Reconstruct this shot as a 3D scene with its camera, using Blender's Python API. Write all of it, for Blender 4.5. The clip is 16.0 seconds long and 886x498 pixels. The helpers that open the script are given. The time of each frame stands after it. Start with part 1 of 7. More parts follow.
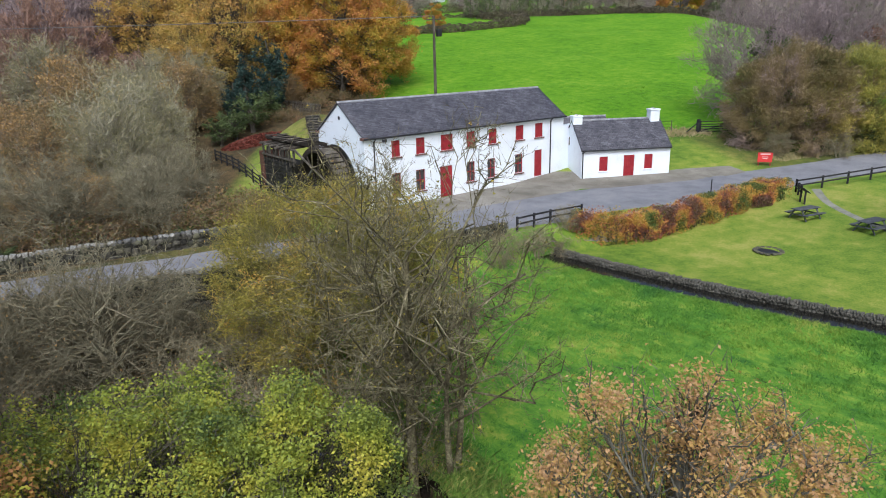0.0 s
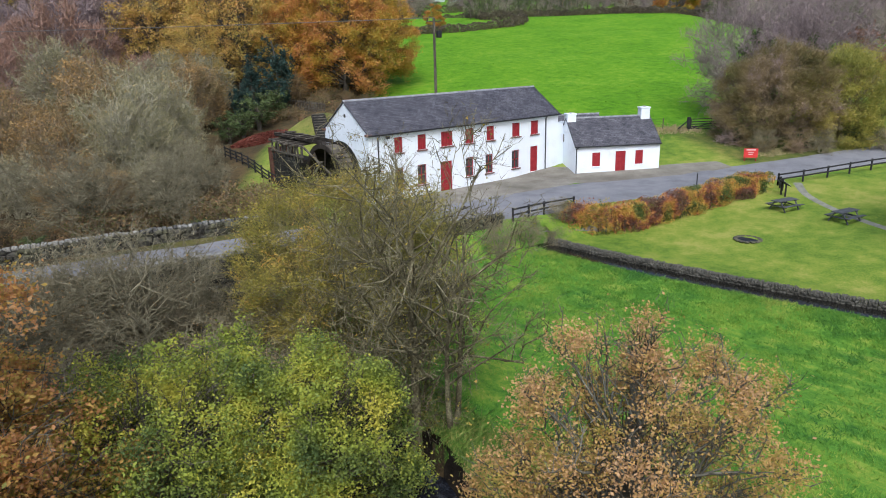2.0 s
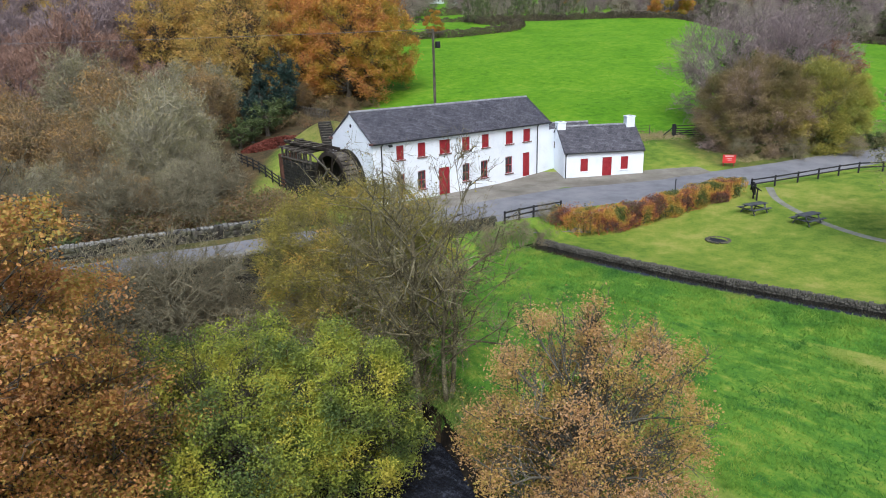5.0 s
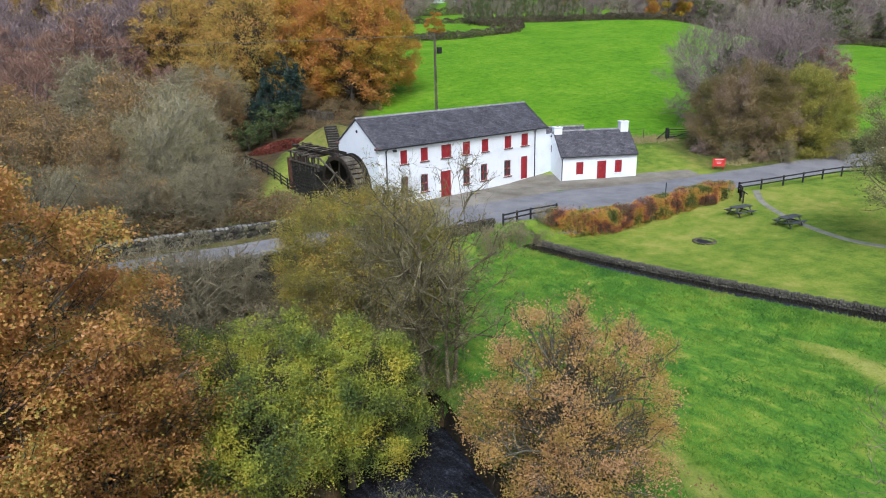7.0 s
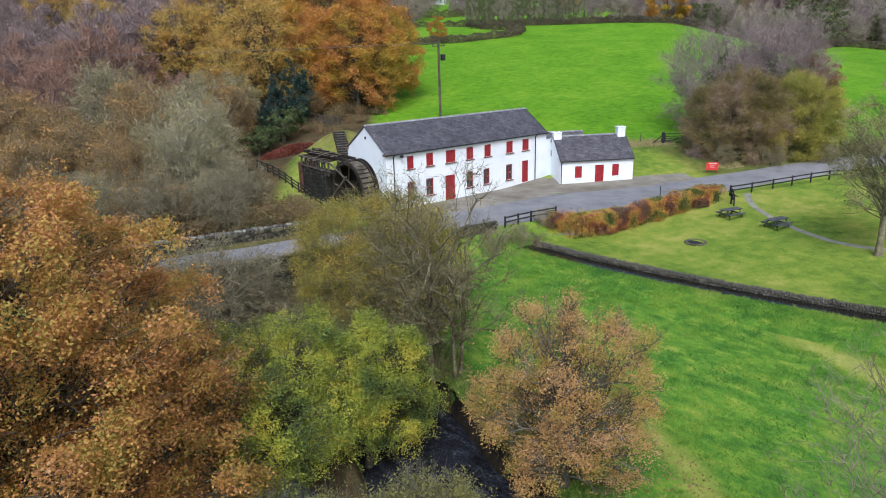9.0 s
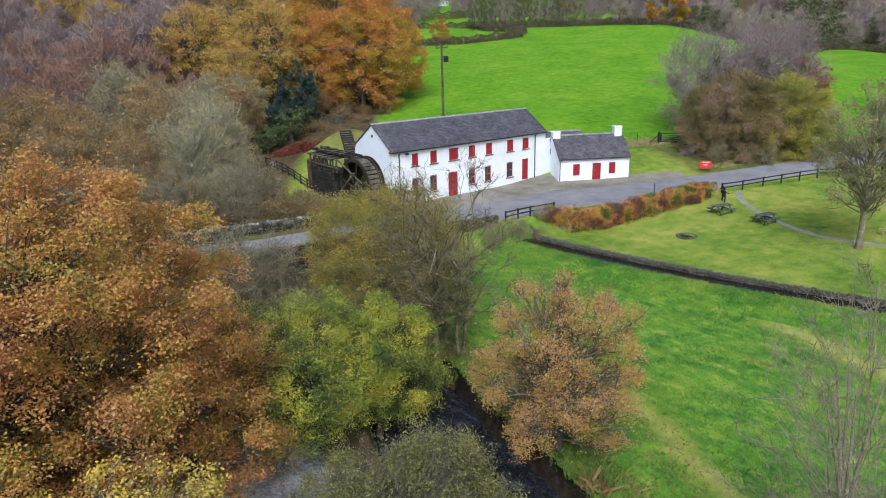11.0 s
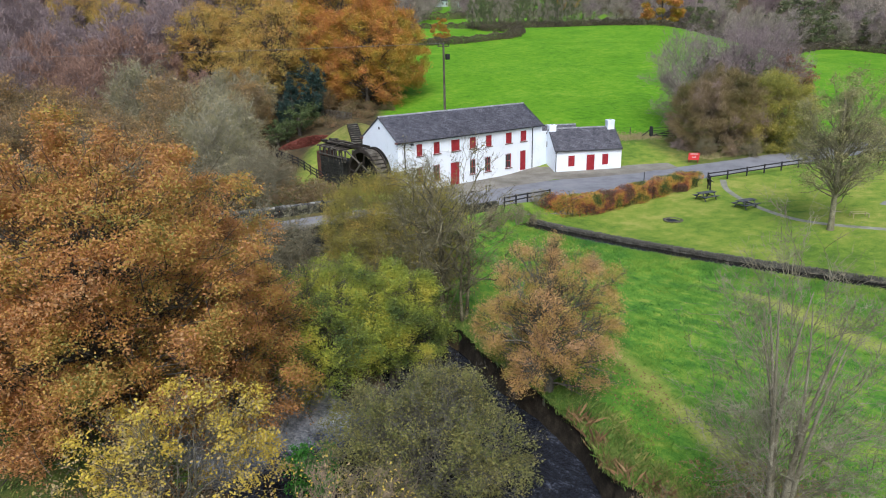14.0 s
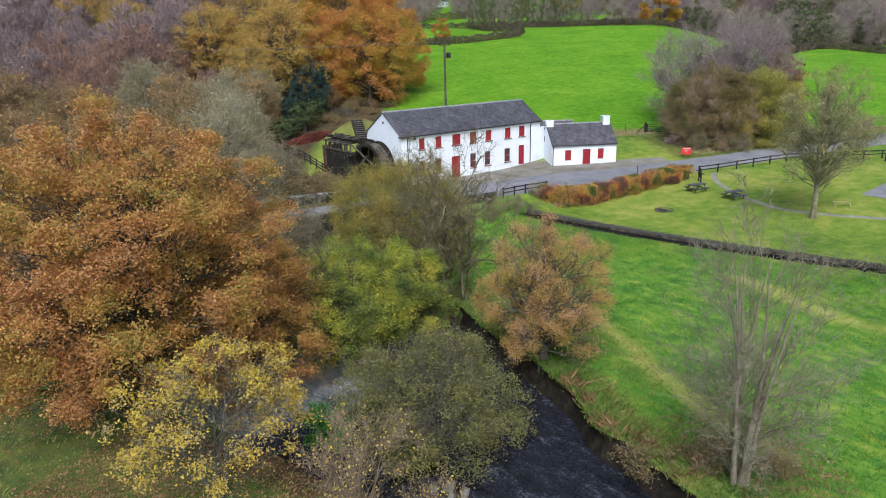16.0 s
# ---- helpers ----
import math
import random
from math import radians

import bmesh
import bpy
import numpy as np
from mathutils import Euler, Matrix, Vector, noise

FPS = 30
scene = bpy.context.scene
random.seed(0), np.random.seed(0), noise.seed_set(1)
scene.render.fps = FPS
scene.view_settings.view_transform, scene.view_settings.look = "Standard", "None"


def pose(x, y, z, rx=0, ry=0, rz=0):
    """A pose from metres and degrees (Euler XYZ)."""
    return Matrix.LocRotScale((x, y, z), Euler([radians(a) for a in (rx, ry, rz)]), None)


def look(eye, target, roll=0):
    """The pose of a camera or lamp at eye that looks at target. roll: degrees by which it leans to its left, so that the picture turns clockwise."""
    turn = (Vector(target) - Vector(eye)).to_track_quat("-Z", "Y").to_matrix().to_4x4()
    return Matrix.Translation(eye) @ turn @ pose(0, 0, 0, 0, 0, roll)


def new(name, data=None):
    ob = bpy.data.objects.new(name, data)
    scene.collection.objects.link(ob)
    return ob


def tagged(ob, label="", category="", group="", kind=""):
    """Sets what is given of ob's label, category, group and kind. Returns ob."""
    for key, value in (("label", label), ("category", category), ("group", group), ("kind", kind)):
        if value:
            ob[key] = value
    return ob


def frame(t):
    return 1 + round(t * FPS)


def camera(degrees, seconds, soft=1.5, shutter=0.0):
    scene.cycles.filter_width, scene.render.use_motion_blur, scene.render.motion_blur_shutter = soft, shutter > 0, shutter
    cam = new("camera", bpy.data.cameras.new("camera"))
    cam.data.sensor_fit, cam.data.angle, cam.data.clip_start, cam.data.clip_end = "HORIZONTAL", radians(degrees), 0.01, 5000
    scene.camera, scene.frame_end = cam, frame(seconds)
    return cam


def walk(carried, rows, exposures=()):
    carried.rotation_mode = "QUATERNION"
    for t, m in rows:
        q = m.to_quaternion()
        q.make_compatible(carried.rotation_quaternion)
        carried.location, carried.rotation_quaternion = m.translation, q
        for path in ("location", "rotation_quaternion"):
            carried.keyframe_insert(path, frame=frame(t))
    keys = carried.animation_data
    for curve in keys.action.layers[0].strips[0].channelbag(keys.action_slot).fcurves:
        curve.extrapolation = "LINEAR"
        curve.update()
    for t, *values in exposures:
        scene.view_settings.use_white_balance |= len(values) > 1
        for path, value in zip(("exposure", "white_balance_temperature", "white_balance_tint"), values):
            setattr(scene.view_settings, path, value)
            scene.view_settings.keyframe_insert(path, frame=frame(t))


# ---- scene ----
cam = camera(68.0, 16.0, soft=1.0)
PATH = [
    (0, (-23.974, -39.999, 11.082), (-22.808, -38.482, 10.501), -1.5),
    (1, (-24.878, -41.07, 11.043), (-23.711, -39.553, 10.461), -1.5),
    (2, (-25.725, -42.239, 11.244), (-24.56, -40.722, 10.661), -1.6),
    (3, (-26.491, -43.331, 11.629), (-25.326, -41.815, 11.045), -1.6),
    (4, (-27.277, -44.446, 12.084), (-26.111, -42.93, 11.499), -1.6),
    (6.5, (-29.427, -47.033, 13.294), (-28.261, -45.519, 12.703), -1.5),
    (7.5, (-30.292, -47.986, 13.879), (-29.128, -46.473, 13.283), -1.5),
    (8.5, (-31.254, -48.979, 14.383), (-30.093, -47.464, 13.786), -1.5),
    (9, (-31.725, -49.48, 14.553), (-30.564, -47.964, 13.958), -1.6),
    (11.5, (-34.076, -52.083, 14.71), (-32.917, -50.565, 14.118), -1.4),
    (12.5, (-35.094, -53.171, 14.578), (-33.934, -51.653, 13.988), -1.4),
    (13.5, (-36.11, -54.261, 14.488), (-34.948, -52.744, 13.897), -1.4),
    (14.5, (-37.04, -55.337, 14.303), (-35.878, -53.819, 13.713), -1.4),
    (15, (-37.553, -55.903, 14.262), (-36.391, -54.386, 13.673), -1.4),
    (16, (-38.567, -57.085, 14.152), (-37.405, -55.568, 13.563), -1.4),
]
walk(cam, [(t, look(eye, target, roll)) for t, eye, target, roll in PATH], [(0, 0.36, 5970, 9), (16, 0.38, 5970, 9)])

# world, sun, exposure
world = bpy.data.worlds.new("overcast_sky")
scene.world = world
world.use_nodes = True
wn, wl = world.node_tree.nodes, world.node_tree.links
sky = wn.new("ShaderNodeTexSky")
sky.sky_type, sky.sun_disc = "NISHITA", False
sky.sun_elevation, sky.sun_rotation = radians(48), radians(200)
sky.dust_density, sky.air_density = 4.0, 1.0
soften = wn.new("ShaderNodeHueSaturation")
soften.inputs["Saturation"].default_value = 0.95
wl.new(sky.outputs[0], soften.inputs["Color"])
wl.new(soften.outputs[0], wn["Background"].inputs["Color"])
wn["Background"].inputs["Strength"].default_value = 0.105
sun = new("sun", bpy.data.lights.new("sun", "SUN"))
sun.data.energy, sun.data.angle, sun.data.color = 2.1, radians(25), (0.97, 0.98, 1.0)
sun.matrix_world = look((-58, -50, 85), (0, 0, 0))


# ---- materials ----
def nodes_of(name, rough=0.8, spec=0.3):
    m = bpy.data.materials.new(name)
    m.use_nodes = True
    n, l = m.node_tree.nodes, m.node_tree.links
    p = n["Principled BSDF"]
    p.inputs["Roughness"].default_value = rough
    p.inputs["Specular IOR Level"].default_value = spec
    return m, n, l, p


def ramp(n, stops):
    r = n.new("ShaderNodeValToRGB")
    while len(r.color_ramp.elements) < len(stops):
        r.color_ramp.elements.new(0.5)
    for e, (at, c) in zip(r.color_ramp.elements, stops):
        e.position, e.color = at, (*c, 1)
    return r


def narrow(stops, k=0.5):
    return [(0.5 + (at_ - 0.5) * k, c) for at_, c in stops]


def noise_tex(n, l, scale, detail=5, rough=0.6, stretch=None):
    t = n.new("ShaderNodeTexNoise")
    t.inputs["Scale"].default_value, t.inputs["Detail"].default_value = scale, detail
    t.inputs["Roughness"].default_value = rough
    c = n.new("ShaderNodeTexCoord")
    out = c.outputs["Object"]
    if stretch:
        mp = n.new("ShaderNodeMapping")
        mp.inputs["Scale"].default_value = stretch
        l.new(out, mp.inputs["Vector"])
        out = mp.outputs[0]
    l.new(out, t.inputs["Vector"])
    return t


def mixed(n, l, a, b, f, mode="MIX"):
    m = n.new("ShaderNodeMix")
    m.data_type, m.blend_type = "RGBA", mode
    for k, v in ((6, a), (7, b), (0, f)):
        if hasattr(v, "is_linked"):
            l.new(v, m.inputs[k])
        elif k == 0:
            m.inputs[0].default_value = v
        else:
            m.inputs[k].default_value = (*v, 1)
    return m.outputs[2]


def bump(n, l, p, height, strength=0.4, dist=0.03):
    b = n.new("ShaderNodeBump")
    b.inputs["Strength"].default_value, b.inputs["Distance"].default_value = strength, dist
    l.new(height, b.inputs["Height"])
    l.new(b.outputs[0], p.inputs["Normal"])


def surface(name, stops, scale=3.0, fine=25.0, rough=0.85, spec=0.2, relief=0.4, dist=0.03, stretch=None):
    """A surface whose colour wanders at two scales, with fine relief."""
    m, n, l, p = nodes_of(name, rough, spec)
    a, b = noise_tex(n, l, scale, 4, 0.6, stretch), noise_tex(n, l, fine, 6, 0.7, stretch)
    f = mixed(n, l, a.outputs["Color"], b.outputs["Color"], 0.45)
    r = ramp(n, narrow(stops))
    l.new(f, r.inputs[0])
    l.new(r.outputs[0], p.inputs["Base Color"])
    bump(n, l, p, b.outputs["Fac"], relief, dist)
    return m


def leafy(name, stops, patch=0.5, through_light=0.32, rough=0.6, own=0.5, gain=2.2):
    """Leaves: each one its own tint, with larger patches over the crown."""
    m, n, l, p = nodes_of(name, rough, 0.25)
    g = n.new("ShaderNodeNewGeometry")
    big = noise_tex(n, l, patch, 2, 0.5)
    val = n.new("ShaderNodeMath")
    val.operation = "MULTIPLY_ADD"
    l.new(big.outputs["Fac"], val.inputs[0])
    val.inputs[1].default_value = gain
    val.inputs[2].default_value = 0.5 - gain / 2
    avg = n.new("ShaderNodeMix")
    avg.data_type = "FLOAT"
    avg.inputs[0].default_value = 1 - own
    l.new(g.outputs["Random Per Island"], avg.inputs[2])
    l.new(val.outputs[0], avg.inputs[3])
    r = ramp(n, stops)
    l.new(avg.outputs[0], r.inputs[0])
    l.new(r.outputs[0], p.inputs["Base Color"])
    t = n.new("ShaderNodeBsdfTranslucent")
    l.new(r.outputs[0], t.inputs["Color"])
    x = n.new("ShaderNodeMixShader")
    x.inputs[0].default_value = through_light * 0.75
    l.new(p.outputs[0], x.inputs[1])
    l.new(t.outputs[0], x.inputs[2])
    l.new(x.outputs[0], n["Material Output"].inputs["Surface"])
    return m


def ground_material():
    m, n, l, p = nodes_of("ground_cover", 0.9, 0.15)
    cover = n.new("ShaderNodeVertexColor")
    cover.layer_name = "cover"
    sep = n.new("ShaderNodeSeparateColor")
    l.new(cover.outputs[0], sep.inputs[0])
    big, mid, fine = noise_tex(n, l, 0.12, 4), noise_tex(n, l, 0.9, 5, 0.65), noise_tex(n, l, 9.0, 6, 0.75)
    streak = noise_tex(n, l, 1.5, 7, 0.72, (0.9, 0.42, 1))
    patch = noise_tex(n, l, 0.22, 4, 0.7)
    f1 = mixed(n, l, mid.outputs["Color"], fine.outputs["Color"], 0.5)
    f2 = mixed(n, l, f1, big.outputs["Color"], 0.4)
    f3 = mixed(n, l, f1, streak.outputs["Color"], 0.6)
    far = ramp(n, narrow(FAR_GRASS, 0.27))
    f4 = mixed(n, l, f1, big.outputs["Color"], 0.25)
    l.new(f4, far.inputs[0])
    lawn = ramp(n, narrow(LAWN, 0.23))
    l.new(f2, lawn.inputs[0])
    rough_grass = ramp(n, narrow(MEADOW, 0.26))
    l.new(f3, rough_grass.inputs[0])
    dry = ramp(n, [(0.545, (0, 0, 0)), (0.7, (0.65, 0.65, 0.65))])
    l.new(mixed(n, l, streak.outputs["Color"], patch.outputs["Color"], 0.6), dry.inputs[0])
    meadow = mixed(n, l, rough_grass.outputs[0], lawn.outputs[0], dry.outputs[0])
    litter = ramp(n, narrow(LITTER, 0.4))
    l.new(f1, litter.inputs[0])
    c = mixed(n, l, meadow, lawn.outputs[0], sep.outputs[1])
    worn = ramp(n, narrow(WORN, 0.4))
    l.new(f1, worn.inputs[0])
    c = mixed(n, l, c, worn.outputs[0], cover.outputs["Alpha"])
    c = mixed(n, l, c, far.outputs[0], sep.outputs[2])
    # the edge of the leaf litter is ragged
    mth = n.new("ShaderNodeMath")
    mth.operation = "MULTIPLY_ADD"
    mth.use_clamp = True
    l.new(patch.outputs["Fac"], mth.inputs[0])
    mth.inputs[1].default_value = 1.2
    mth.inputs[2].default_value = -0.6
    add = n.new("ShaderNodeMath")
    add.use_clamp = True
    l.new(mth.outputs[0], add.inputs[0])
    l.new(sep.outputs[0], add.inputs[1])
    gate = n.new("ShaderNodeMath")
    gate.operation, gate.use_clamp = "MULTIPLY", True
    l.new(add.outputs[0], gate.inputs[0])
    l.new(sep.outputs[0], gate.inputs[1])
    c = mixed(n, l, c, litter.outputs[0], gate.outputs[0])
    l.new(c, p.inputs["Base Color"])
    bump(n, l, p, f3, 0.8, 0.22)
    return m


def slate_material(name, size):
    m, n, l, p = nodes_of(name, 0.55, 0.4)
    uv = n.new("ShaderNodeUVMap")
    b = n.new("ShaderNodeTexBrick")
    l.new(uv.outputs[0], b.inputs["Vector"])
    b.inputs["Scale"].default_value = 1.0
    b.inputs["Brick Width"].default_value, b.inputs["Row Height"].default_value = size
    b.inputs["Mortar Size"].default_value = 0.012
    b.inputs["Color1"].default_value, b.inputs["Color2"].default_value = (0.062, 0.06, 0.074, 1), (0.13, 0.126, 0.148, 1)
    b.inputs["Mortar"].default_value = (0.02, 0.02, 0.024, 1)
    big, fine = noise_tex(n, l, 0.8, 5, 0.7), noise_tex(n, l, 14, 5, 0.7)
    r = ramp(n, [(0.35, (0.55, 0.55, 0.58)), (0.7, (1.35, 1.33, 1.3))])
    l.new(big.outputs["Fac"], r.inputs[0])
    c = mixed(n, l, b.outputs[0], r.outputs[0], 1.0, "MULTIPLY")
    lich = ramp(n, [(0.56, (0, 0, 0)), (0.66, (0.7, 0.7, 0.7))])
    l.new(fine.outputs["Fac"], lich.inputs[0])
    c = mixed(n, l, c, (0.22, 0.22, 0.2), lich.outputs[0])
    l.new(c, p.inputs["Base Color"])
    bump(n, l, p, b.outputs["Fac"], 0.5, -0.02)
    return m


def water_material():
    m, n, l, p = nodes_of("river_water", 0.1, 0.55)
    p.inputs["Base Color"].default_value = (0.012, 0.012, 0.011, 1)
    p.inputs["IOR"].default_value = 1.33
    a, b = noise_tex(n, l, 1.5, 8, 0.78, (1.0, 0.45, 1)), noise_tex(n, l, 7, 5, 0.7)
    f = mixed(n, l, a.outputs["Color"], b.outputs["Color"], 0.35)
    # pale stops colour in both foam flecks and the sky's sheen on ripples
    foam_and_glare = ramp(n, [(0.43, (0.009, 0.0095, 0.012)), (0.53, (0.03, 0.033, 0.044)), (0.60, (0.11, 0.122, 0.15)), (0.67, (0.34, 0.36, 0.41)), (0.74, (0.62, 0.65, 0.70))])
    # the pool is painted whiter by position, in place of bright sky reflection
    xyz = n.new("ShaderNodeSeparateXYZ")
    l.new(n.new("ShaderNodeTexCoord").outputs["Object"], xyz.inputs[0])
    pool = n.new("ShaderNodeMapRange")
    l.new(xyz.outputs[0], pool.inputs[0])
    for k_, v_ in ((1, -21.0), (2, -23.0), (3, 0.0), (4, 0.22)):
        pool.inputs[k_].default_value = v_
    upper = n.new("ShaderNodeMapRange")
    l.new(xyz.outputs[1], upper.inputs[0])
    upper.inputs[1].default_value, upper.inputs[2].default_value = -31.0, -27.5
    both = n.new("ShaderNodeMath")
    both.operation = "MULTIPLY"
    l.new(pool.outputs[0], both.inputs[0])
    l.new(upper.outputs[0], both.inputs[1])
    lift = n.new("ShaderNodeMath")
    l.new(f, lift.inputs[0])
    l.new(both.outputs[0], lift.inputs[1])
    l.new(lift.outputs[0], foam_and_glare.inputs[0])
    l.new(foam_and_glare.outputs[0], p.inputs["Base Color"])
    bump(n, l, p, f, 0.9, 0.25)
    return m


FAR_GRASS = [(0.2, (0.06, 0.17, 0.006)), (0.45, (0.105, 0.26, 0.009)), (0.6, (0.145, 0.30, 0.013)), (0.8, (0.21, 0.33, 0.03))]
LAWN = [(0.15, (0.07, 0.135, 0.018)), (0.4, (0.145, 0.23, 0.028)), (0.58, (0.215, 0.28, 0.04)), (0.8, (0.34, 0.335, 0.08))]
MEADOW = [(0.15, (0.035, 0.11, 0.02)), (0.36, (0.078, 0.205, 0.024)), (0.54, (0.13, 0.265, 0.03)), (0.70, (0.215, 0.315, 0.04)), (0.88, (0.37, 0.365, 0.09))]
WORN = [(0.2, (0.17, 0.24, 0.036)), (0.5, (0.32, 0.335, 0.075)), (0.8, (0.46, 0.43, 0.15))]
LITTER = [(0.15, (0.022, 0.021, 0.012)), (0.42, (0.06, 0.05, 0.026)), (0.6, (0.125, 0.082, 0.04)), (0.8, (0.07, 0.09, 0.026))]

M_ground = ground_material()
M_water = water_material()
M_race_water, _n0, _l0, _p0 = nodes_of("race_water", 0.06, 0.55)
_p0.inputs["Base Color"].default_value = (0.016, 0.015, 0.012, 1)
_p0.inputs["IOR"].default_value = 1.33
bump(_n0, _l0, _p0, noise_tex(_n0, _l0, 3.0, 4, 0.6).outputs["Fac"], 0.25, 0.06)
M_road = surface("road_tarmac", [(0.2, (0.13, 0.13, 0.14)), (0.5, (0.22, 0.22, 0.235)), (0.8, (0.30, 0.295, 0.29))], 0.5, 30, 0.9, 0.2, 0.3, 0.01)
M_gravel = surface("yard_gravel", [(0.3, (0.15, 0.135, 0.11)), (0.55, (0.25, 0.23, 0.19)), (0.75, (0.36, 0.34, 0.30))], 0.4, 22, 0.95, 0.1, 0.5, 0.02)
M_path = surface("gravel_path", [(0.3, (0.17, 0.17, 0.13)), (0.7, (0.34, 0.33, 0.28))], 1.0, 30, 0.95, 0.1, 0.4, 0.01)
M_white = surface("whitewash", [(0.2, (0.68, 0.72, 0.75)), (0.45, (0.82, 0.86, 0.905)), (0.8, (0.86, 0.90, 0.95))], 0.7, 12, 0.9, 0.15, 0.35, 0.02)
M_slate = slate_material("roof_slate", (0.34, 0.2))
M_red = surface("red_paint", [(0.3, (0.22, 0.012, 0.018)), (0.55, (0.32, 0.02, 0.028)), (0.75, (0.40, 0.05, 0.05))], 1.5, 20, 0.55, 0.4, 0.2, 0.005)
M_sign = surface("sign_red", [(0.3, (0.55, 0.03, 0.03)), (0.7, (0.68, 0.05, 0.045))], 2, 20, 0.5, 0.4, 0.1, 0.003)
M_black = surface("black_iron", [(0.3, (0.012, 0.012, 0.014)), (0.7, (0.03, 0.03, 0.034))], 3, 30, 0.5, 0.4, 0.2, 0.004)
M_sill = surface("stone_sill", [(0.3, (0.12, 0.06, 0.055)), (0.7, (0.22, 0.13, 0.11))], 3, 25, 0.85, 0.2, 0.3, 0.01)
M_timber = surface("weathered_timber", [(0.3, (0.045, 0.038, 0.03)), (0.55, (0.12, 0.105, 0.085)), (0.75, (0.24, 0.225, 0.19))], 1.2, 14, 0.9, 0.15, 0.5, 0.015, (1, 1, 0.35))
M_dark_wood = surface("dark_wet_wood", [(0.3, (0.018, 0.014, 0.011)), (0.6, (0.05, 0.04, 0.032)), (0.8, (0.11, 0.10, 0.085))], 1.5, 16, 0.8, 0.2, 0.5, 0.015)
M_fence = surface("black_stained_fence", [(0.3, (0.015, 0.015, 0.018)), (0.7, (0.045, 0.043, 0.045))], 2, 20, 0.75, 0.3, 0.3, 0.006)
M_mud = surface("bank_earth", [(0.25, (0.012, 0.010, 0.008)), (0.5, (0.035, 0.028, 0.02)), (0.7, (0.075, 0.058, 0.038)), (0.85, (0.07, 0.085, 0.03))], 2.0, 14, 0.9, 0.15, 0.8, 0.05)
M_stone = surface("field_stone", [(0.28, (0.06, 0.058, 0.05)), (0.5, (0.17, 0.165, 0.15)), (0.68, (0.30, 0.295, 0.275)), (0.8, (0.42, 0.42, 0.40))], 1.6, 12, 0.95, 0.1, 0.8, 0.04)
M_mossy = surface("mossy_stone", [(0.2, (0.025, 0.023, 0.020)), (0.45, (0.070, 0.066, 0.056)), (0.62, (0.098, 0.097, 0.060)), (0.85, (0.246, 0.238, 0.208))], 1.2, 11, 0.95, 0.1, 0.8, 0.04)
for m_ in (M_stone, M_mossy):
    n_, l_ = m_.node_tree.nodes, m_.node_tree.links
    p_ = n_["Principled BSDF"]
    src = p_.inputs["Base Color"].links[0].from_socket
    tone = ramp(n_, [(0.0, (0.45, 0.45, 0.47)), (0.5, (0.95, 0.95, 0.93)), (1.0, (1.55, 1.52, 1.45))])
    l_.new(n_.new("ShaderNodeNewGeometry").outputs["Random Per Island"], tone.inputs[0])
    l_.new(mixed(n_, l_, src, tone.outputs[0], 1.0, "MULTIPLY"), p_.inputs["Base Color"])
M_rust = surface("rusty_brick", [(0.3, (0.07, 0.035, 0.025)), (0.6, (0.14, 0.07, 0.05)), (0.8, (0.20, 0.13, 0.10))], 1.5, 12, 0.9, 0.15, 0.6, 0.03)
M_bark = surface("bark", [(0.3, (0.05, 0.043, 0.034)), (0.55, (0.12, 0.105, 0.085)), (0.75, (0.22, 0.20, 0.165))], 1.5, 14, 0.9, 0.1, 0.6, 0.02, (1, 1, 0.3))
M_lichen = surface("lichened_bark", [(0.3, (0.07, 0.065, 0.05)), (0.55, (0.15, 0.14, 0.11)), (0.75, (0.28, 0.27, 0.21))], 1.2, 12, 0.9, 0.1, 0.5, 0.02)
M_pale = surface("pale_bark", [(0.3, (0.11, 0.096, 0.06)), (0.55, (0.24, 0.215, 0.14)), (0.75, (0.42, 0.385, 0.265))], 1.2, 12, 0.9, 0.1, 0.5, 0.02)
M_ash = surface("mossy_ash_bark", [(0.3, (0.05, 0.042, 0.024)), (0.5, (0.15, 0.13, 0.076)), (0.68, (0.37, 0.335, 0.20))], 1.2, 12, 0.9, 0.1, 0.5, 0.02)
M_silver = surface("silvery_bark", [(0.3, (0.14, 0.12, 0.082)), (0.55, (0.265, 0.235, 0.165)), (0.75, (0.42, 0.38, 0.285))], 1.2, 12, 0.9, 0.1, 0.5, 0.02)
M_twig_grey = surface("grey_twigs", [(0.3, (0.20, 0.182, 0.13)), (0.6, (0.38, 0.35, 0.25)), (0.8, (0.54, 0.505, 0.38))], 0.3, 3, 0.9, 0.1, 0.2, 0.01)
M_twig_olive = surface("olive_twigs", [(0.3, (0.12, 0.105, 0.045)), (0.6, (0.24, 0.21, 0.09)), (0.8, (0.36, 0.32, 0.16))], 0.3, 3, 0.9, 0.1, 0.2, 0.01)
M_twig_dark = surface("dark_thorn_twigs", [(0.3, (0.15, 0.128, 0.08)), (0.6, (0.30, 0.265, 0.17)), (0.8, (0.47, 0.425, 0.28))], 0.3, 3, 0.9, 0.1, 0.2, 0.01)
M_twig_brown = surface("brown_twigs", [(0.3, (0.166, 0.125, 0.086)), (0.6, (0.285, 0.220, 0.149)), (0.8, (0.386, 0.320, 0.216))], 0.3, 3, 0.9, 0.1, 0.2, 0.01)
M_twig_purple = surface("purple_twigs", [(0.3, (0.18, 0.14, 0.14)), (0.6, (0.31, 0.245, 0.24)), (0.8, (0.42, 0.34, 0.32))], 0.3, 3, 0.9, 0.1, 0.2, 0.01)

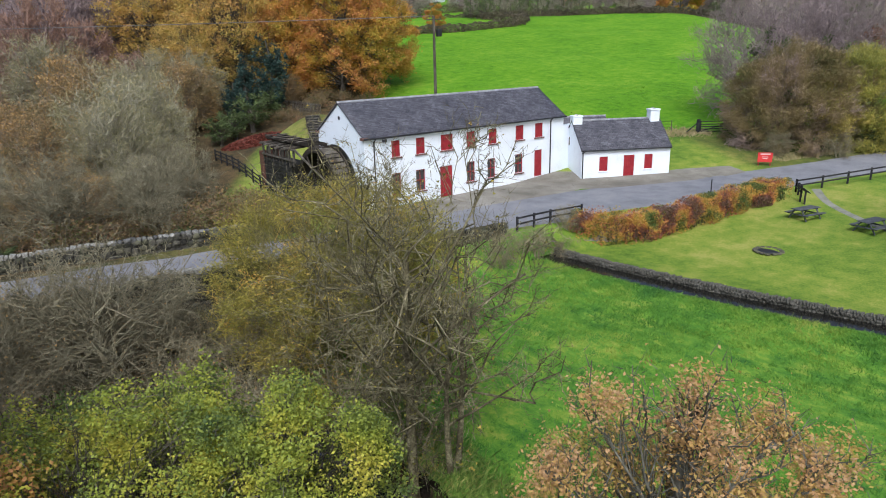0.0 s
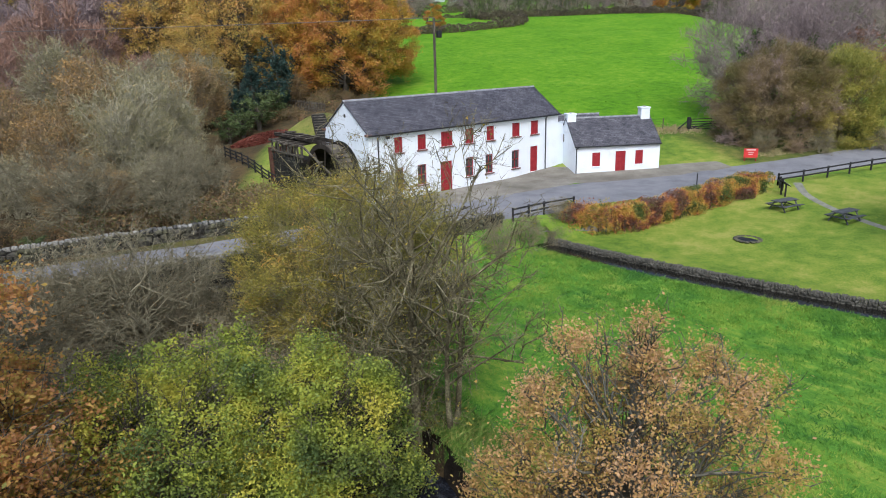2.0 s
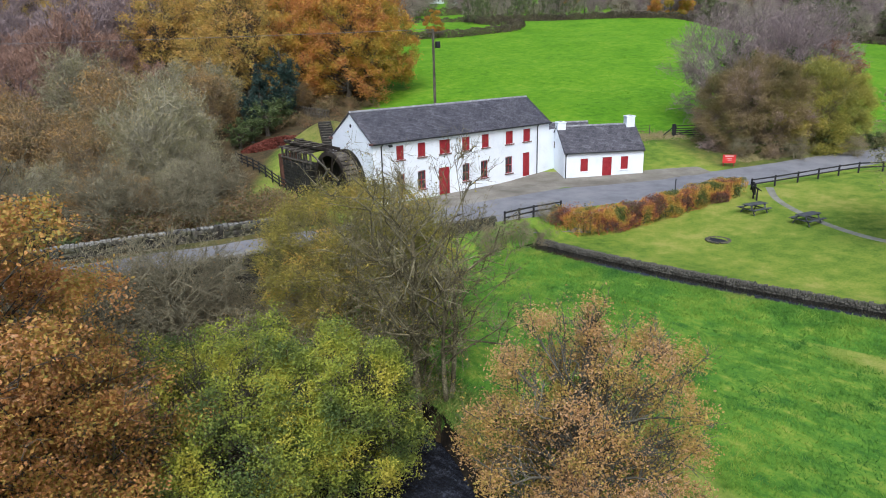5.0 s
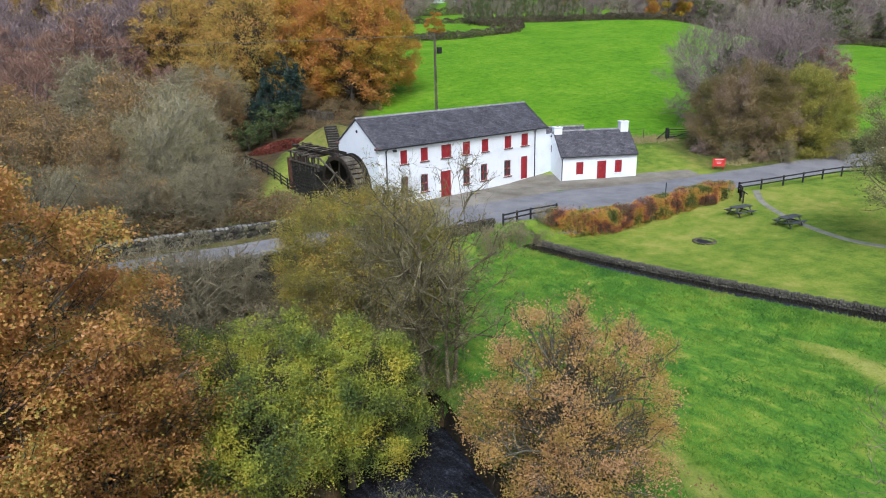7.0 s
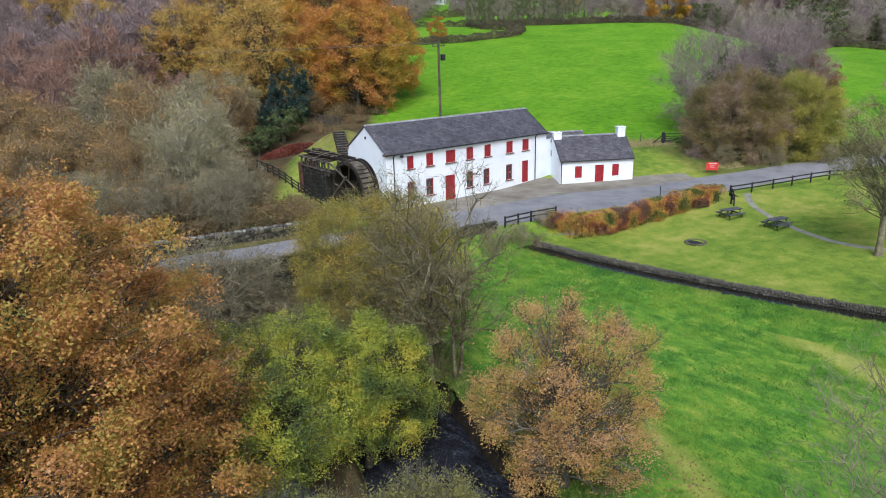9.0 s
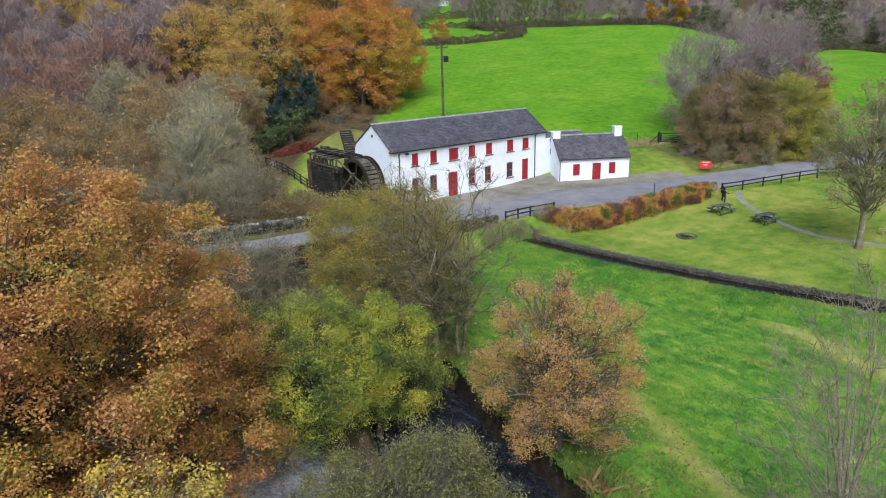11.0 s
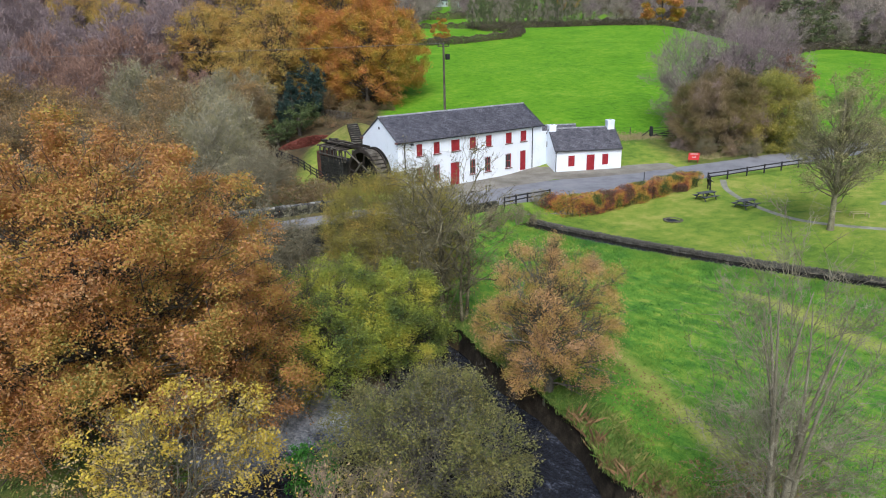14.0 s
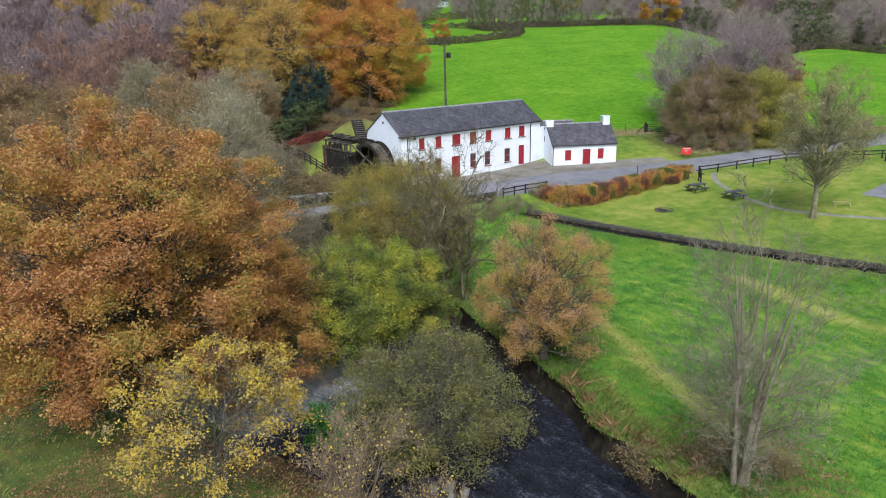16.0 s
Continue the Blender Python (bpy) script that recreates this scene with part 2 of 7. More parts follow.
L_oak = leafy("oak_leaves_orange", [(0.08, (0.24, 0.25, 0.07)), (0.24, (0.47, 0.37, 0.085)), (0.42, (0.55, 0.33, 0.09)), (0.6, (0.54, 0.265, 0.09)), (0.78, (0.50, 0.25, 0.115)), (0.92, (0.60, 0.37, 0.17))], 0.42, 0.4, gain=2.8)
L_russet = leafy("oak_leaves_russet", [(0.1, (0.30, 0.33, 0.07)), (0.26, (0.50, 0.38, 0.09)), (0.45, (0.60, 0.38, 0.13)), (0.72, (0.58, 0.345, 0.17)), (0.92, (0.66, 0.43, 0.23))], 0.45, 0.42, own=0.4, gain=2.8)
L_bramble = leafy("bramble_leaves", [(0.1, (0.07, 0.09, 0.03)), (0.35, (0.18, 0.16, 0.06)), (0.6, (0.30, 0.19, 0.085)), (0.85, (0.36, 0.19, 0.10))], 0.35)
L_wood = leafy("lichened_twig_ends", [(0.1, (0.18, 0.175, 0.09)), (0.4, (0.32, 0.295, 0.16)), (0.7, (0.42, 0.37, 0.20)), (0.93, (0.54, 0.37, 0.14))], 0.25, 0.3)
L_yellow = leafy("yellow_leaves", [(0.08, (0.36, 0.28, 0.16)), (0.25, (0.46, 0.37, 0.17)), (0.42, (0.60, 0.46, 0.09)), (0.65, (0.72, 0.56, 0.075)), (0.82, (0.62, 0.45, 0.10)), (0.94, (0.50, 0.37, 0.20))], 0.7, 0.4, gain=3.0)
L_lime = leafy("alder_leaves_lime", [(0.1, (0.097, 0.144, 0.043)), (0.3, (0.184, 0.232, 0.052)), (0.55, (0.32, 0.375, 0.055)), (0.75, (0.46, 0.46, 0.065)), (0.93, (0.56, 0.50, 0.08))], 0.6, own=0.22, gain=3.4)
L_willow = leafy("willow_leaves_grey", [(0.1, (0.09, 0.105, 0.035)), (0.4, (0.19, 0.195, 0.06)), (0.7, (0.29, 0.27, 0.08)), (0.9, (0.38, 0.33, 0.115))], 0.5)
L_lawn_tree = leafy("lawn_tree_leaves", [(0.1, (0.20, 0.20, 0.09)), (0.5, (0.36, 0.33, 0.15)), (0.9, (0.48, 0.42, 0.21))], 0.5)
L_ivy = leafy("ivy_leaves", [(0.1, (0.05, 0.075, 0.03)), (0.5, (0.10, 0.14, 0.05)), (0.9, (0.18, 0.22, 0.07))], 0.6, 0.2)
L_olive = leafy("willow_leaves_olive", [(0.1, (0.10, 0.105, 0.025)), (0.35, (0.22, 0.205, 0.042)), (0.6, (0.36, 0.31, 0.06)), (0.82, (0.50, 0.37, 0.08)), (0.95, (0.6, 0.34, 0.08))], 0.45, own=0.35, gain=3.0)
L_brown = leafy("dull_brown_leaves", [(0.1, (0.15, 0.135, 0.06)), (0.35, (0.28, 0.21, 0.10)), (0.6, (0.44, 0.27, 0.11)), (0.8, (0.52, 0.33, 0.12)), (0.95, (0.50, 0.40, 0.15))], 0.22, gain=2.8)
L_beech = leafy("beech_leaves_gold", [(0.1, (0.264, 0.246, 0.054)), (0.3, (0.493, 0.369, 0.059)), (0.48, (0.598, 0.336, 0.063)), (0.66, (0.581, 0.262, 0.081)), (0.8, (0.528, 0.230, 0.090)), (0.94, (0.616, 0.410, 0.117))], 0.2, 0.45, gain=2.8, own=0.35)
L_hedge = leafy("hedge_leaves", [(0.06, (0.11, 0.15, 0.04)), (0.2, (0.24, 0.23, 0.06)), (0.3, (0.54, 0.38, 0.08)), (0.48, (0.64, 0.34, 0.08)), (0.6, (0.48, 0.18, 0.08)), (0.74, (0.22, 0.10, 0.08)), (0.9, (0.18, 0.11, 0.07))], 0.6, 0.3, 0.6, 0.16, 3.8)
L_blue = leafy("conifer_needles", [(0.1, (0.015, 0.035, 0.03)), (0.5, (0.035, 0.07, 0.06)), (0.9, (0.07, 0.12, 0.09))], 0.6, 0.1)
L_purple = leafy("purple_brown_twig_ends", [(0.1, (0.19, 0.148, 0.152)), (0.5, (0.335, 0.26, 0.255)), (0.9, (0.44, 0.335, 0.29))], 0.15, 0.3)
L_grass = leafy("grass_blades", [(0.1, (0.065, 0.19, 0.04)), (0.4, (0.13, 0.295, 0.042)), (0.7, (0.225, 0.375, 0.05)), (0.95, (0.38, 0.44, 0.085))], 0.3, 0.5, 0.6, 0.3, 3.0)


# ---- mesh building ----
class Shape:
    """Collects faces of one mesh."""

    def __init__(self):
        self.v, self.f, self.n = [], [], 0

    def add(self, verts, faces):
        verts = np.asarray(verts, float).reshape(-1, 3)
        self.v.append(verts)
        self.f.extend([tuple(int(i) + self.n for i in q) for q in faces])
        self.n += len(verts)
        return self

    def box(self, a, b, m=None, c=0.012):
        """A box from corner a to corner b with chamfered edges."""
        a, b = np.minimum(a, b).astype(float), np.maximum(a, b).astype(float)
        c = min(c, 0.3 * float((b - a).min()))
        o, h = (a + b) / 2, (b - a) / 2
        bm = bmesh.new()
        bmesh.ops.create_cube(bm, size=2)
        for v in bm.verts:
            v.co = Vector((v.co.x * h[0], v.co.y * h[1], v.co.z * h[2]))
        if c > 0.002:
            bmesh.ops.bevel(bm, geom=bm.edges[:], offset=c, segments=1, affect="EDGES")
        bm.verts.index_update()
        vs = np.array([v.co[:] for v in bm.verts]) + o
        fs = [[v.index for v in f.verts] for f in bm.faces]
        bm.free()
        if m is not None:
            vs = np.array([(m @ Vector(p))[:] for p in vs])
        return self.add(vs, fs)

    def beam(self, p, q, w, d, up=(0, 0, 1), c=0.008):
        """A squared timber from p to q, w wide and d deep."""
        p, q = Vector(p), Vector(q)
        z = (q - p).normalized()
        u = Vector(up)
        if abs(z.dot(u)) > 0.95:
            u = Vector((1, 0, 0))
        x = z.cross(u).normalized()
        y = z.cross(x)
        m = Matrix((x, y, z)).transposed().to_4x4()
        m.translation = (p + q) / 2
        n = (q - p).length / 2
        return self.box((-w / 2, -d / 2, -n), (w / 2, d / 2, n), m, c)

    def tube(self, pts, radii, sides=8):
        v, f = tubes(np.asarray(pts, float)[None], np.asarray(radii, float)[None], sides)
        return self.add(v, f)

    def mesh(self, name, smooth=False):
        me = bpy.data.meshes.new(name)
        me.from_pydata(np.concatenate(self.v).tolist(), [], self.f)
        if smooth:
            me.shade_smooth()
        me.update()
        return me


def tubes(P, R, sides=3):
    """Tapered tubes along n polylines of k points each."""
    n, k = P.shape[:2]
    d = P[:, -1] - P[:, 0]
    d /= np.linalg.norm(d, axis=1, keepdims=True) + 1e-9
    ref = np.where(np.abs(d[:, 2:3]) > 0.9, np.array([[1.0, 0, 0]]), np.array([[0, 0, 1.0]]))
    u = np.cross(d, ref)
    u /= np.linalg.norm(u, axis=1, keepdims=True) + 1e-9
    w = np.cross(d, u)
    a = np.linspace(0, 2 * math.pi, sides, endpoint=False)
    ring = np.cos(a)[None, :, None] * u[:, None] + np.sin(a)[None, :, None] * w[:, None]
    V = (P[:, :, None] + ring[:, None] * R[:, :, None, None]).reshape(-1, 3)
    i = np.arange(n)[:, None, None] * k * sides + np.arange(k - 1)[None, :, None] * sides
    j = np.arange(sides)[None, None]
    j2 = (j + 1) % sides
    F = np.stack([i + j, i + j2, i + sides + j2, i + sides + j], -1).reshape(-1, 4)
    return V, F.tolist()


def raw_mesh(name, V, F):
    me = bpy.data.meshes.new(name)
    V, F = np.asarray(V, np.float32), np.asarray(F, np.int32)
    me.vertices.add(len(V))
    me.vertices.foreach_set("co", V.ravel())
    me.loops.add(F.size)
    me.loops.foreach_set("vertex_index", F.ravel())
    me.polygons.add(len(F))
    me.polygons.foreach_set("loop_start", np.arange(0, F.size, F.shape[1], dtype=np.int32))
    me.polygons.foreach_set("loop_total", np.full(len(F), F.shape[1], np.int32))
    me.update(calc_edges=True)
    return me


def part(name, shape, material, parent=None, label="", smooth=False):
    me = shape.mesh(name, smooth) if isinstance(shape, Shape) else shape
    if not me.materials:
        me.materials.append(material)
    ob = new(name, me)
    if parent is not None:
        ob.parent = parent
    if label:
        ob["label"] = label
    return ob


def thing(name, label, category, m=None, group="", kind=""):
    ob = new(name)
    ob.empty_display_size = 0.2
    if m is not None:
        ob.matrix_basis = m
    return tagged(ob, label, category, group, kind)


def ease(a, b, x):
    t = np.clip((np.asarray(x, float) - a) / (b - a), 0, 1)
    return t * t * (3 - 2 * t)


# ---- lie of the land ----
def road_edge(x):
    return np.interp(x, [-70, -24, -14, 1, 8, 27, 38, 90], [-3.5, -6.9, -8.0, -10.2, -11.3, -15.2, -18.8, -37])


def race_line(y):
    """x of the lawn's retaining wall along the mill race."""
    return 6.0 + 6.6 * np.clip((-14.0 - np.asarray(y, float)) / 28, 0, 3) ** 1.55


RIVER_A = [(-16.2, -7.5), (-16.6, -15), (-15.8, -21), (-16.2, -26), (-17.6, -30), (-18.0, -34), (-18.9, -37.3), (-20.4, -40), (-20.6, -42.4), (-21.4, -46), (-25.4, -53), (-35.5, -67), (-48, -90)]
RIVER_B = [(-17, -19), (-22, -20.6), (-26, -23.2), (-26.5, -27), (-24.5, -33), (-22.5, -40)]


def line_distance(x, y, pts):
    d = np.full(np.shape(x), 1e9)
    for (ax, ay), (bx, by) in zip(pts, pts[1:]):
        t = np.clip(((x - ax) * (bx - ax) + (y - ay) * (by - ay)) / ((bx - ax) ** 2 + (by - ay) ** 2), 0, 1)
        d = np.minimum(d, np.hypot(x - ax - t * (bx - ax), y - ay - t * (by - ay)))
    return d


def wave(x, y, k=1.0):
    return (np.sin(x * 0.31 * k + 1.3 * np.sin(y * 0.23 * k)) + np.sin(y * 0.37 * k + 1.7 * np.sin(x * 0.19 * k + 1)) + 0.5 * np.sin((x + y) * 0.9 * k)) / 2.5


def ground_height(x, y):
    x, y = np.asarray(x, float), np.asarray(y, float)
    s, r = 0.61 * x + 0.79 * y, 0.79 * x - 0.61 * y
    side = 1 - 0.48 * ease(66, 108, r)
    up = 0.12 * np.clip(s - 9, 0, 17) + side * (0.15 * np.clip(s - 26, 0, 114) + 0.015 * np.clip(s - 140, 0, 60) + 0.115 * np.clip(s - 200, 0, 900))
    up += 0.11 * np.clip(s - 172, 0, 400) * ease(60, 95, r)
    up += ease(-12, -70, r) * 0.07 * np.clip(s - 8, 0, 140)
    up += 4.4 * np.exp(-(((x - 5.6) / 5.4) ** 2 + ((y - 17.6) / 5.4) ** 2))
    up += 0.25 * wave(x, y, 0.5) * ease(24, 40, s)
    w = np.where(x < -6, ease(0.1, 0.7, road_edge(x) - y), ease(0.2, 2.6, road_edge(x) - y))
    lawn = np.clip(-1.3 + 0.08 * (x - 14), -1.45, 0.6)
    xr = race_line(y)
    field = -2.05 + 0.07 * wave(x, y, 1.4) - 0.5 * ease(-24, -30, x)
    low = field + (lawn - field) * ease(0.55, 0.75, x - xr)
    low = low - 0.9 * ease(-3.1, -2.7, x - xr) * (1 - ease(0.5, 0.7, x - xr)) * ease(-12.0, -13.5, y)
    z = up * (1 - w) + low * w
    bank = 0.25 * wave(x, y, 3.0) + 0.08 * wave(y, x, 4.6)
    da, db = line_distance(x, y, RIVER_A) + bank, line_distance(x, y, RIVER_B) + bank
    cut = np.maximum(1 - ease(2.2, 3.0, da - 0.4 * ease(-22, -26, y)), 1 - ease(4.3, 4.9, db + 1.2 * ease(-21, -17, x)))
    cut = cut * ease(0.0, 0.3, road_edge(x) - y)
    return z * (1 - cut) - 4.4 * cut


def gz(x, y):
    return float(ground_height(x, y))


def trodden(x, y):
    """Distance from the worn tracks in the meadow, in their half widths."""
    return np.minimum(line_distance(x, y, [(4.6, -14.0), (4.2, -19.0), (4.2, -25.0), (5.2, -30.0), (5.4, -33.5), (4.2, -37.0), (2.8, -40.2), (2.4, -43.5), (3.2, -50)]) / 0.9, line_distance(x, y, [(-7.5, -30.0), (-8.6, -33.5), (-9.9, -36.5), (-11.2, -38.8), (-12.6, -41.6), (-13.8, -47)]) / 0.7)


def make_ground():
    n = 400
    t = np.linspace(-1, 1, n)
    s = -24 + 66 * t + 1900 * np.sign(t) * np.abs(t) ** 9
    r = 8 + 66 * t + 1900 * np.sign(t) * np.abs(t) ** 9
    S, R = np.meshgrid(s, r, indexing="ij")
    k = 0.61 ** 2 + 0.79 ** 2
    X, Y = (0.61 * S + 0.79 * R) / k, (0.79 * S - 0.61 * R) / k
    Z = ground_height(X, Y)
    V = np.stack([X, Y, Z], -1).reshape(-1, 3)
    i = (np.arange(n - 1)[:, None] * n + np.arange(n - 1)[None]).ravel()
    F = np.stack([i, i + n, i + n + 1, i + 1], -1)
    me = raw_mesh("ground", V, F)
    me.shade_smooth()
    # what grows where: leaf litter, mown lawn, far pasture
    x, y = V[:, 0], V[:, 1]
    sv, rv = 0.61 * x + 0.79 * y, 0.79 * x - 0.61 * y
    south = ease(-0.5, 1.5, road_edge(x) - y)
    river = np.minimum(line_distance(x, y, RIVER_A), line_distance(x, y, RIVER_B))
    litter = south * (1 - ease(2.0, 2.6, river + 0.5 * wave(x, y, 2)))
    litter = np.maximum(litter, south * (1 - ease(6.0, 8.0, line_distance(x, y, RIVER_B))) * (1 - ease(-17.5, -15.5, x)))
    litter = np.maximum(litter, south * (1 - ease(-27, -12.5, x)) * (0.8 - 0.45 * ease(-31, -36, x)))
    litter = np.maximum(litter, (1 - south) * (1 - ease(-13.5, -10.0, rv - 0.6 * np.clip(sv - 22, 0, 12))) * ease(-4, 0.5, y))
    litter = np.maximum(litter, 0.75 * (1 - south) * ease(33, 37, rv + 0.2 * sv) * (1 - ease(46, 50, rv)) * ease(9, 13, sv) * (1 - ease(20, 30, sv)))
    litter = np.maximum(litter, 0.62 * ease(165, 200, sv) * ease(-0.2, 0.5, wave(x * 0.08, y * 0.08)))
    litter = np.maximum(litter, 0.9 * (1 - south) * (1 - ease(-9, -5, x)))
    litter = np.maximum(litter, ease(150, 170, sv) * ease(66, 84, rv))
    litter = np.maximum(litter, south * (1 - ease(-12.5, -9.5, x)) * ease(-19, -15, y))
    litter = np.maximum(litter, 0.78 * np.exp(-(((x - 5) / 5.0) ** 2 + ((y - 17) / 5.0) ** 2)))
    litter = np.maximum(litter, south * (1 - ease(-33, -28, x)) * 0.8)
    litter = np.maximum(litter, 0.75 * south * (1 - ease(1.5, 5.5, np.hypot(x + 16.4, y + 46.6))))
    litter = np.maximum(litter, south * ease(-2.15, -2.35, V[:, 2]) * (river < 5) * (x > -24))
    lawn = np.maximum(south * ease(-0.3, 0.2, x - race_line(y)), (1 - south) * (1 - ease(22, 30, sv)))
    worn = trodden(x, y)
    lawn = np.maximum(lawn, 0.8 * (1 - ease(0.2, 1.9, worn + 0.55 * wave(x, y, 3.5))))
    dry = np.maximum(0.75 * np.exp(-(((x - 5.6) / 4.6) ** 2 + ((y - 17.6) / 4.6) ** 2)), 0.3 * (1 - south) * ease(1.5, -0.5, x) * ease(3, 8, y) * ease(34, 26, y))
    dry = np.maximum(dry, 0.7 * (1 - south) * np.exp(-(((sv - 41) / 4.0) ** 2 + ((rv + 5) / 5.0) ** 2)))
    dry = np.maximum(dry, 0.75 * south * (1 - ease(0.1, 1.3, worn + 0.5 * wave(x, y, 4.5))))
    pasture = (1 - south) * ease(24, 29, sv)
    col = np.stack([litter, lawn, pasture, dry], -1).astype(np.float32)
    a = me.color_attributes.new("cover", "FLOAT_COLOR", "POINT")
    a.data.foreach_set("color", col.ravel())
    part("ground", me, M_ground)
    return tagged(bpy.data.objects["ground"], "rolling ground of meadow, lawn, pasture and leaf litter", "ground", kind="structure")


def ribbon(name, pts, widths, material, label, category, lift=0.03, step=0.7):
    """A strip that lies on the ground along a line, with a ragged edge."""
    P = [Vector((*p, 0)) for p in pts]
    rows = []
    for k in range(len(P) - 1):
        a, b = P[max(k - 1, 0)], P[min(k + 2, len(P) - 1)]
        m = max(2, int((P[k + 1] - P[k]).length / step))
        for j in range(m + (k == len(P) - 2)):
            t = j / m
            h = [(2 * t ** 3 - 3 * t ** 2 + 1), (t ** 3 - 2 * t ** 2 + t), (-2 * t ** 3 + 3 * t ** 2), (t ** 3 - t ** 2)]
            p = P[k] * h[0] + (P[k + 1] - a) * 0.5 * h[1] + P[k + 1] * h[2] + (b - P[k]) * 0.5 * h[3]
            rows.append((p, widths[k] * (1 - t) + widths[k + 1] * t))
    V, F, cols = [], [], 7
    for i, (p, w) in enumerate(rows):
        q = rows[min(i + 1, len(rows) - 1)][0] - rows[max(i - 1, 0)][0]
        nrm = Vector((-q.y, q.x, 0)).normalized()
        for c in range(cols):
            e = (c / (cols - 1) - 0.5) * w
            if c in (0, cols - 1):
                e += 0.12 * wave(p.x * 3, p.y * 3) * min(1, w / 3)
            v = p + nrm * e
            edge = 0.04 if c in (0, cols - 1) else 0
            V.append((v.x, v.y, gz(v.x, v.y) + lift - edge))
        if i:
            for c in range(cols - 1):
                o = i * cols + c
                F.append((o - cols, o - cols + 1, o + 1, o))
    me = raw_mesh(name, V, F)
    me.shade_smooth()
    return tagged(part(name, me, material), label, category, kind="structure")


def make_roads():
    # lane over the bridge: flat deck, then down past the mill and along the lawn fence
    ribbon("road", [(-75, -0.2), (-50, -1.0), (-24, -3.1), (-14, -4.7), (-4, -6.3), (4, -7.6), (12, -9.5), (20, -11.3), (28, -13.1), (36, -15.2), (52, -20.5), (80, -31)],
           [5.5, 6.0, 6.4, 5.7, 6.0, 7.8, 9.4, 8.8, 6.6, 4.6, 4.2, 4.2], M_road, "grey tarmac lane passing the mill yard", "road", 0.045)
    ribbon("yard_gravel", [(-3.5, -3.4), (2, -2.6), (8, -2.6), (14, -2.7), (18.2, -2.7), (20.6, -5.6), (28, -9.0), (32, -10.4)], [2.5, 5.0, 5.6, 6.4, 6.8, 5.2, 4.2, 2.4], M_gravel,
           "pale gravel yard in front of the mill", "yard", 0.03)
    ribbon("gravel_path", [(29.6, -18.1), (26.5, -20.4), (23.6, -24.2), (21.6, -28.5), (21.5, -32), (23, -36.5), (26, -44)], [0.7, 0.6, 0.6, 0.65, 0.7, 0.75, 0.75], M_path,
           "narrow pale gravel path across the lawn", "path", 0.03, 0.5)
    ribbon("car_park", [(29, -36.5), (34, -37), (44, -38)], [7, 8, 8], M_road, "grey tarmac patch beyond the lawn", "pavement", 0.03)


def make_water():
    V, F = [], []
    me = raw_mesh("river", [(-75, -100, -3.62), (4, -100, -3.62), (-6, -8.4, -3.62), (-40, -8.4, -3.62)], [(0, 1, 2, 3)])
    tagged(part("river", me, M_water), "dark shallow river with broken ripples", "river", kind="structure")
    ys = np.linspace(-12.5, -60, 60)
    for i, y in enumerate(ys):
        x = float(race_line(y))
        V += [(x - 2.0, y, -1.53), (x - 0.05, y, -1.53)]
        if i:
            F.append((2 * i - 2, 2 * i, 2 * i + 1, 2 * i - 1))
    bank = []
    for y in np.linspace(-13.2, -62, 120):
        x = float(race_line(y))
        z = gz(x - 3.5, y)
        k = 0.12 * float(wave(x * 5, y * 5))
        bank.append([(x - 5.2, y, gz(x - 5.2, y) - 0.03), (x - 4.3, y, z + 0.18), (x - 3.3, y, z + 0.4), (x - 2.3 + k, y, -1.5), (x - 1.65 + k, y, -1.43), (x - 1.53 + k, y, -1.56), (x - 1.45 + k, y, -2.7)])
    n = len(bank[0])
    F2 = [(i * n + j, i * n + j + 1, i * n + n + j + 1, i * n + n + j) for i in range(len(bank) - 1) for j in range(n - 1)]
    me = raw_mesh("race_bank", [p for row in bank for p in row], F2)
    me.shade_smooth()
    tagged(part("race_bank", me, M_ground), "grassy bank along the mill race", "bank", kind="structure")
    edge = []
    for y in np.linspace(-12.2, -62, 120):
        x = float(race_line(y))
        edge.append([(x + 0.05, y, gz(x + 1.6, y) + 0.1)] + [(x + d, y, gz(x + max(d, 1.6), y) + 0.02 + 0.16 * (1 - d / 2.4)) for d in (0.3, 0.8, 1.4, 1.9)] + [(x + 2.4, y, gz(x + 2.4, y) - 0.02)])
    n = len(edge[0])
    me = raw_mesh("lawn_edge", [p for row in edge for p in row], [(i * n + j, i * n + n + j, i * n + n + j + 1, i * n + j + 1) for i in range(len(edge) - 1) for j in range(n - 1)][::1])
    me.shade_smooth()
    a = me.color_attributes.new("cover", "FLOAT_COLOR", "POINT")
    a.data.foreach_set("color", np.tile(np.array([0, 1, 0, 0], np.float32), len(me.vertices)))
    tagged(part("lawn_edge", me, M_ground), "mown grass edge above the race wall", "lawn", kind="structure")
    tagged(part("mill_race", raw_mesh("mill_race", V, F), M_race_water), "narrow dark water channel below the lawn wall", "stream", kind="structure")


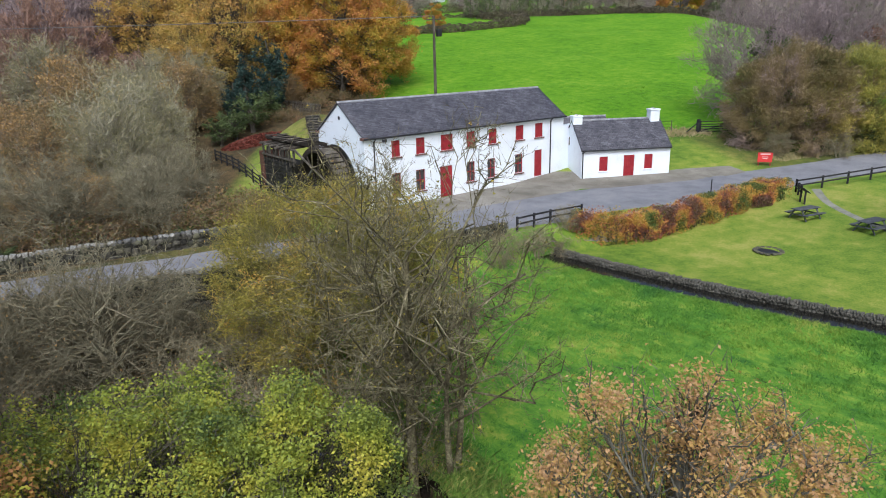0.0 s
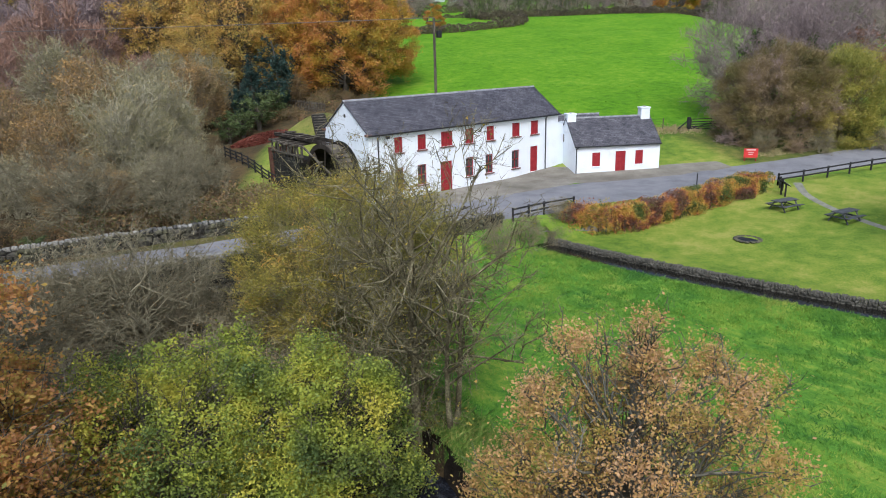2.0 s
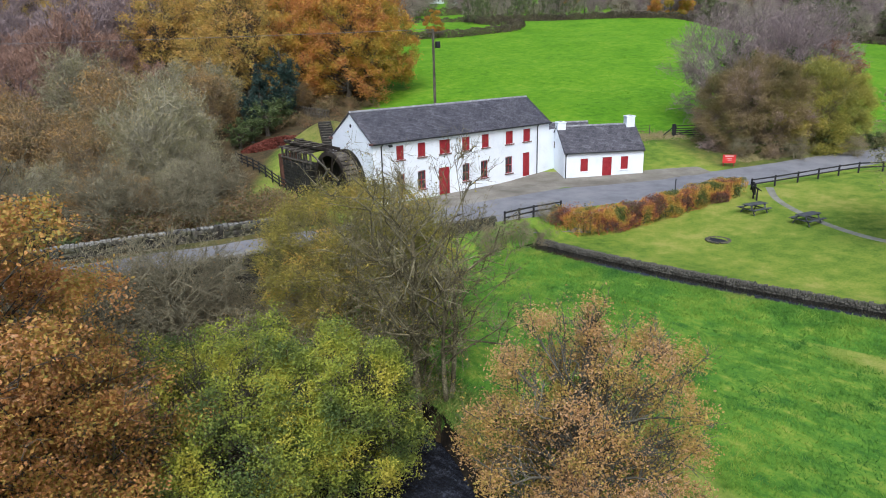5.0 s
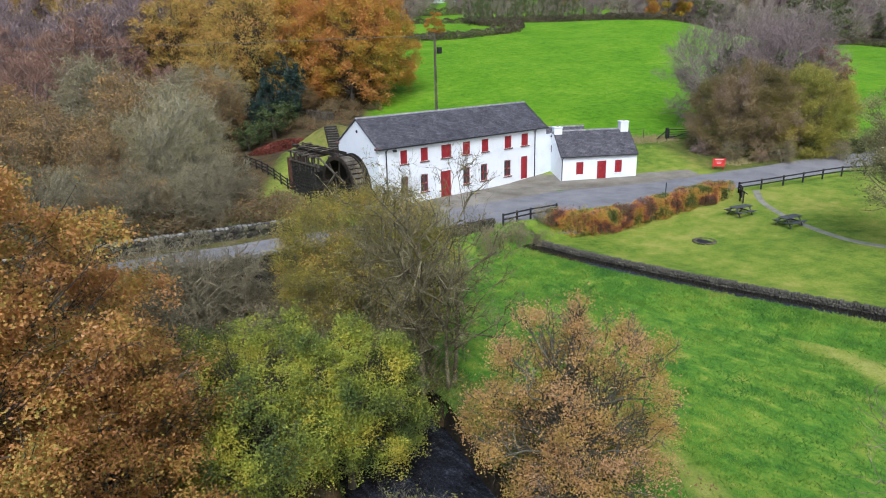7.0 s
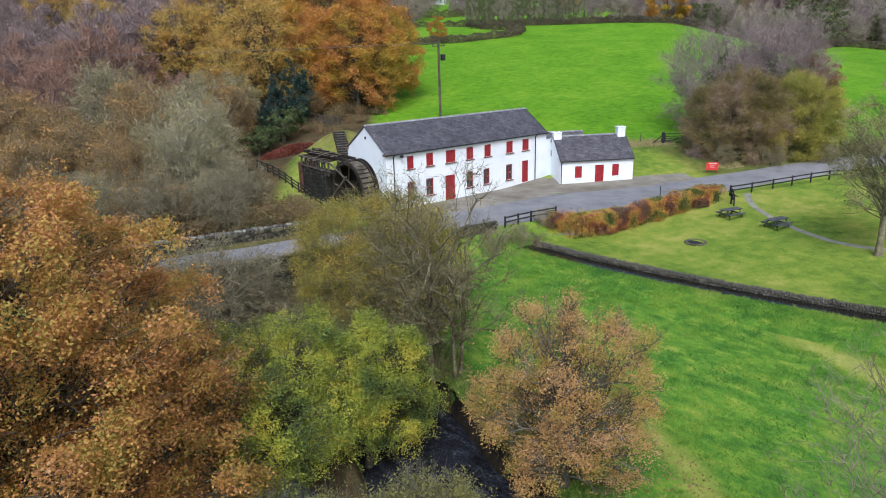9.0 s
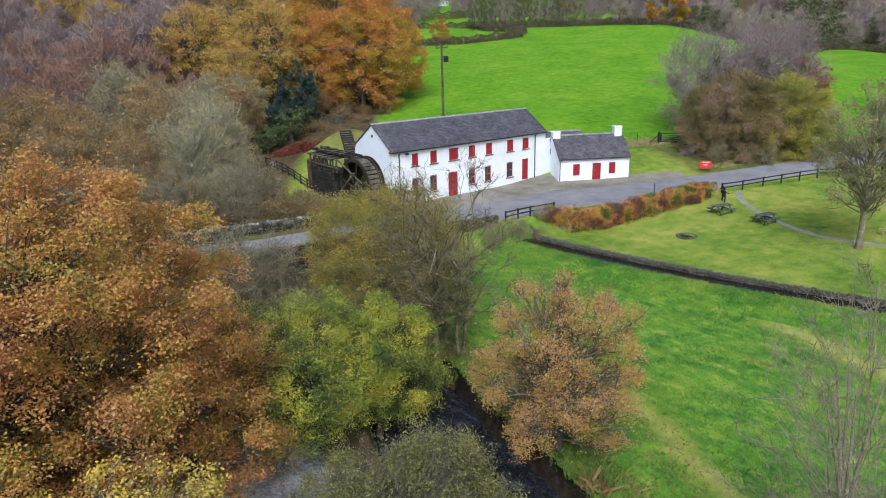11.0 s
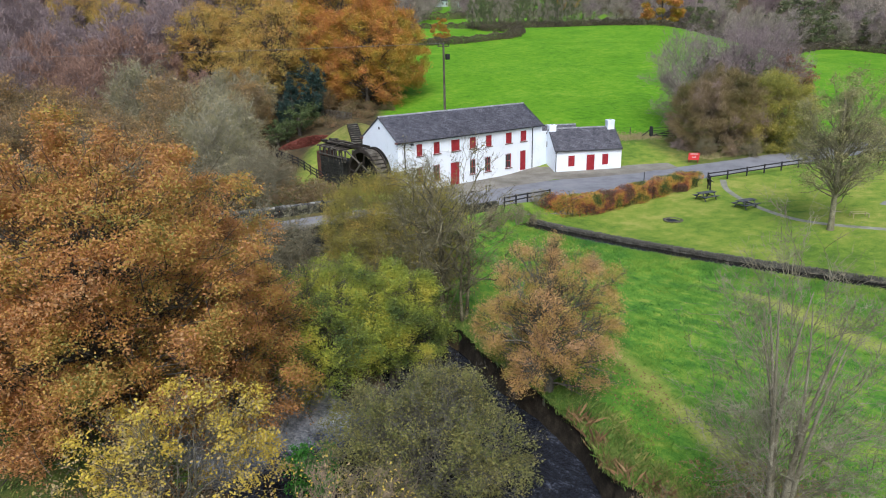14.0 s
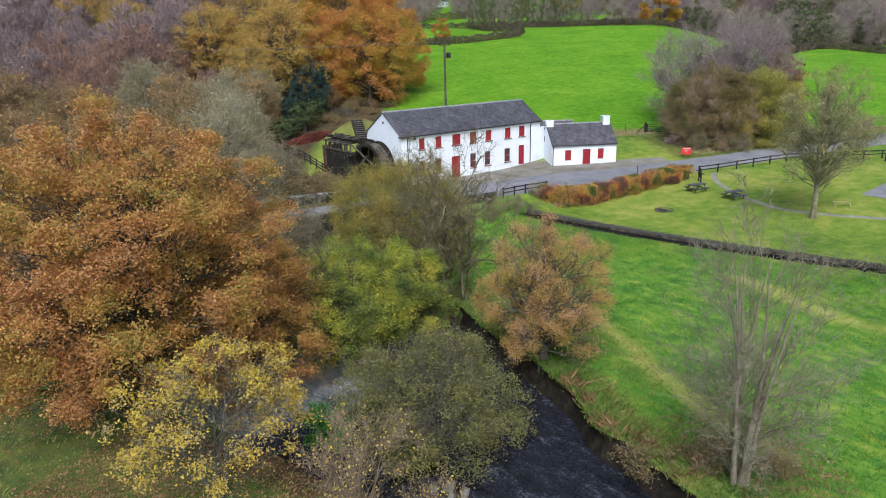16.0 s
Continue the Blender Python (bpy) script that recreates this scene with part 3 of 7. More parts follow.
def make_river_bank():
    """Undercut earth bank on the meadow side of the river, with a grassy lip."""
    ys = np.linspace(-19.5, -66, 240)
    R = np.array(RIVER_A)
    xs = np.interp(-ys, -R[:, 1], R[:, 0])
    k = np.hanning(19)
    xs = np.convolve(np.pad(xs, 9, mode="edge"), k / k.sum(), "valid")
    tx, ty = np.gradient(xs), np.gradient(ys)
    ln = np.hypot(tx, ty)
    nx, ny = -ty / ln, tx / ln
    nag = 0.22 * wave(xs, ys, 3.2) + 0.1 * wave(ys, xs, 8.0)
    grass, face = [], []
    for x, y, u, v, g in zip(xs, ys, nx, ny, nag):
        at_ = lambda d: (x + u * d, y + v * d)
        top = gz(*at_(4.6))
        row = [(*at_(4.3), gz(*at_(4.3)) - 0.05)] + [(*at_(d + g * w), top + h) for d, w, h in ((3.9, 0.2, 0.05), (3.4, 0.6, 0.09), (2.95, 1, 0.05), (2.72, 1, -0.06))]
        grass.append(row)
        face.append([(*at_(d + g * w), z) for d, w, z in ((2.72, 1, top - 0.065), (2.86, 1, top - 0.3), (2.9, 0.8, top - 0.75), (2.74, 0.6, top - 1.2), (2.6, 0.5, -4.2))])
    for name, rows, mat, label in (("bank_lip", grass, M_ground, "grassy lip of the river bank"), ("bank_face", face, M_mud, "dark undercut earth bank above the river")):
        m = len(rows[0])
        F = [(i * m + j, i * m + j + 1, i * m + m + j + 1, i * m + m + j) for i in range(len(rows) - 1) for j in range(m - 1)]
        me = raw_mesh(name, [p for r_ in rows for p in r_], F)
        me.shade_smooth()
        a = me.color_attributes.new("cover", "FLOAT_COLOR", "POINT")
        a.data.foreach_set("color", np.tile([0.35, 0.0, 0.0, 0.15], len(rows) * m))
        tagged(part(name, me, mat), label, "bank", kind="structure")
    return np.array(grass)


def stone_wall(name, line, height, thick, material, label, depth=0.0, size=0.32, seed=1, coping=True, piece_limit=0, kind="structure", cap=None):
    """A rubble wall along a line of (x, y, z of its foot): uneven stones round a core."""
    rnd = random.Random(seed)
    core, stones = Shape(), Shape()
    root = thing(name, label, "stone wall", kind=kind)
    pieces = []
    for (ax, ay, az), (bx, by, bz) in zip(line, line[1:]):
        d = Vector((bx - ax, by - ay, 0))
        n = d.length
        d.normalize()
        side = Vector((-d.y, d.x, 0))
        a, b = Vector((ax, ay, az)), Vector((bx, by, bz))
        t = thick / 2 - 0.06
        q = [a + side * t, b + side * t, b - side * t, a - side * t]
        hi = [(p.x, p.y, p.z + height - 0.08) for p in q]
        lo = [(p.x, p.y, p.z - depth - 0.3) for p in q]
        core.add(lo + hi, [(0, 1, 5, 4), (1, 2, 6, 5), (2, 3, 7, 6), (3, 0, 4, 7), (4, 5, 6, 7)])
        rows = max(2, int((height + depth) / (size * 0.72)))
        for face in (1, -1):
            for j in range(rows):
                at = rnd.random() * size * 0.5
                while at < n:
                    w = size * rnd.uniform(0.7, 1.6)
                    hgt = (height + depth) / rows
                    c = a.lerp(b, min(at + w / 2, n) / n) + side * face * (t - 0.03 + rnd.uniform(0, 0.06))
                    c.z += -depth + (j + 0.5) * hgt + rnd.uniform(-0.1, 0.1) * hgt / 0.3
                    add_stone(stones, c, d, side, w * rnd.uniform(0.42, 0.56), rnd.uniform(0.1, 0.17), hgt * rnd.uniform(0.42, 0.66), rnd)
                    at += w
        if coping:
            at = 0
            while at < n:
                w = size * rnd.uniform(0.6, 1.2)
                c = a.lerp(b, min(at + w / 2, n) / n)
                c.z += height + rnd.uniform(-0.02, 0.05)
                g = Shape()
                o = c.copy()
                add_stone(g, Vector((0, 0, 0)), d, side, w * 0.55, thick * 0.5 * rnd.uniform(0.85, 1.1), rnd.uniform(0.1, 0.17), rnd)
                pieces.append((o, g))
                at += w
    part("core", core, material, root)
    ob = part("stonework", stones, material, root)
    ob["kind"] = "stuff"
    rest = Shape()
    for k, (o, g) in enumerate(pieces):
        if k < piece_limit:
            s = part("stone", g, cap or material, root)
            s.location = o
        else:
            for v in g.v:
                rest.v.append(v + np.array(o[:]))
            rest.f.extend([tuple(i + rest.n for i in f) for f in g.f])
            rest.n += g.n
    if rest.n:
        part("coping", rest, cap or material, root)["kind"] = "stuff"
    return root


def add_stone(shape, c, d, side, w, t, h, rnd):
    """A lumpy stone: an uneven rounded block of 14 points."""
    j = lambda: rnd.uniform(0.72, 1.08)
    pts = []
    for x in (-1, 1):
        for y in (-1, 1):
            for z in (-1, 1):
                pts.append(Vector((x * w * 0.82 * j(), y * t * 0.85 * j(), z * h * 0.82 * j())))
    for e in ((1.08, 0, 0), (-1.08, 0, 0), (0, 1.12, 0), (0, -1.12, 0), (0, 0, 1.12), (0, 0, -1.12)):
        pts.append(Vector((e[0] * w * j(), e[1] * t * j(), e[2] * h * j())))
    quads = {8: (4, 5, 7, 6), 9: (0, 2, 3, 1), 10: (2, 6, 7, 3), 11: (0, 1, 5, 4), 12: (1, 3, 7, 5), 13: (0, 4, 6, 2)}
    F = []
    for k, q in quads.items():
        for i in range(4):
            F.append((k, q[i], q[(i + 1) % 4]))
    shape.add([(c + d * p.x + side * p.y + Vector((0, 0, p.z)))[:] for p in pts], F)


# ---- buildings ----
def wall_panel(shape, u0, u1, z0, z1, holes, place, thick, deep=0.14):
    """A wall sheet with real openings. place(u, depth, z) gives the point; holes are (u0, z0, u1, z1)."""
    us = sorted({u0, u1, *[h[0] for h in holes], *[h[2] for h in holes]})
    zs = sorted({z0, z1, *[h[1] for h in holes], *[h[3] for h in holes]})
    for a, b in zip(us, us[1:]):
        for c, d in zip(zs, zs[1:]):
            if any(h[0] <= a and b <= h[2] and h[1] <= c and d <= h[3] for h in holes):
                continue
            for dep, flip in ((0, False), (thick, True)):
                q = [place(a, dep, c), place(b, dep, c), place(b, dep, d), place(a, dep, d)]
                shape.add(q, [(3, 2, 1, 0) if flip else (0, 1, 2, 3)])
    for a, c, b, d in holes:
        for (p, q) in (((a, c), (a, d)), ((a, d), (b, d)), ((b, d), (b, c)), ((b, c), (a, c))):
            shape.add([place(p[0], 0, p[1]), place(q[0], 0, q[1]), place(q[0], thick, q[1]), place(p[0], thick, p[1])], [(0, 1, 2, 3)])


def shutter(root, name, w, h, at, turn, label, boards=4, frame_it=True):
    """A boarded red shutter or door with frame, ledges and gaps between boards; w along local x, front towards -y."""
    m = Matrix.Translation(at) @ turn
    ob = new(name)
    ob.parent, ob.matrix_basis = root, m
    ob["label"] = label
    bw = (w - 0.1) / boards
    for i in range(boards):
        x = -w / 2 + 0.05 + i * bw
        part("board", Shape().box((x + 0.006, -0.02, 0.05), (x + bw - 0.006, 0.02, h - 0.05), None, 0.006), M_red, ob)
    f = Shape()
    for x in (-w / 2, w / 2 - 0.06):
        f.box((x, -0.035, 0), (x + 0.06, 0.035, h), None, 0.006)
    f.box((-w / 2 + 0.06, -0.035, h - 0.06), (w / 2 - 0.06, 0.035, h), None, 0.006)
    f.box((-w / 2 + 0.06, -0.035, 0), (w / 2 - 0.06, 0.035, 0.05), None, 0.006)
    part("door_frame" if "door" in name else "window_frame", f, M_red, ob)
    return ob


def old_window(root, w, h, at, turn, label):
    """A red-framed sash with glass panes, partly behind peeling boards."""
    m = Matrix.Translation(at) @ turn
    ob = new("sash_window")
    ob.parent, ob.matrix_basis = root, m
    ob["label"] = label
    f = Shape()
    for x in (-w / 2, -0.025, w / 2 - 0.07):
        f.box((x, -0.03, 0), (x + (0.05 if x == -0.025 else 0.07), 0.03, h), None, 0.006)
    for z in (0, h * 0.48, h - 0.07):
        f.box((-w / 2 + 0.07, -0.026, z), (w / 2 - 0.07, 0.026, z + 0.06), None, 0.006)
    part("window_frame", f, M_red, ob)
    for sx in (-1, 1):
        for z in (0.06, h * 0.48 + 0.06):
            g = Shape().box((0.03, 0.0, z), (w / 2 - 0.07, 0.01, z + h * 0.44 - 0.05), Matrix.Diagonal((1, 1, 1, 1)), 0.001)
            o = part("pane", g, M_glass, ob)
            if sx < 0:
                o.location.x = -w / 2 + 0.04
    return ob


def roof(root, length, y0, y1, yr, ze, zr, over, gable, material):
    """Two slated slopes with ridge tiles, along local x from -gable to length + gable."""
    for name, ya, sgn in (("roof_slope", y0, -1), ("roof_slope", y1, 1)):
        run = yr - ya
        k = over / abs(run)
        ea = Vector((0, ya - (yr - ya) * k, ze - (zr - ze) * k))
        top = Vector((0, yr, zr))
        up = (top - ea)
        nrm = Vector((0, -sgn * -up.z, 0))
        thick = 0.09
        nx = 40
        rows = int(up.length / 0.2)
        V, F, UV = [], [], []
        for j in range(rows + 1):
            for i in range(nx + 1):
                x = -gable + (length + 2 * gable) * i / nx
                t = j / rows
                p = ea + up * t
                sag = 0.03 * math.sin(x * 0.9) * math.sin(t * 3.1) + 0.012 * math.sin(x * 3.7 + j)
                V.append((x, p.y, p.z + sag + 0.05))
                UV.append((x, t * up.length))
        for j in range(rows):
            for i in range(nx):
                o = j * (nx + 1) + i
                q = (o, o + 1, o + nx + 2, o + nx + 1)
                F.append(q if sgn < 0 else q[::-1])
        me = raw_mesh("roof_slope", V, F)
        uv = me.uv_layers.new(name="UVMap")
        for li, loop in enumerate(me.loops):
            uv.data[li].uv = UV[loop.vertex_index]
        ob = part(name, me, material, root)
        sol = ob.modifiers.new("thickness", "SOLIDIFY")
        sol.thickness, sol.offset = thick, -1
    rid = Shape()
    n = max(4, int(length / 0.45))
    for i in range(n):
        a = -gable + (length + 2 * gable) * i / n
        b = -gable + (length + 2 * gable) * (i + 1) / n - 0.012
        pts = [(-0.11, -0.075), (0, 0.03), (0.11, -0.075)]
        lo = [(x, yr + y, zr + z + 0.06) for x in (a, b) for y, z in pts]
        hi = [(x, yr + y * 1.0, zr + z + 0.095) for x in (a, b) for y, z in pts]
        rid.add(lo + hi, [(6, 9, 10, 7), (7, 10, 11, 8), (0, 6, 7, 1), (1, 7, 8, 2), (3, 4, 10, 9), (4, 5, 11, 10), (0, 3, 9, 6), (2, 8, 11, 5)])
    part("ridge_tiles", rid, M_ridge, root, "grey ridge tiles")


def gable_poly(shape, x, y0, y1, yr, z0, ze, zr, thick, face):
    pts = [(x, y0, z0), (x, y1, z0), (x, y1, ze), (x, yr, zr), (x, y0, ze)]
    back = [(x + thick * face, *p[1:]) for p in pts]
    shape.add(pts + back, [(4, 3, 2, 1, 0) if face > 0 else (0, 1, 2, 3, 4), (5, 6, 7, 8, 9) if face > 0 else (9, 8, 7, 6, 5)]
              + [(i, (i + 1) % 5, (i + 1) % 5 + 5, i + 5) for i in range(5)])


def pipe(root, pts, r=0.05, label="black cast-iron downpipe"):
    s = Shape().tube(pts, [r] * len(pts), 8)
    for p in (pts[-1], pts[len(pts) // 2]):
        s.tube([(p[0], p[1], p[2] - 0.05), (p[0], p[1], p[2] + 0.05)], [r * 1.35, r * 1.35], 8)
    return part("downpipe", s, M_black, root, label, True)


M_glass, _n, _l, _p = nodes_of("dark_window_glass", 0.08, 0.5)
_p.inputs["Base Color"].default_value = (0.06, 0.055, 0.055, 1)
M_ridge = surface("ridge_clay", [(0.3, (0.16, 0.16, 0.17)), (0.55, (0.30, 0.30, 0.31)), (0.8, (0.55, 0.56, 0.57))], 3, 20, 0.85, 0.2, 0.3, 0.01)
# near-black stone: its colour stands in for shade at flume and wheel
M_shade_stone = surface("shade_dark_stone", [(0.3, (0.012, 0.012, 0.011)), (0.6, (0.035, 0.033, 0.028)), (0.8, (0.07, 0.07, 0.055))], 1.5, 10, 0.7, 0.3, 0.7, 0.04)
M_chimney_cap = surface("lead_cap", [(0.3, (0.25, 0.25, 0.26)), (0.7, (0.45, 0.45, 0.46))], 3, 20, 0.7, 0.3, 0.2, 0.01)


def make_mill():
    L, D, ZE, ZR, YR, T = 20.6, 6.75, 5.3, 7.55, 3.3, 0.5
    root = thing("mill_building", "long two-storey whitewashed stone mill with slate roof and red shutters", "mill")
    ups = [(2.3, 3.05), (4.5, 5.32), (6.84, 8.02), (9.4, 10.3), (11.75, 12.62), (14.75, 15.68), (17.05, 18.0)]
    lows = [(2.25, 3.05), (4.4, 5.27), (9.4, 10.25), (11.6, 12.46), (14.7, 15.62)]
    doors = [(6.7, 7.92, -0.05, 2.42), (17.02, 17.95, 0.25, 2.56)]
    holes = [(a, 3.64, b, 4.84) for a, b in ups] + [(a, 0.84, b, 2.45) for a, b in lows] + [(a, c, b, d) for a, b, c, d in doors]
    front = Shape()
    wall_panel(front, 0, L, -1.2, ZE, holes, lambda u, dep, z: (u, dep, z), T)
    part("front_wall", front, M_white, root)
    back = Shape().box((0, D - T, -1.2), (L, D, ZE), None, 0)
    part("back_wall", back, M_white, root)
    for x, f in ((0.003, 1), (L - 0.003, -1)):
        g = Shape()
        gable_poly(g, x, 0.004, D - 0.004, YR, -1.2, ZE, ZR, T, f)
        part("gable_wall", g, M_white, root)
    roof(root, L, 0, D, YR, ZE, ZR, 0.22, 0.1, M_slate)
    turn = Matrix.Identity(4)
    for a, b in ups:
        shutter(root, "window_shutter", b - a, 1.2, ((a + b) / 2, 0.1, 3.64), turn, "closed red boarded window shutter")
    for i, (a, b) in enumerate(lows):
        if i in (1, 2, 4):
            old_window(root, b - a, 1.61, ((a + b) / 2, 0.12, 0.84), turn, "dark sash window with worn red frame")
        else:
            old_window(root, b - a, 1.61, ((a + b) / 2, 0.12, 0.84), turn, "red framed sash window with dark glass")
    for a, b, c, d in doors:
        shutter(root, "door_leaf", b - a, d - c, ((a + b) / 2, 0.1, c), turn, "closed red boarded mill door", 6)
    for a, b in ups:
        part("window_sill", Shape().box((a - 0.12, -0.1, 3.53), (b + 0.12, 0.12, 3.637)), M_sill, root)
    for a, b in lows:
        part("window_sill", Shape().box((a - 0.1, -0.1, 0.73), (b + 0.1, 0.12, 0.837)), M_sill, root)
    part("link_wall", Shape().box((L - 0.02, 0.05, -0.6), (L + 1.6, 0.5, 4.4), None, 0.05), M_white, root, "whitewashed wall joining mill and cottage")
    # gutter, downpipes and bracket lamp
    part("gutter", Shape().tube([(-0.1, -0.27, ZE - 0.12), (L + 0.1, -0.27, ZE - 0.12)], [0.07, 0.07], 8), M_black, root, "black gutter", True)
    pipe(root, [(0.85, -0.27, 5.15), (0.78, -0.08, 4.9), (0.75, -0.08, -0.2)])
    pipe(root, [(18.9, -0.27, 5.15), (18.9, -0.08, 4.9), (18.9, -0.08, 0.2)])
    lamp = Shape().tube([(1.5, 0.0, 4.95), (1.5, -0.3, 5.0)], [0.025, 0.025], 6)
    lamp.box((1.36, -0.5, 4.86), (1.64, -0.26, 5.08), None, 0.03)
    part("wall_lamp", lamp, M_black, root, "black floodlight on the wall")
    vent = Shape().tube([(-0.012, 3.32, 6.46), (0.03, 3.32, 6.46)], [0.15, 0.15], 14)
    vent.add([(-0.01, 3.32 + 0.15 * math.cos(a), 6.46 + 0.15 * math.sin(a)) for a in np.linspace(0, 2 * math.pi, 14, endpoint=False)], [tuple(range(14))])
    part("vent_hole", vent, M_black, root, "small dark round gable opening")
    # unpainted stone disc on the gable; the wheel's shade is in its dark colour
    wet = Shape()
    ring = [(-0.05, 4.25 + 3.0 * math.cos(a), 1.45 + 3.0 * math.sin(a)) for a in np.linspace(0, 2 * math.pi, 40, endpoint=False)]
    ring = [(x, y, max(z, -1.1)) for x, y, z in ring]
    wet.add(ring + [(0.05, y, z) for x, y, z in ring], [tuple(range(39, -1, -1))] + [(i, (i + 1) % 40, (i + 1) % 40 + 40, i + 40) for i in range(40)])
    part("wheel_backing", wet, M_shade_stone, root, "unpainted stone disc behind the wheel, coloured dark for shade")
    for y in (0.02, D - 0.02):
        part("eave_stone", Shape().box((-0.2, y - 0.2, ZE - 0.2), (0.25, y + 0.2, ZE - 0.02)), M_sill, root)
    return root


def make_cottage():
    L, D, ZE, ZR, YR, T = 8.0, 5.4, 2.62, 4.75, 2.7, 0.45
    root = thing("cottage", "low whitewashed cottage with slate roof, two chimneys and red door", "cottage", pose(19.67, -3.0, 0, 0, 0, -30))
    wins = [(1.6, 2.36, 0.68, 1.93), (5.68, 6.42, 0.72, 1.97)]
    door = (3.8, 4.76, 0.09, 1.97)
    front = Shape()
    wall_panel(front, 0, L, -0.8, ZE, [(a, c, b, d) for a, b, c, d in wins + [door]], lambda u, dep, z: (u, dep, z), T)
    part("front_wall", front, M_white, root)
    part("back_wall", Shape().box((0, D - T, -0.8), (L, D, ZE), None, 0), M_white, root)
    for x, f in ((0.003, 1), (L - 0.003, -1)):
        g = Shape()
        gable_poly(g, x, 0.004, D - 0.004, YR, -0.8, ZE, ZR - 0.02, T, f)
        part("gable_wall", g, M_white, root)
    roof(root, L, 0, D, YR, ZE, ZR, 0.2, 0.08, M_slate)
    for a, b, c, d in wins:
        shutter(root, "window_shutter", b - a, d - c, ((a + b) / 2, 0.08, c), Matrix.Identity(4), "closed red window shutter")
        part("window_sill", Shape().box((a - 0.08, -0.08, c - 0.1), (b + 0.08, 0.1, c - 0.003)), M_white, root)
    a, b, c, d = door
    shutter(root, "door_leaf", b - a, d - c, ((a + b) / 2, 0.08, c), Matrix.Identity(4), "closed red boarded cottage door", 5)
    for x, top in ((-0.06, 5.12), (L - 0.95, 5.45)):
        ch = new("chimney")
        ch.parent = root
        part("stack", Shape().box((x, YR - 0.42, 3.6), (x + 0.85, YR + 0.42, top), None, 0.03), M_white, ch)
        part("cap", Shape().box((x - 0.05, YR - 0.47, top), (x + 0.9, YR + 0.47, top + 0.12), None, 0.03), M_white, ch)
        for dy in (-0.18, 0.18):
            part("chimney_pot", Shape().tube([(x + 0.42, YR + dy, top + 0.11), (x + 0.42, YR + dy, top + 0.2)], [0.12, 0.1], 10), M_chimney_cap, ch)
    part("slit_window", Shape().box((-0.012, 3.25, 2.55), (0.03, 3.5, 3.25), None, 0.01), M_timber, root, "narrow dark gable window")
    part("gutter", Shape().tube([(0, -0.24, ZE - 0.1), (L, -0.24, ZE - 0.1)], [0.06, 0.06], 8), M_black, root, "black gutter", True)
    pipe(root, [(0.25, -0.24, 2.5), (0.1, -0.07, 2.3), (0.1, -0.07, -0.25)])
    return root


def make_outhouse():
    """Slated outhouse whose ridge shows over the cottage roof."""
    root = thing("outhouse", "low slate-roofed outhouse behind the cottage", "outhouse", pose(19.67, -3.0, 0, 0, 0, -30) @ Matrix.Translation((0.2, 5.5, 0)))
    L, D, ZE, ZR, YR = 4.6, 3.6, 2.9, 4.62, 1.8
    part("back_wall", Shape().box((0, D - 0.4, -0.5), (L, D, ZE), None, 0), M_white, root)
    part("front_wall", Shape().box((0, 0.05, -0.5), (L, 0.4, ZE), None, 0), M_white, root)
    for x, f in ((0.003, 1), (L - 0.003, -1)):
        g = Shape()
        gable_poly(g, x, 0.06, D - 0.004, YR, -0.5, ZE, ZR - 0.03, 0.4, f)
        part("gable_wall", g, M_white, root)
    roof(root, L, 0.06, D, YR, ZE, ZR, 0.15, 0.05, M_slate)
    return root


make_ground()
make_roads()
make_water()
LIP = make_river_bank()
make_mill()
make_cottage()
make_outhouse()


# ---- trees ----
def envelope(rnd, n, H, R, base, inner=0.55, lean=0.0):
    d = rnd.normal(size=(n, 3))
    d /= np.linalg.norm(d, axis=1, keepdims=True)
    lob = 1 + 0.22 * np.sin(3 * np.arctan2(d[:, 1], d[:, 0]) + rnd.uniform(0, 6)) * np.cos(2.3 * d[:, 2] + rnd.uniform(0, 6))
    q = (inner + (1 - inner) * rnd.random(n) ** 0.6) * lob
    c = H * (1 + base) / 2
    return np.stack([d[:, 0] * R * q, d[:, 1] * R * q, c + d[:, 2] * H * (1 - base) / 2 * q], 1)


def bezier(a, b, c, k):
    t = np.linspace(0, 1, k)[None, :, None]
    return a[:, None] * (1 - t) ** 2 + 2 * b[:, None] * t * (1 - t) + c[:, None] * t ** 2


def pick(rnd, P, n, lo, hi):
    """n points spread along each polyline, and the way there."""
    m, k = P.shape[:2]
    t = rnd.uniform(lo, hi, (m, n)) * (k - 1)
    i = np.clip(t.astype(int), 0, k - 2)
    f = (t - i)[..., None]
    a = np.take_along_axis(P, i[..., None], 1)
    b = np.take_along_axis(P, i[..., None] + 1, 1)
    d = b - a
    return (a + d * f).reshape(-1, 3), (d / (np.linalg.norm(d, axis=2, keepdims=True) + 1e-9)).reshape(-1, 3), (t / (k - 1)).ravel()


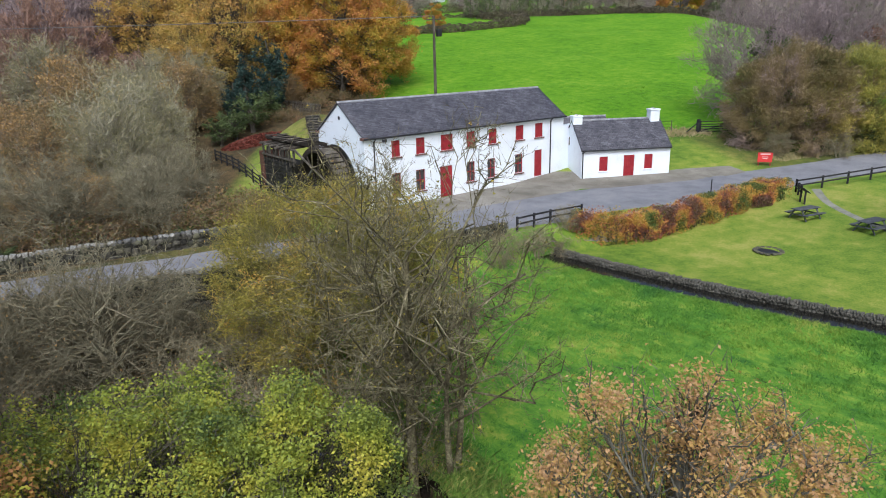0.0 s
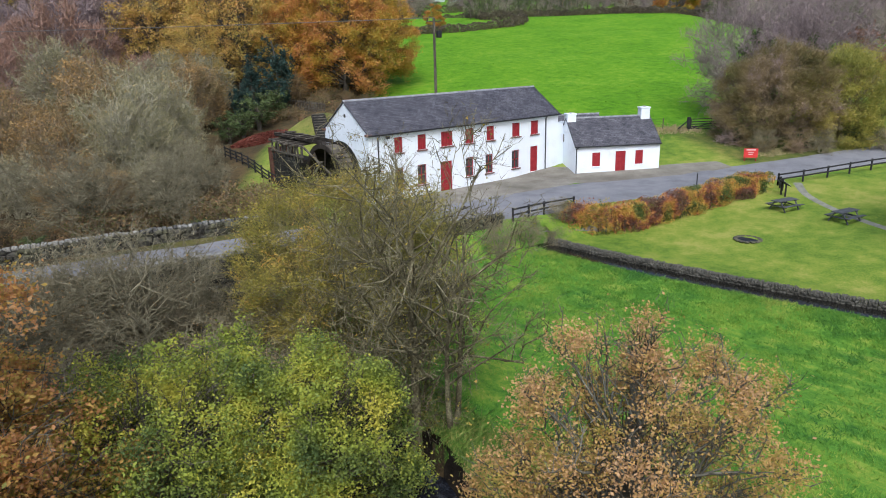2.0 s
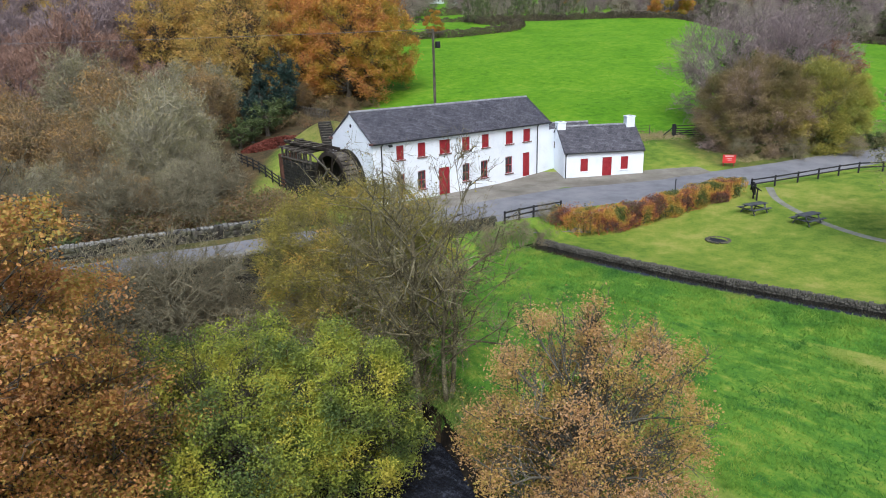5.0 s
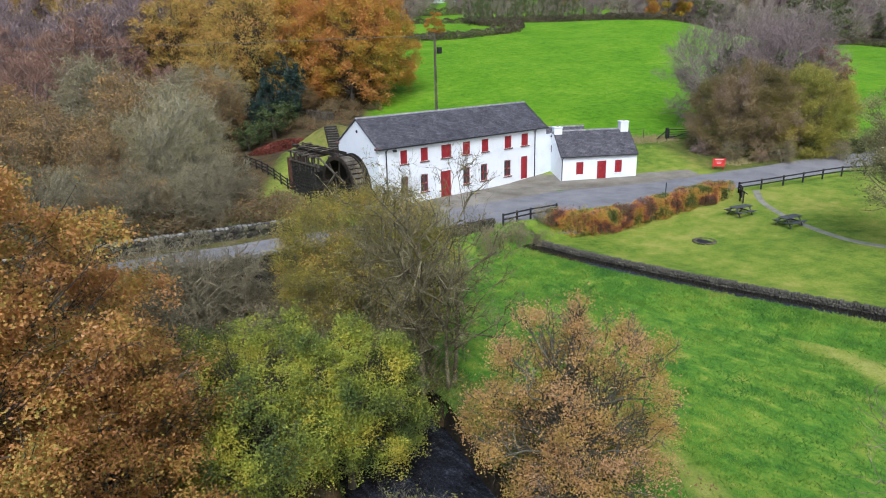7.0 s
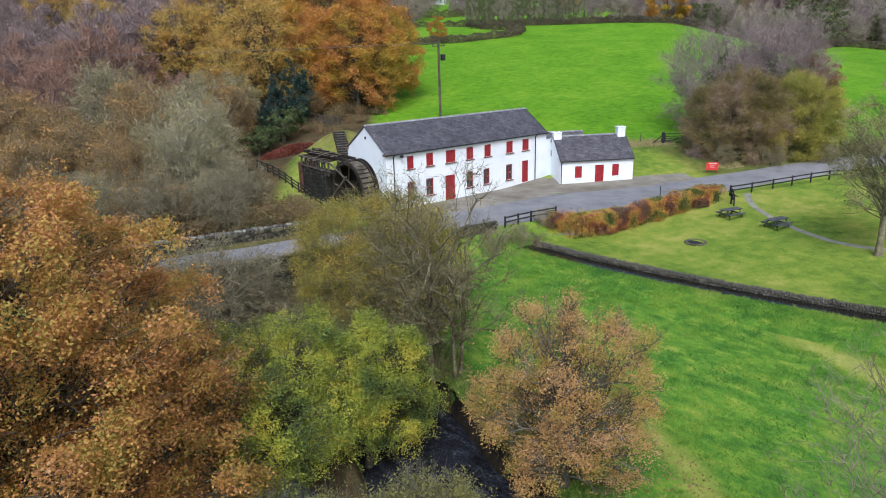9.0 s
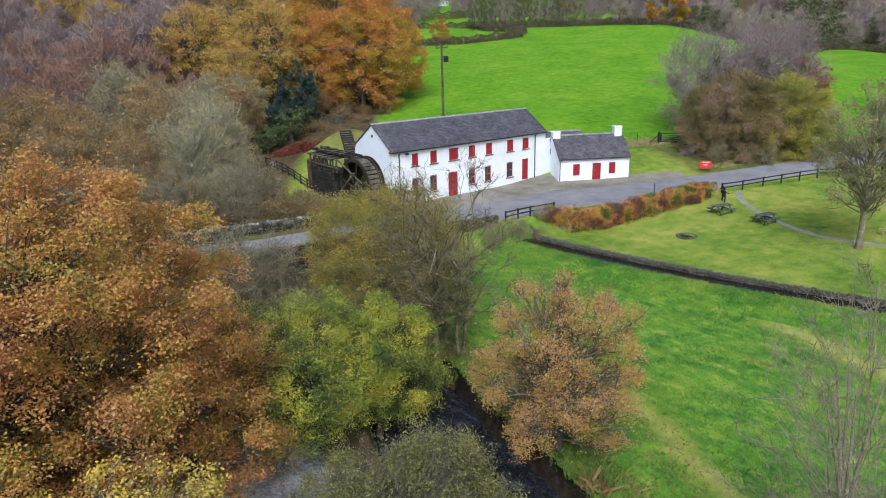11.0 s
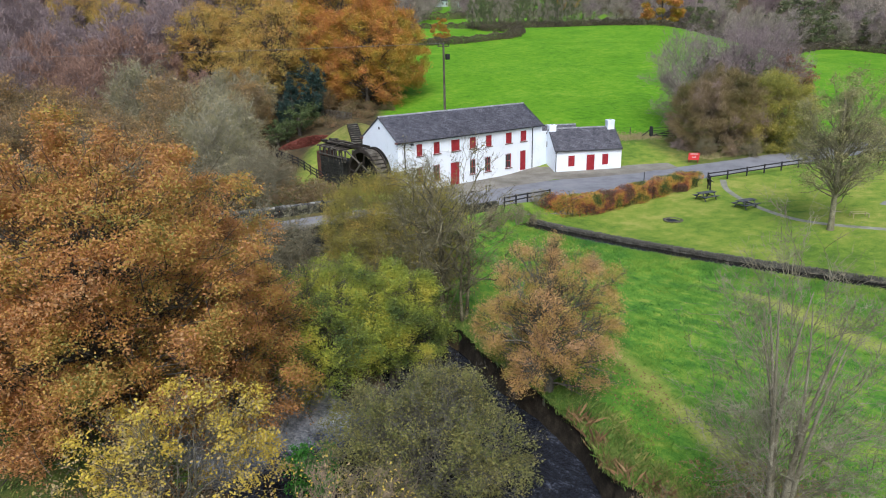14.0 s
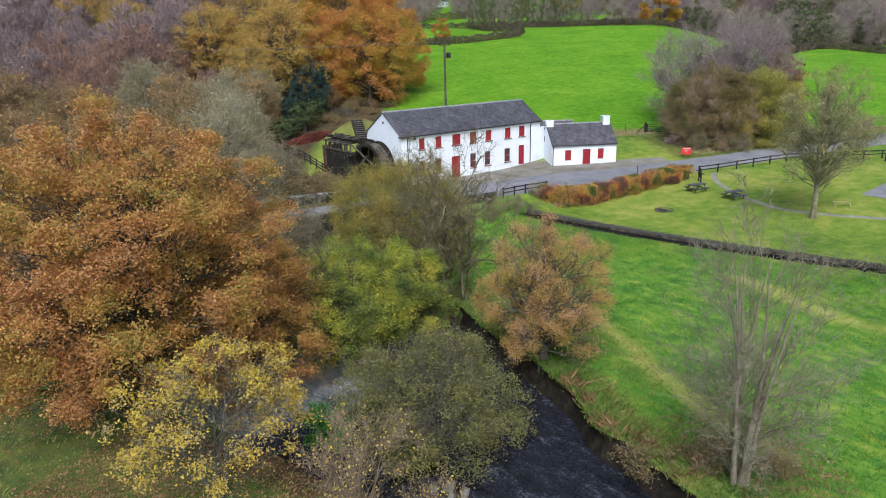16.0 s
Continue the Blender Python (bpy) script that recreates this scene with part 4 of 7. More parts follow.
def build_tree(seed, H, R, base=0.25, stems=1, trunk=0.25, limbs=14, branches=8, twigs=9, twig_len=0.7, leaves=5, leaf=0.17, spread=0.3, upward=0.35, trunk_top=0.6, twig_r=0.012, fine=0, limb_k=0.42, inner=0.5, low=False, clump=0.0, clump_leaves=0, wiggle=0.0, slim=1.0, bow=0.05, light_wood=False, stem_out=0.42, spray=0.0, per=12, squash=0.72, flat=0.0, strokes=0, stroke_len=0.9, stroke_w=0.02, kite=False):
    """Meshes of the wood and of the leaves of one tree with its foot at the origin."""
    rnd = np.random.default_rng(seed)
    V, F, n = [], [], 0

    def put(P, Rr, sides):
        nonlocal n
        v, f = tubes(P, Rr, sides)
        V.append(v)
        f = np.array(f) + n
        F.append(np.concatenate([f[:, [0, 1, 2]], f[:, [0, 2, 3]]]))
        n += len(v)

    st = []
    for k in range(stems):
        a = 2 * math.pi * (k + rnd.random() * 0.5) / stems
        off = 0 if stems == 1 else 0.25
        top = np.array([math.cos(a) * R * (0.08 if stems == 1 else stem_out), math.sin(a) * R * (0.08 if stems == 1 else stem_out), H * trunk_top * rnd.uniform(0.85, 1.05)])
        foot = np.array([math.cos(a) * off, math.sin(a) * off, -0.3])
        mid = (foot + top) / 2 + rnd.normal(0, bow * H, 3) * (1, 1, 0) - (0.25 * (top - foot) * (1, 1, 0) if stems > 1 else 0)
        st.append(bezier(foot[None], mid[None], top[None], 9)[0])
    st = np.array(st)
    rr = trunk / math.sqrt(stems) * np.linspace(1.0, 0.45 if stems == 1 else 0.14, 9)
    rr[0] *= 1.35
    put(st, np.repeat(rr[None], stems, 0), 5 if low else 8)
    tgt = dome(rnd, limbs, H, R, base, clump, inner) if clump else envelope(rnd, limbs, H, R, base, inner)
    owner = rnd.integers(0, stems, limbs)
    h = np.clip(tgt[:, 2] / H * rnd.uniform(0.45, 0.85, limbs) / trunk_top, 0.18 if stems == 1 else 0.05, 1.0)
    i = np.clip((h * 8).astype(int), 0, 7)
    start = st[owner, i] + (st[owner, i + 1] - st[owner, i]) * (h * 8 - i)[:, None]
    ctrl = (start + tgt) / 2 + np.array([0, 0, 1]) * (np.linalg.norm(tgt - start, axis=1) * rnd.uniform(-0.05, upward * 0.6, limbs))[:, None] + rnd.normal(0, 0.05 * R, (limbs, 3))
    LB = bezier(start, ctrl, tgt, 8)
    if wiggle:
        LB = LB + curl(rnd, LB, wiggle)
    r0 = trunk / math.sqrt(stems) * (1 - 0.6 * h) * limb_k
    taper = r0[:, None] * np.linspace(1, 0.22, 8)[None]
    if low or light_wood:
        put(LB[:, [0, 2, 4, 7]], taper[:, [0, 2, 4, 7]], 3)
    else:
        put(LB, taper, 5)
    p, d, t = pick(rnd, LB, branches, 0.25, 1.0)
    out = p - np.array([0, 0, H * 0.4])
    out /= np.linalg.norm(out, axis=1, keepdims=True) + 1e-9
    w = d * 0.5 + out * 0.45 + rnd.normal(0, 0.6, p.shape) + np.array([0, 0, upward])
    w /= np.linalg.norm(w, axis=1, keepdims=True)
    ln = R * rnd.uniform(0.16, 0.42, len(p)) * (1.15 - 0.5 * t)
    e = p + w * ln[:, None]
    BR = bezier(p, (p + e) / 2 + rnd.normal(0, 0.16, p.shape) * ln[:, None] + np.array([0, 0, 0.08]) * ln[:, None], e, 5)
    if wiggle:
        BR = BR + curl(rnd, BR, wiggle)
    rb = (np.repeat(r0, branches) * (0.42 - 0.25 * t))[:, None] * np.linspace(1, 0.35, 5)[None] + twig_r * 0.6
    put(BR[:, ::2], rb[:, ::2], 3)
    p, d, t = pick(rnd, BR, twigs, 0.2, 1.0)
    w = d * 0.6 + rnd.normal(0, 0.6, p.shape) + np.array([0, 0, upward * 0.6])
    w /= np.linalg.norm(w, axis=1, keepdims=True)
    e = p + w * (twig_len * rnd.uniform(0.5, 1.3, len(p)))[:, None]
    TW = np.stack([p, (p + e) / 2 + rnd.normal(0, 0.13, p.shape) * twig_len, e], 1)
    wd = np.cross(TW[:, 2] - TW[:, 0], rnd.normal(size=p.shape))
    wd *= twig_r * 1.2 / (np.linalg.norm(wd, axis=1, keepdims=True) + 1e-9)
    if not low:
        V.append(np.stack([TW[:, 0] - wd, TW[:, 0] + wd, TW[:, 1] + wd * 0.3, TW[:, 1] + wd * 0.7, TW[:, 1] - wd * 0.7, TW[:, 2]], 1).reshape(-1, 3))
        F.append(np.arange(6 * len(p)).reshape(-1, 3) + n)
        n += 6 * len(p)
    if fine:
        p2, d2, _ = pick(rnd, TW, fine, 0.1, 1.0)
        w = d2 * 0.6 + rnd.normal(0, 0.6, p2.shape) + np.array([0, 0, upward * 0.6])
        w /= np.linalg.norm(w, axis=1, keepdims=True)
        e2 = p2 + w * (twig_len * 0.6 * rnd.uniform(0.5, 1.3, len(p2)))[:, None]
        wd = np.cross(e2 - p2, rnd.normal(size=p2.shape))
        wd *= twig_r * 0.55 / (np.linalg.norm(wd, axis=1, keepdims=True) + 1e-9)
        V.append(np.stack([p2 - wd * 1.2, p2 + wd * 1.2, e2], 1).reshape(-1, 3))
        F.append(np.arange(3 * len(p2)).reshape(-1, 3) + n)
        n += 3 * len(p2)
    cut = 3 if leaves == 0 else len(V)
    wood = raw_mesh("trunk", np.concatenate(V[:cut]), np.concatenate(F[:cut]))
    wood.shade_smooth()
    crown = None
    if leaves == 0:
        k0 = sum(len(v) for v in V[:3])
        crown = raw_mesh("crown", np.concatenate(V[3:]), np.concatenate(F[3:]) - k0)
    if leaves > 0 or clump_leaves:
        m = int(len(TW) * leaves)
        k = rnd.integers(0, len(TW), m)
        c = TW[k, 0] + (TW[k, 2] - TW[k, 0]) * rnd.random((m, 1)) * 1.1 + rnd.normal(0, spread * 0.4, (m, 3))
        if clump_leaves:
            size = clump * R * rnd.uniform(0.65, 1.3, limbs)
            m = clump_leaves * limbs // (per if spray else 1)
            k = rnd.choice(limbs, m, p=size ** 2 / np.sum(size ** 2))
            d = rnd.normal(size=(m, 3))
            d /= np.linalg.norm(d, axis=1, keepdims=True)
            d[:, 2] = np.where((d[:, 2] < -0.1) & (rnd.random(m) < 0.75), -d[:, 2], d[:, 2])
            # each clump is itself lobed, so that the light falls into it
            w = 1 + 0.28 * np.sin(4.1 * d[:, 0] + k) * np.sin(4.7 * d[:, 1] + 2.3 * k) + 0.2 * np.sin(9 * d[:, 2] + 5 * d[:, 0] + k)
            d *= (size[k] * w * (0.45 + 0.6 * rnd.random(m) ** 0.5))[:, None] * np.array([1, 1, squash])
            o = tgt[k] + d
            if spray:
                # leaves sit in sprays at the ends of short shoots
                o = np.repeat(o, per, 0) + rnd.normal(0, spray, (m * per, 3)) * np.array([1, 1, 0.7])
            c = np.concatenate([c, o])
        crown = leaf_mesh(rnd, c, leaf, flat, slim, kite)
    if strokes:
        crown = brush(rnd, tgt, strokes, clump * R, stroke_len, stroke_w, H, crown)
    return wood, crown


def brush(rnd, tgt, strokes, size, length, width, H, crown):
    """Fine upright twigs round the limb ends, joined with the leaves that are left."""
    m = len(tgt) * strokes
    k = rnd.integers(0, len(tgt), m)
    o = tgt[k] + rnd.normal(0, 0.55 * size, (m, 3))
    out = tgt[k] - np.array([0, 0, 0.35 * H])
    out /= np.linalg.norm(out, axis=1, keepdims=True) + 1e-9
    a = out * 0.75 + np.array([0, 0, 0.35]) + rnd.normal(0, 0.6, (m, 3))
    a /= np.linalg.norm(a, axis=1, keepdims=True)
    ln = length * rnd.uniform(0.5, 1.4, m)[:, None]
    b = np.cross(a, rnd.normal(size=(m, 3)))
    b *= width / (np.linalg.norm(b, axis=1, keepdims=True) + 1e-9)
    foot, tip = o - a * ln * 0.4, o + a * ln * 0.6 + rnd.normal(0, 0.08, (m, 3)) * ln
    k = 3 if crown is None else len(crown.polygons[0].vertices)
    V = np.stack([foot - b, foot + b, tip + b * 0.2, tip - b * 0.2][:k], 1).reshape(-1, 3)
    if crown is not None:
        co = np.empty(len(crown.vertices) * 3, np.float32)
        crown.vertices.foreach_get("co", co)
        V = np.concatenate([co.reshape(-1, 3), V])
    return raw_mesh("crown", V, np.arange(len(V)).reshape(-1, k))


def dome(rnd, n, H, R, base, clump, inner):
    """Clump centres spread evenly over a rounded crown, some of them inside it."""
    i = np.arange(n) + 0.5
    a = i * 2.39996 + rnd.normal(0, 0.35, n)
    z = np.clip(1 - 1.75 * i / n + rnd.normal(0, 0.07, n), -0.8, 1)
    d = np.stack([np.cos(a) * np.sqrt(1 - z * z), np.sin(a) * np.sqrt(1 - z * z), z], 1)
    q = (1 - clump) * np.where(rnd.random(n) < inner, rnd.uniform(0.55, 0.85, n), rnd.uniform(0.86, 1.06, n))
    q *= 1 + 0.1 * np.sin(2 * a + rnd.uniform(0, 6)) * np.cos(2 * z)
    c = H * (1 + base) / 2
    return np.stack([d[:, 0] * R * q, d[:, 1] * R * q, c + d[:, 2] * H * (1 - base) / 2 * q], 1)


def curl(rnd, P, k):
    """Sideways bends along branches, none at their roots."""
    m, n = P.shape[:2]
    ln = np.linalg.norm(P[:, -1] - P[:, 0], axis=1)[:, None, None]
    t = np.linspace(0, 1, n)[None, :, None]
    a, b = rnd.normal(size=(m, 1, 3)), rnd.normal(size=(m, 1, 3))
    return k * ln * (a * np.sin(t * 5.5 + rnd.uniform(0, 6, (m, 1, 1))) + 0.6 * b * np.sin(t * 11 + rnd.uniform(0, 6, (m, 1, 1)))) * np.minimum(t * 3, 1) * 0.5


def leaf_mesh(rnd, c, leaf, flat=0.0, slim=1.0, kite=False):
    m = len(c)
    a = rnd.normal(size=(m, 3))
    a[:, 2] *= 0.7
    a /= np.linalg.norm(a, axis=1, keepdims=True)
    b = np.cross(a, rnd.normal(size=(m, 3)) + np.array([0, 0, flat]))
    b /= np.linalg.norm(b, axis=1, keepdims=True) + 1e-9
    s = (leaf * rnd.uniform(0.6, 1.35, m))[:, None]
    if kite:
        # a pointed leaf, folded a little along its midrib
        n = np.cross(a, b) * s * 0.12
        w = b * s * 0.36 * slim
        q = np.stack([c - a * s * 0.6, c - a * s * 0.05 + w + n, c + a * s * 0.62, c + a * s * 0.02 - w + n], 1).reshape(-1, 3)
        return raw_mesh("crown", q, np.arange(4 * m).reshape(-1, 4))
    q = np.stack([c - a * s * 0.55, c + a * s * 0.3 + b * s * 0.45 * slim, c + a * s * 0.55 - b * s * 0.4 * slim], 1).reshape(-1, 3)
    return raw_mesh("crown", q, np.arange(3 * m).reshape(-1, 3))


TREES = {}


def plant(kind, name, x, y, label, category="tree", scale=1.0, turn=0.0, z=None, group="", bark=None, foliage=None, **shape):
    """A tree with trunk and crown; the same kind shares its meshes."""
    if kind not in TREES:
        TREES[kind] = build_tree(**shape)
        TREES[kind][0].materials.append(bark)
        if TREES[kind][1]:
            TREES[kind][1].materials.append(foliage)
    wood, crown = TREES[kind]
    zz = gz(x, y) if z is None else z
    root = thing(name, label, category, pose(x, y, zz - 0.1, 0, 0, turn), group)
    root.scale = (scale,) * 3 if not isinstance(scale, tuple) else scale
    part("trunk", wood, bark, root)
    if crown:
        part("crown", crown, foliage, root)
    return root


def at(s, r):
    """Plan place from the distance s up the valley side and r along it."""
    return 0.613 * s + 0.793 * r, 0.793 * s - 0.613 * r


# near trees along the river
plant("oak_big", "oak_tree", -32.8, -25.0, "large oak in orange-brown autumn leaf on the river bank", bark=M_bark, foliage=L_oak, seed=11, H=14.6, R=7.9, base=0.0, trunk=0.5, limbs=350, branches=4, twigs=4, twig_len=0.7, leaves=4, leaf=0.088, spread=0.25, limb_k=0.17, inner=0.35, upward=0.3, clump=0.09, clump_leaves=900, wiggle=0.09, spray=0.15, per=14, squash=0.95, flat=0.5, kite=True)
plant("oak_small", "oak_tree", -27.5, -25.5, "smaller russet oak leaning over the pool", bark=M_lichen, foliage=L_oak, seed=12, H=10.8, R=5.0, base=0.0, trunk=0.28, limbs=170, branches=5, twigs=5, twig_len=0.8, leaves=2, leaf=0.085, spread=0.25, limb_k=0.26, upward=0.3, clump=0.105, clump_leaves=460, fine=2, wiggle=0.1, spray=0.15, per=12, squash=0.95, flat=0.5, kite=True)
plant("yellow", "maple_tree", -32.3, -34.1, "small bright yellow tree with thinning leaves", bark=M_lichen, foliage=L_yellow, seed=13, H=6.6, R=4.1, base=0.1, stems=3, trunk=0.22, limbs=60, branches=5, twigs=5, twig_len=0.5, leaves=0.5, leaf=0.09, spread=0.15, limb_k=0.22, clump=0.11, clump_leaves=210, wiggle=0.1, spray=0.14, per=14, squash=0.9, flat=0.6, kite=True)
plant("willow", "willow_shrub", -23.4, -36.0, "grey-olive willow bush with thin leaves over water", "shrub", z=-3.5, bark=M_lichen, foliage=L_willow, seed=14, H=5.4, R=4.4, base=-0.1, stems=8, trunk=0.3, limbs=150, branches=7, twigs=7, twig_len=0.6, leaves=2, leaf=0.085, spread=0.2, upward=0.5, fine=3, twig_r=0.007, limb_k=0.24, clump=0.12, clump_leaves=260, slim=0.8, spray=0.13, per=10, squash=1.1, inner=0.3, kite=True)
plant("lime", "alder_tree", -22.0, -25.2, "rounded alder with lime-green leaves", bark=M_bark, foliage=L_lime, seed=15, z=-3.0, H=6.8, R=4.7, base=-0.05, stems=2, trunk=0.25, limbs=150, branches=5, twigs=5, twig_len=0.55, leaves=3, leaf=0.072, spread=0.2, limb_k=0.2, clump=0.13, clump_leaves=640, inner=0.3, spray=0.12, per=12, squash=1.25, flat=0.4, kite=True)
plant("lime2", "alder_tree", -18.8, -27.0, "alder with yellow-green leaves beside the river", bark=M_bark, foliage=L_lime, seed=16, z=-3.2, H=6.9, R=3.05, base=-0.05, stems=2, trunk=0.22, limbs=110, branches=5, twigs=5, twig_len=0.5, leaves=3, leaf=0.072, spread=0.2, limb_k=0.2, clump=0.15, clump_leaves=580, inner=0.3, spray=0.12, per=12, squash=1.3, flat=0.4, kite=True)
plant("russet", "oak_tree", -14.9, -34.9, "young russet-leaved oak on the meadow bank", z=-2.4, bark=M_lichen, foliage=L_russet, seed=58, H=8.3, R=3.7, base=-0.05, stems=1, trunk=0.26, limbs=110, branches=7, twigs=6, twig_len=0.6, leaves=3.0, leaf=0.06, spread=0.16, upward=0.6, limb_k=0.3, inner=0.5, clump=0.12, clump_leaves=560, wiggle=0.06, spray=0.12, per=9, squash=1.25, flat=-0.3, kite=True, trunk_top=0.85)
plant("ash_a", "ash_tree", -13.7, -24.7, "bare grey ash with lichened twigs", z=-3.2, bark=M_ash, foliage=L_olive, seed=71, H=12.4, R=5.4, base=0.36, stems=1, trunk=0.2, limbs=28, branches=7, twigs=7, twig_len=0.65, leaves=0.2, leaf=0.09, upward=0.3, twig_r=0.012, fine=3, limb_k=0.5, wiggle=0.26, trunk_top=0.7, bow=0.05)
plant("ash_c", "ash_tree", -14.4, -21.0, "low bare tree with tangled lichened branches", z=-2.9, bark=M_ash, foliage=L_olive, seed=72, H=7.4, R=4.0, base=0.1, stems=5, trunk=0.22, limbs=24, branches=7, twigs=6, twig_len=0.6, leaves=0.3, leaf=0.09, upward=0.2, twig_r=0.011, fine=3, limb_k=0.34, wiggle=0.28)
plant("ash_b", "ash_tree", -12.6, -25.4, "slender bare ash with pale twigs", z=-2.8, bark=M_ash, foliage=L_olive, seed=19, H=10.6, R=4.2, base=0.3, stems=2, trunk=0.19, limbs=22, branches=6, twigs=6, twig_len=0.6, leaves=0.2, leaf=0.09, upward=0.25, twig_r=0.011, fine=3, limb_k=0.5, wiggle=0.24, trunk_top=0.7, stem_out=0.3, bow=0.06)
plant("ivy", "ivy_tree", -13.0, -23.8, "short leafless tree with ivy-green stems by the river", z=-2.5, bark=M_ash, foliage=L_olive, seed=24, H=5.2, R=3.0, base=0.05, stems=4, trunk=0.16, limbs=22, branches=8, twigs=7, twig_len=0.6, leaves=0.8, leaf=0.1, upward=0.4, twig_r=0.01, fine=2, limb_k=0.3, wiggle=0.12)
plant("shrub_mid", "willow_tree", -11.3, -16.4, "broad olive-yellow willow in front of the mill", z=-2.3, bark=M_twig_olive, foliage=L_olive, seed=20, H=8.6, R=6.0, base=-0.08, stems=7, trunk=0.35, limbs=200, branches=6, twigs=6, twig_len=0.75, leaves=1.5, leaf=0.095, spread=0.2, upward=0.4, inner=0.25, fine=2, twig_r=0.011, limb_k=0.24, clump=0.1, clump_leaves=170, wiggle=0.08, slim=0.8, spray=0.16, per=8, squash=1.15, kite=True, strokes=70, stroke_len=0.8, stroke_w=0.008)
plant("bare_upright", "bare_tree", -16.8, -46.9, "leafless upright tree with many thin grey stems", bark=M_silver, foliage=M_silver, seed=21, H=11.4, R=4.2, base=0.05, stems=9, trunk=0.36, limbs=110, branches=6, twigs=5, twig_len=0.7, leaves=0, upward=0.55, twig_r=0.009, fine=2, limb_k=0.17, trunk_top=0.8, wiggle=0.07, stem_out=0.3, bow=0.03)
thorn = dict(light_wood=True, bark=M_twig_dark, foliage=L_brown, seed=22, H=5.0, R=3.2, base=0.0, stems=7, trunk=0.22, limbs=50, branches=8, twigs=6, twig_len=0.6, leaves=0.35, leaf=0.09, upward=0.1, twig_r=0.011, fine=2, limb_k=0.25, wiggle=0.2)
for x, y, sc, a in [(-26.5, -12.8, 1.25, 70), (-31, -12.0, 1.3, 220), (-36, -12.4, 1.0, 300), (-24.2, -16.4, 0.75, 30), (-15.6, -10.2, 0.6, 80), (-15.4, -14.6, 1.05, 190), (-18.3, -15.6, 1.0, 110), (-13.6, -12.8, 0.9, 20), (-20.0, -10.4, 0.8, 160), (-41, -13, 1.1, 120), (-34.5, -18, 0.95, 200), (-23, -11.6, 1.15, 99), (-33, -14.8, 1.05, 280), (-46, -12, 1.2, 15), (-9.3, -11.2, 0.6, 250), (-5.0, -11.6, 0.5, 90), (1.8, -12.2, 0.5, 20), (4.6, -12.4, 0.42, 200), (6.2, -13.0, 0.4, 60), (7.6, -12.2, 0.34, 150), (-21.8, -9.6, 0.95, 10), (-18.2, -9.9, 0.85, 140), (-25.4, -10.0, 0.9, 260), (-29.0, -10.2, 1.0, 50), (-18.0, -18.6, 0.95, 330)]:
    plant("thorn", "thorn_bush", x, y, "leafless grey thorn bush below the road wall", "shrub", sc, a, group="bushes below the road wall", **thorn)
plant("hawthorn", "hawthorn_tree", -20.2, -12.8, "small bare tree with curling pale twigs below the bridge", z=-2.6, bark=M_pale, foliage=L_brown, seed=45, H=7.2, R=4.2, base=0.15, trunk=0.2, limbs=54, branches=8, twigs=6, twig_len=0.6, leaves=0.1, leaf=0.09, upward=0.2, twig_r=0.015, fine=3, limb_k=0.42, wiggle=0.24, trunk_top=0.62)
plant("hawthorn", "hawthorn_tree", -25.2, -13.8, "small bare tree with curling pale twigs below the bridge", scale=0.85, turn=130, z=-2.4, bark=M_pale, foliage=L_brown)
for x, y, sc, a in [(-22.8, -11.6, 0.8, 40), (-28.2, -12.2, 0.9, 250), (-17.6, -11.2, 0.7, 170)]:
    plant("hawthorn", "hawthorn_tree", x, y, "small bare tree with curling pale twigs below the bridge", "tree", sc, a, z=-2.5, group="thorns below the bridge", bark=M_pale, foliage=L_brown)
for x, y, sc, a in [(-13.6, 3.6, 0.75, 40), (-19.4, 5.0, 0.9, 200), (-26, 6.0, 0.95, 310), (-33, 7.0, 1.0, 80), (-10.6, 7.4, 0.8, 150), (-39, 6.5, 0.9, 260)]:
    plant("hawthorn", "hawthorn_tree", x, y, "small bare tree with curling pale twigs behind the lane wall", "tree", sc, a, group="thorns behind the lane wall", bark=M_pale, foliage=L_brown)
plant("lawn_tree", "lime_tree", 20.3, -33.0, "thinly leaved olive tree standing on the lawn", bark=M_pale, foliage=L_lawn_tree, seed=23, H=13.0, R=4.5, base=0.16, trunk=0.25, limbs=80, branches=7, twigs=6, twig_len=0.7, leaves=1.2, leaf=0.1, spread=0.2, upward=0.45, fine=2, twig_r=0.011, limb_k=0.3, clump=0.13, clump_leaves=190, wiggle=0.06, bow=0.004, spray=0.16, per=8, squash=1.1, trunk_top=0.85, inner=0.4)
# twiggy scrub at the near river edge
scrub = dict(light_wood=True, bark=M_twig_brown, foliage=L_yellow, seed=25, H=4.2, R=2.6, base=0.0, stems=9, trunk=0.16, limbs=40, branches=8, twigs=7, twig_len=0.5, leaves=0.35, leaf=0.1, upward=0.7, twig_r=0.008, fine=2, limb_k=0.3)
for x, y, sc, a in [(-28.6, -38.6, 0.95, 0), (-26.6, -41.2, 0.8, 100)]:
    plant("scrub", "twiggy_shrub", x, y, "bare brown shrub with a few yellow leaves", "shrub", sc, a, group="scrub at the river edge", **scrub)
bramble = dict(light_wood=True, bark=M_twig_brown, foliage=L_bramble, seed=26, H=1.3, R=1.5, base=-0.1, stems=8, trunk=0.06, limbs=30, branches=6, twigs=6, twig_len=0.35, leaves=1.6, leaf=0.1, upward=0.3, twig_r=0.007, limb_k=0.3)
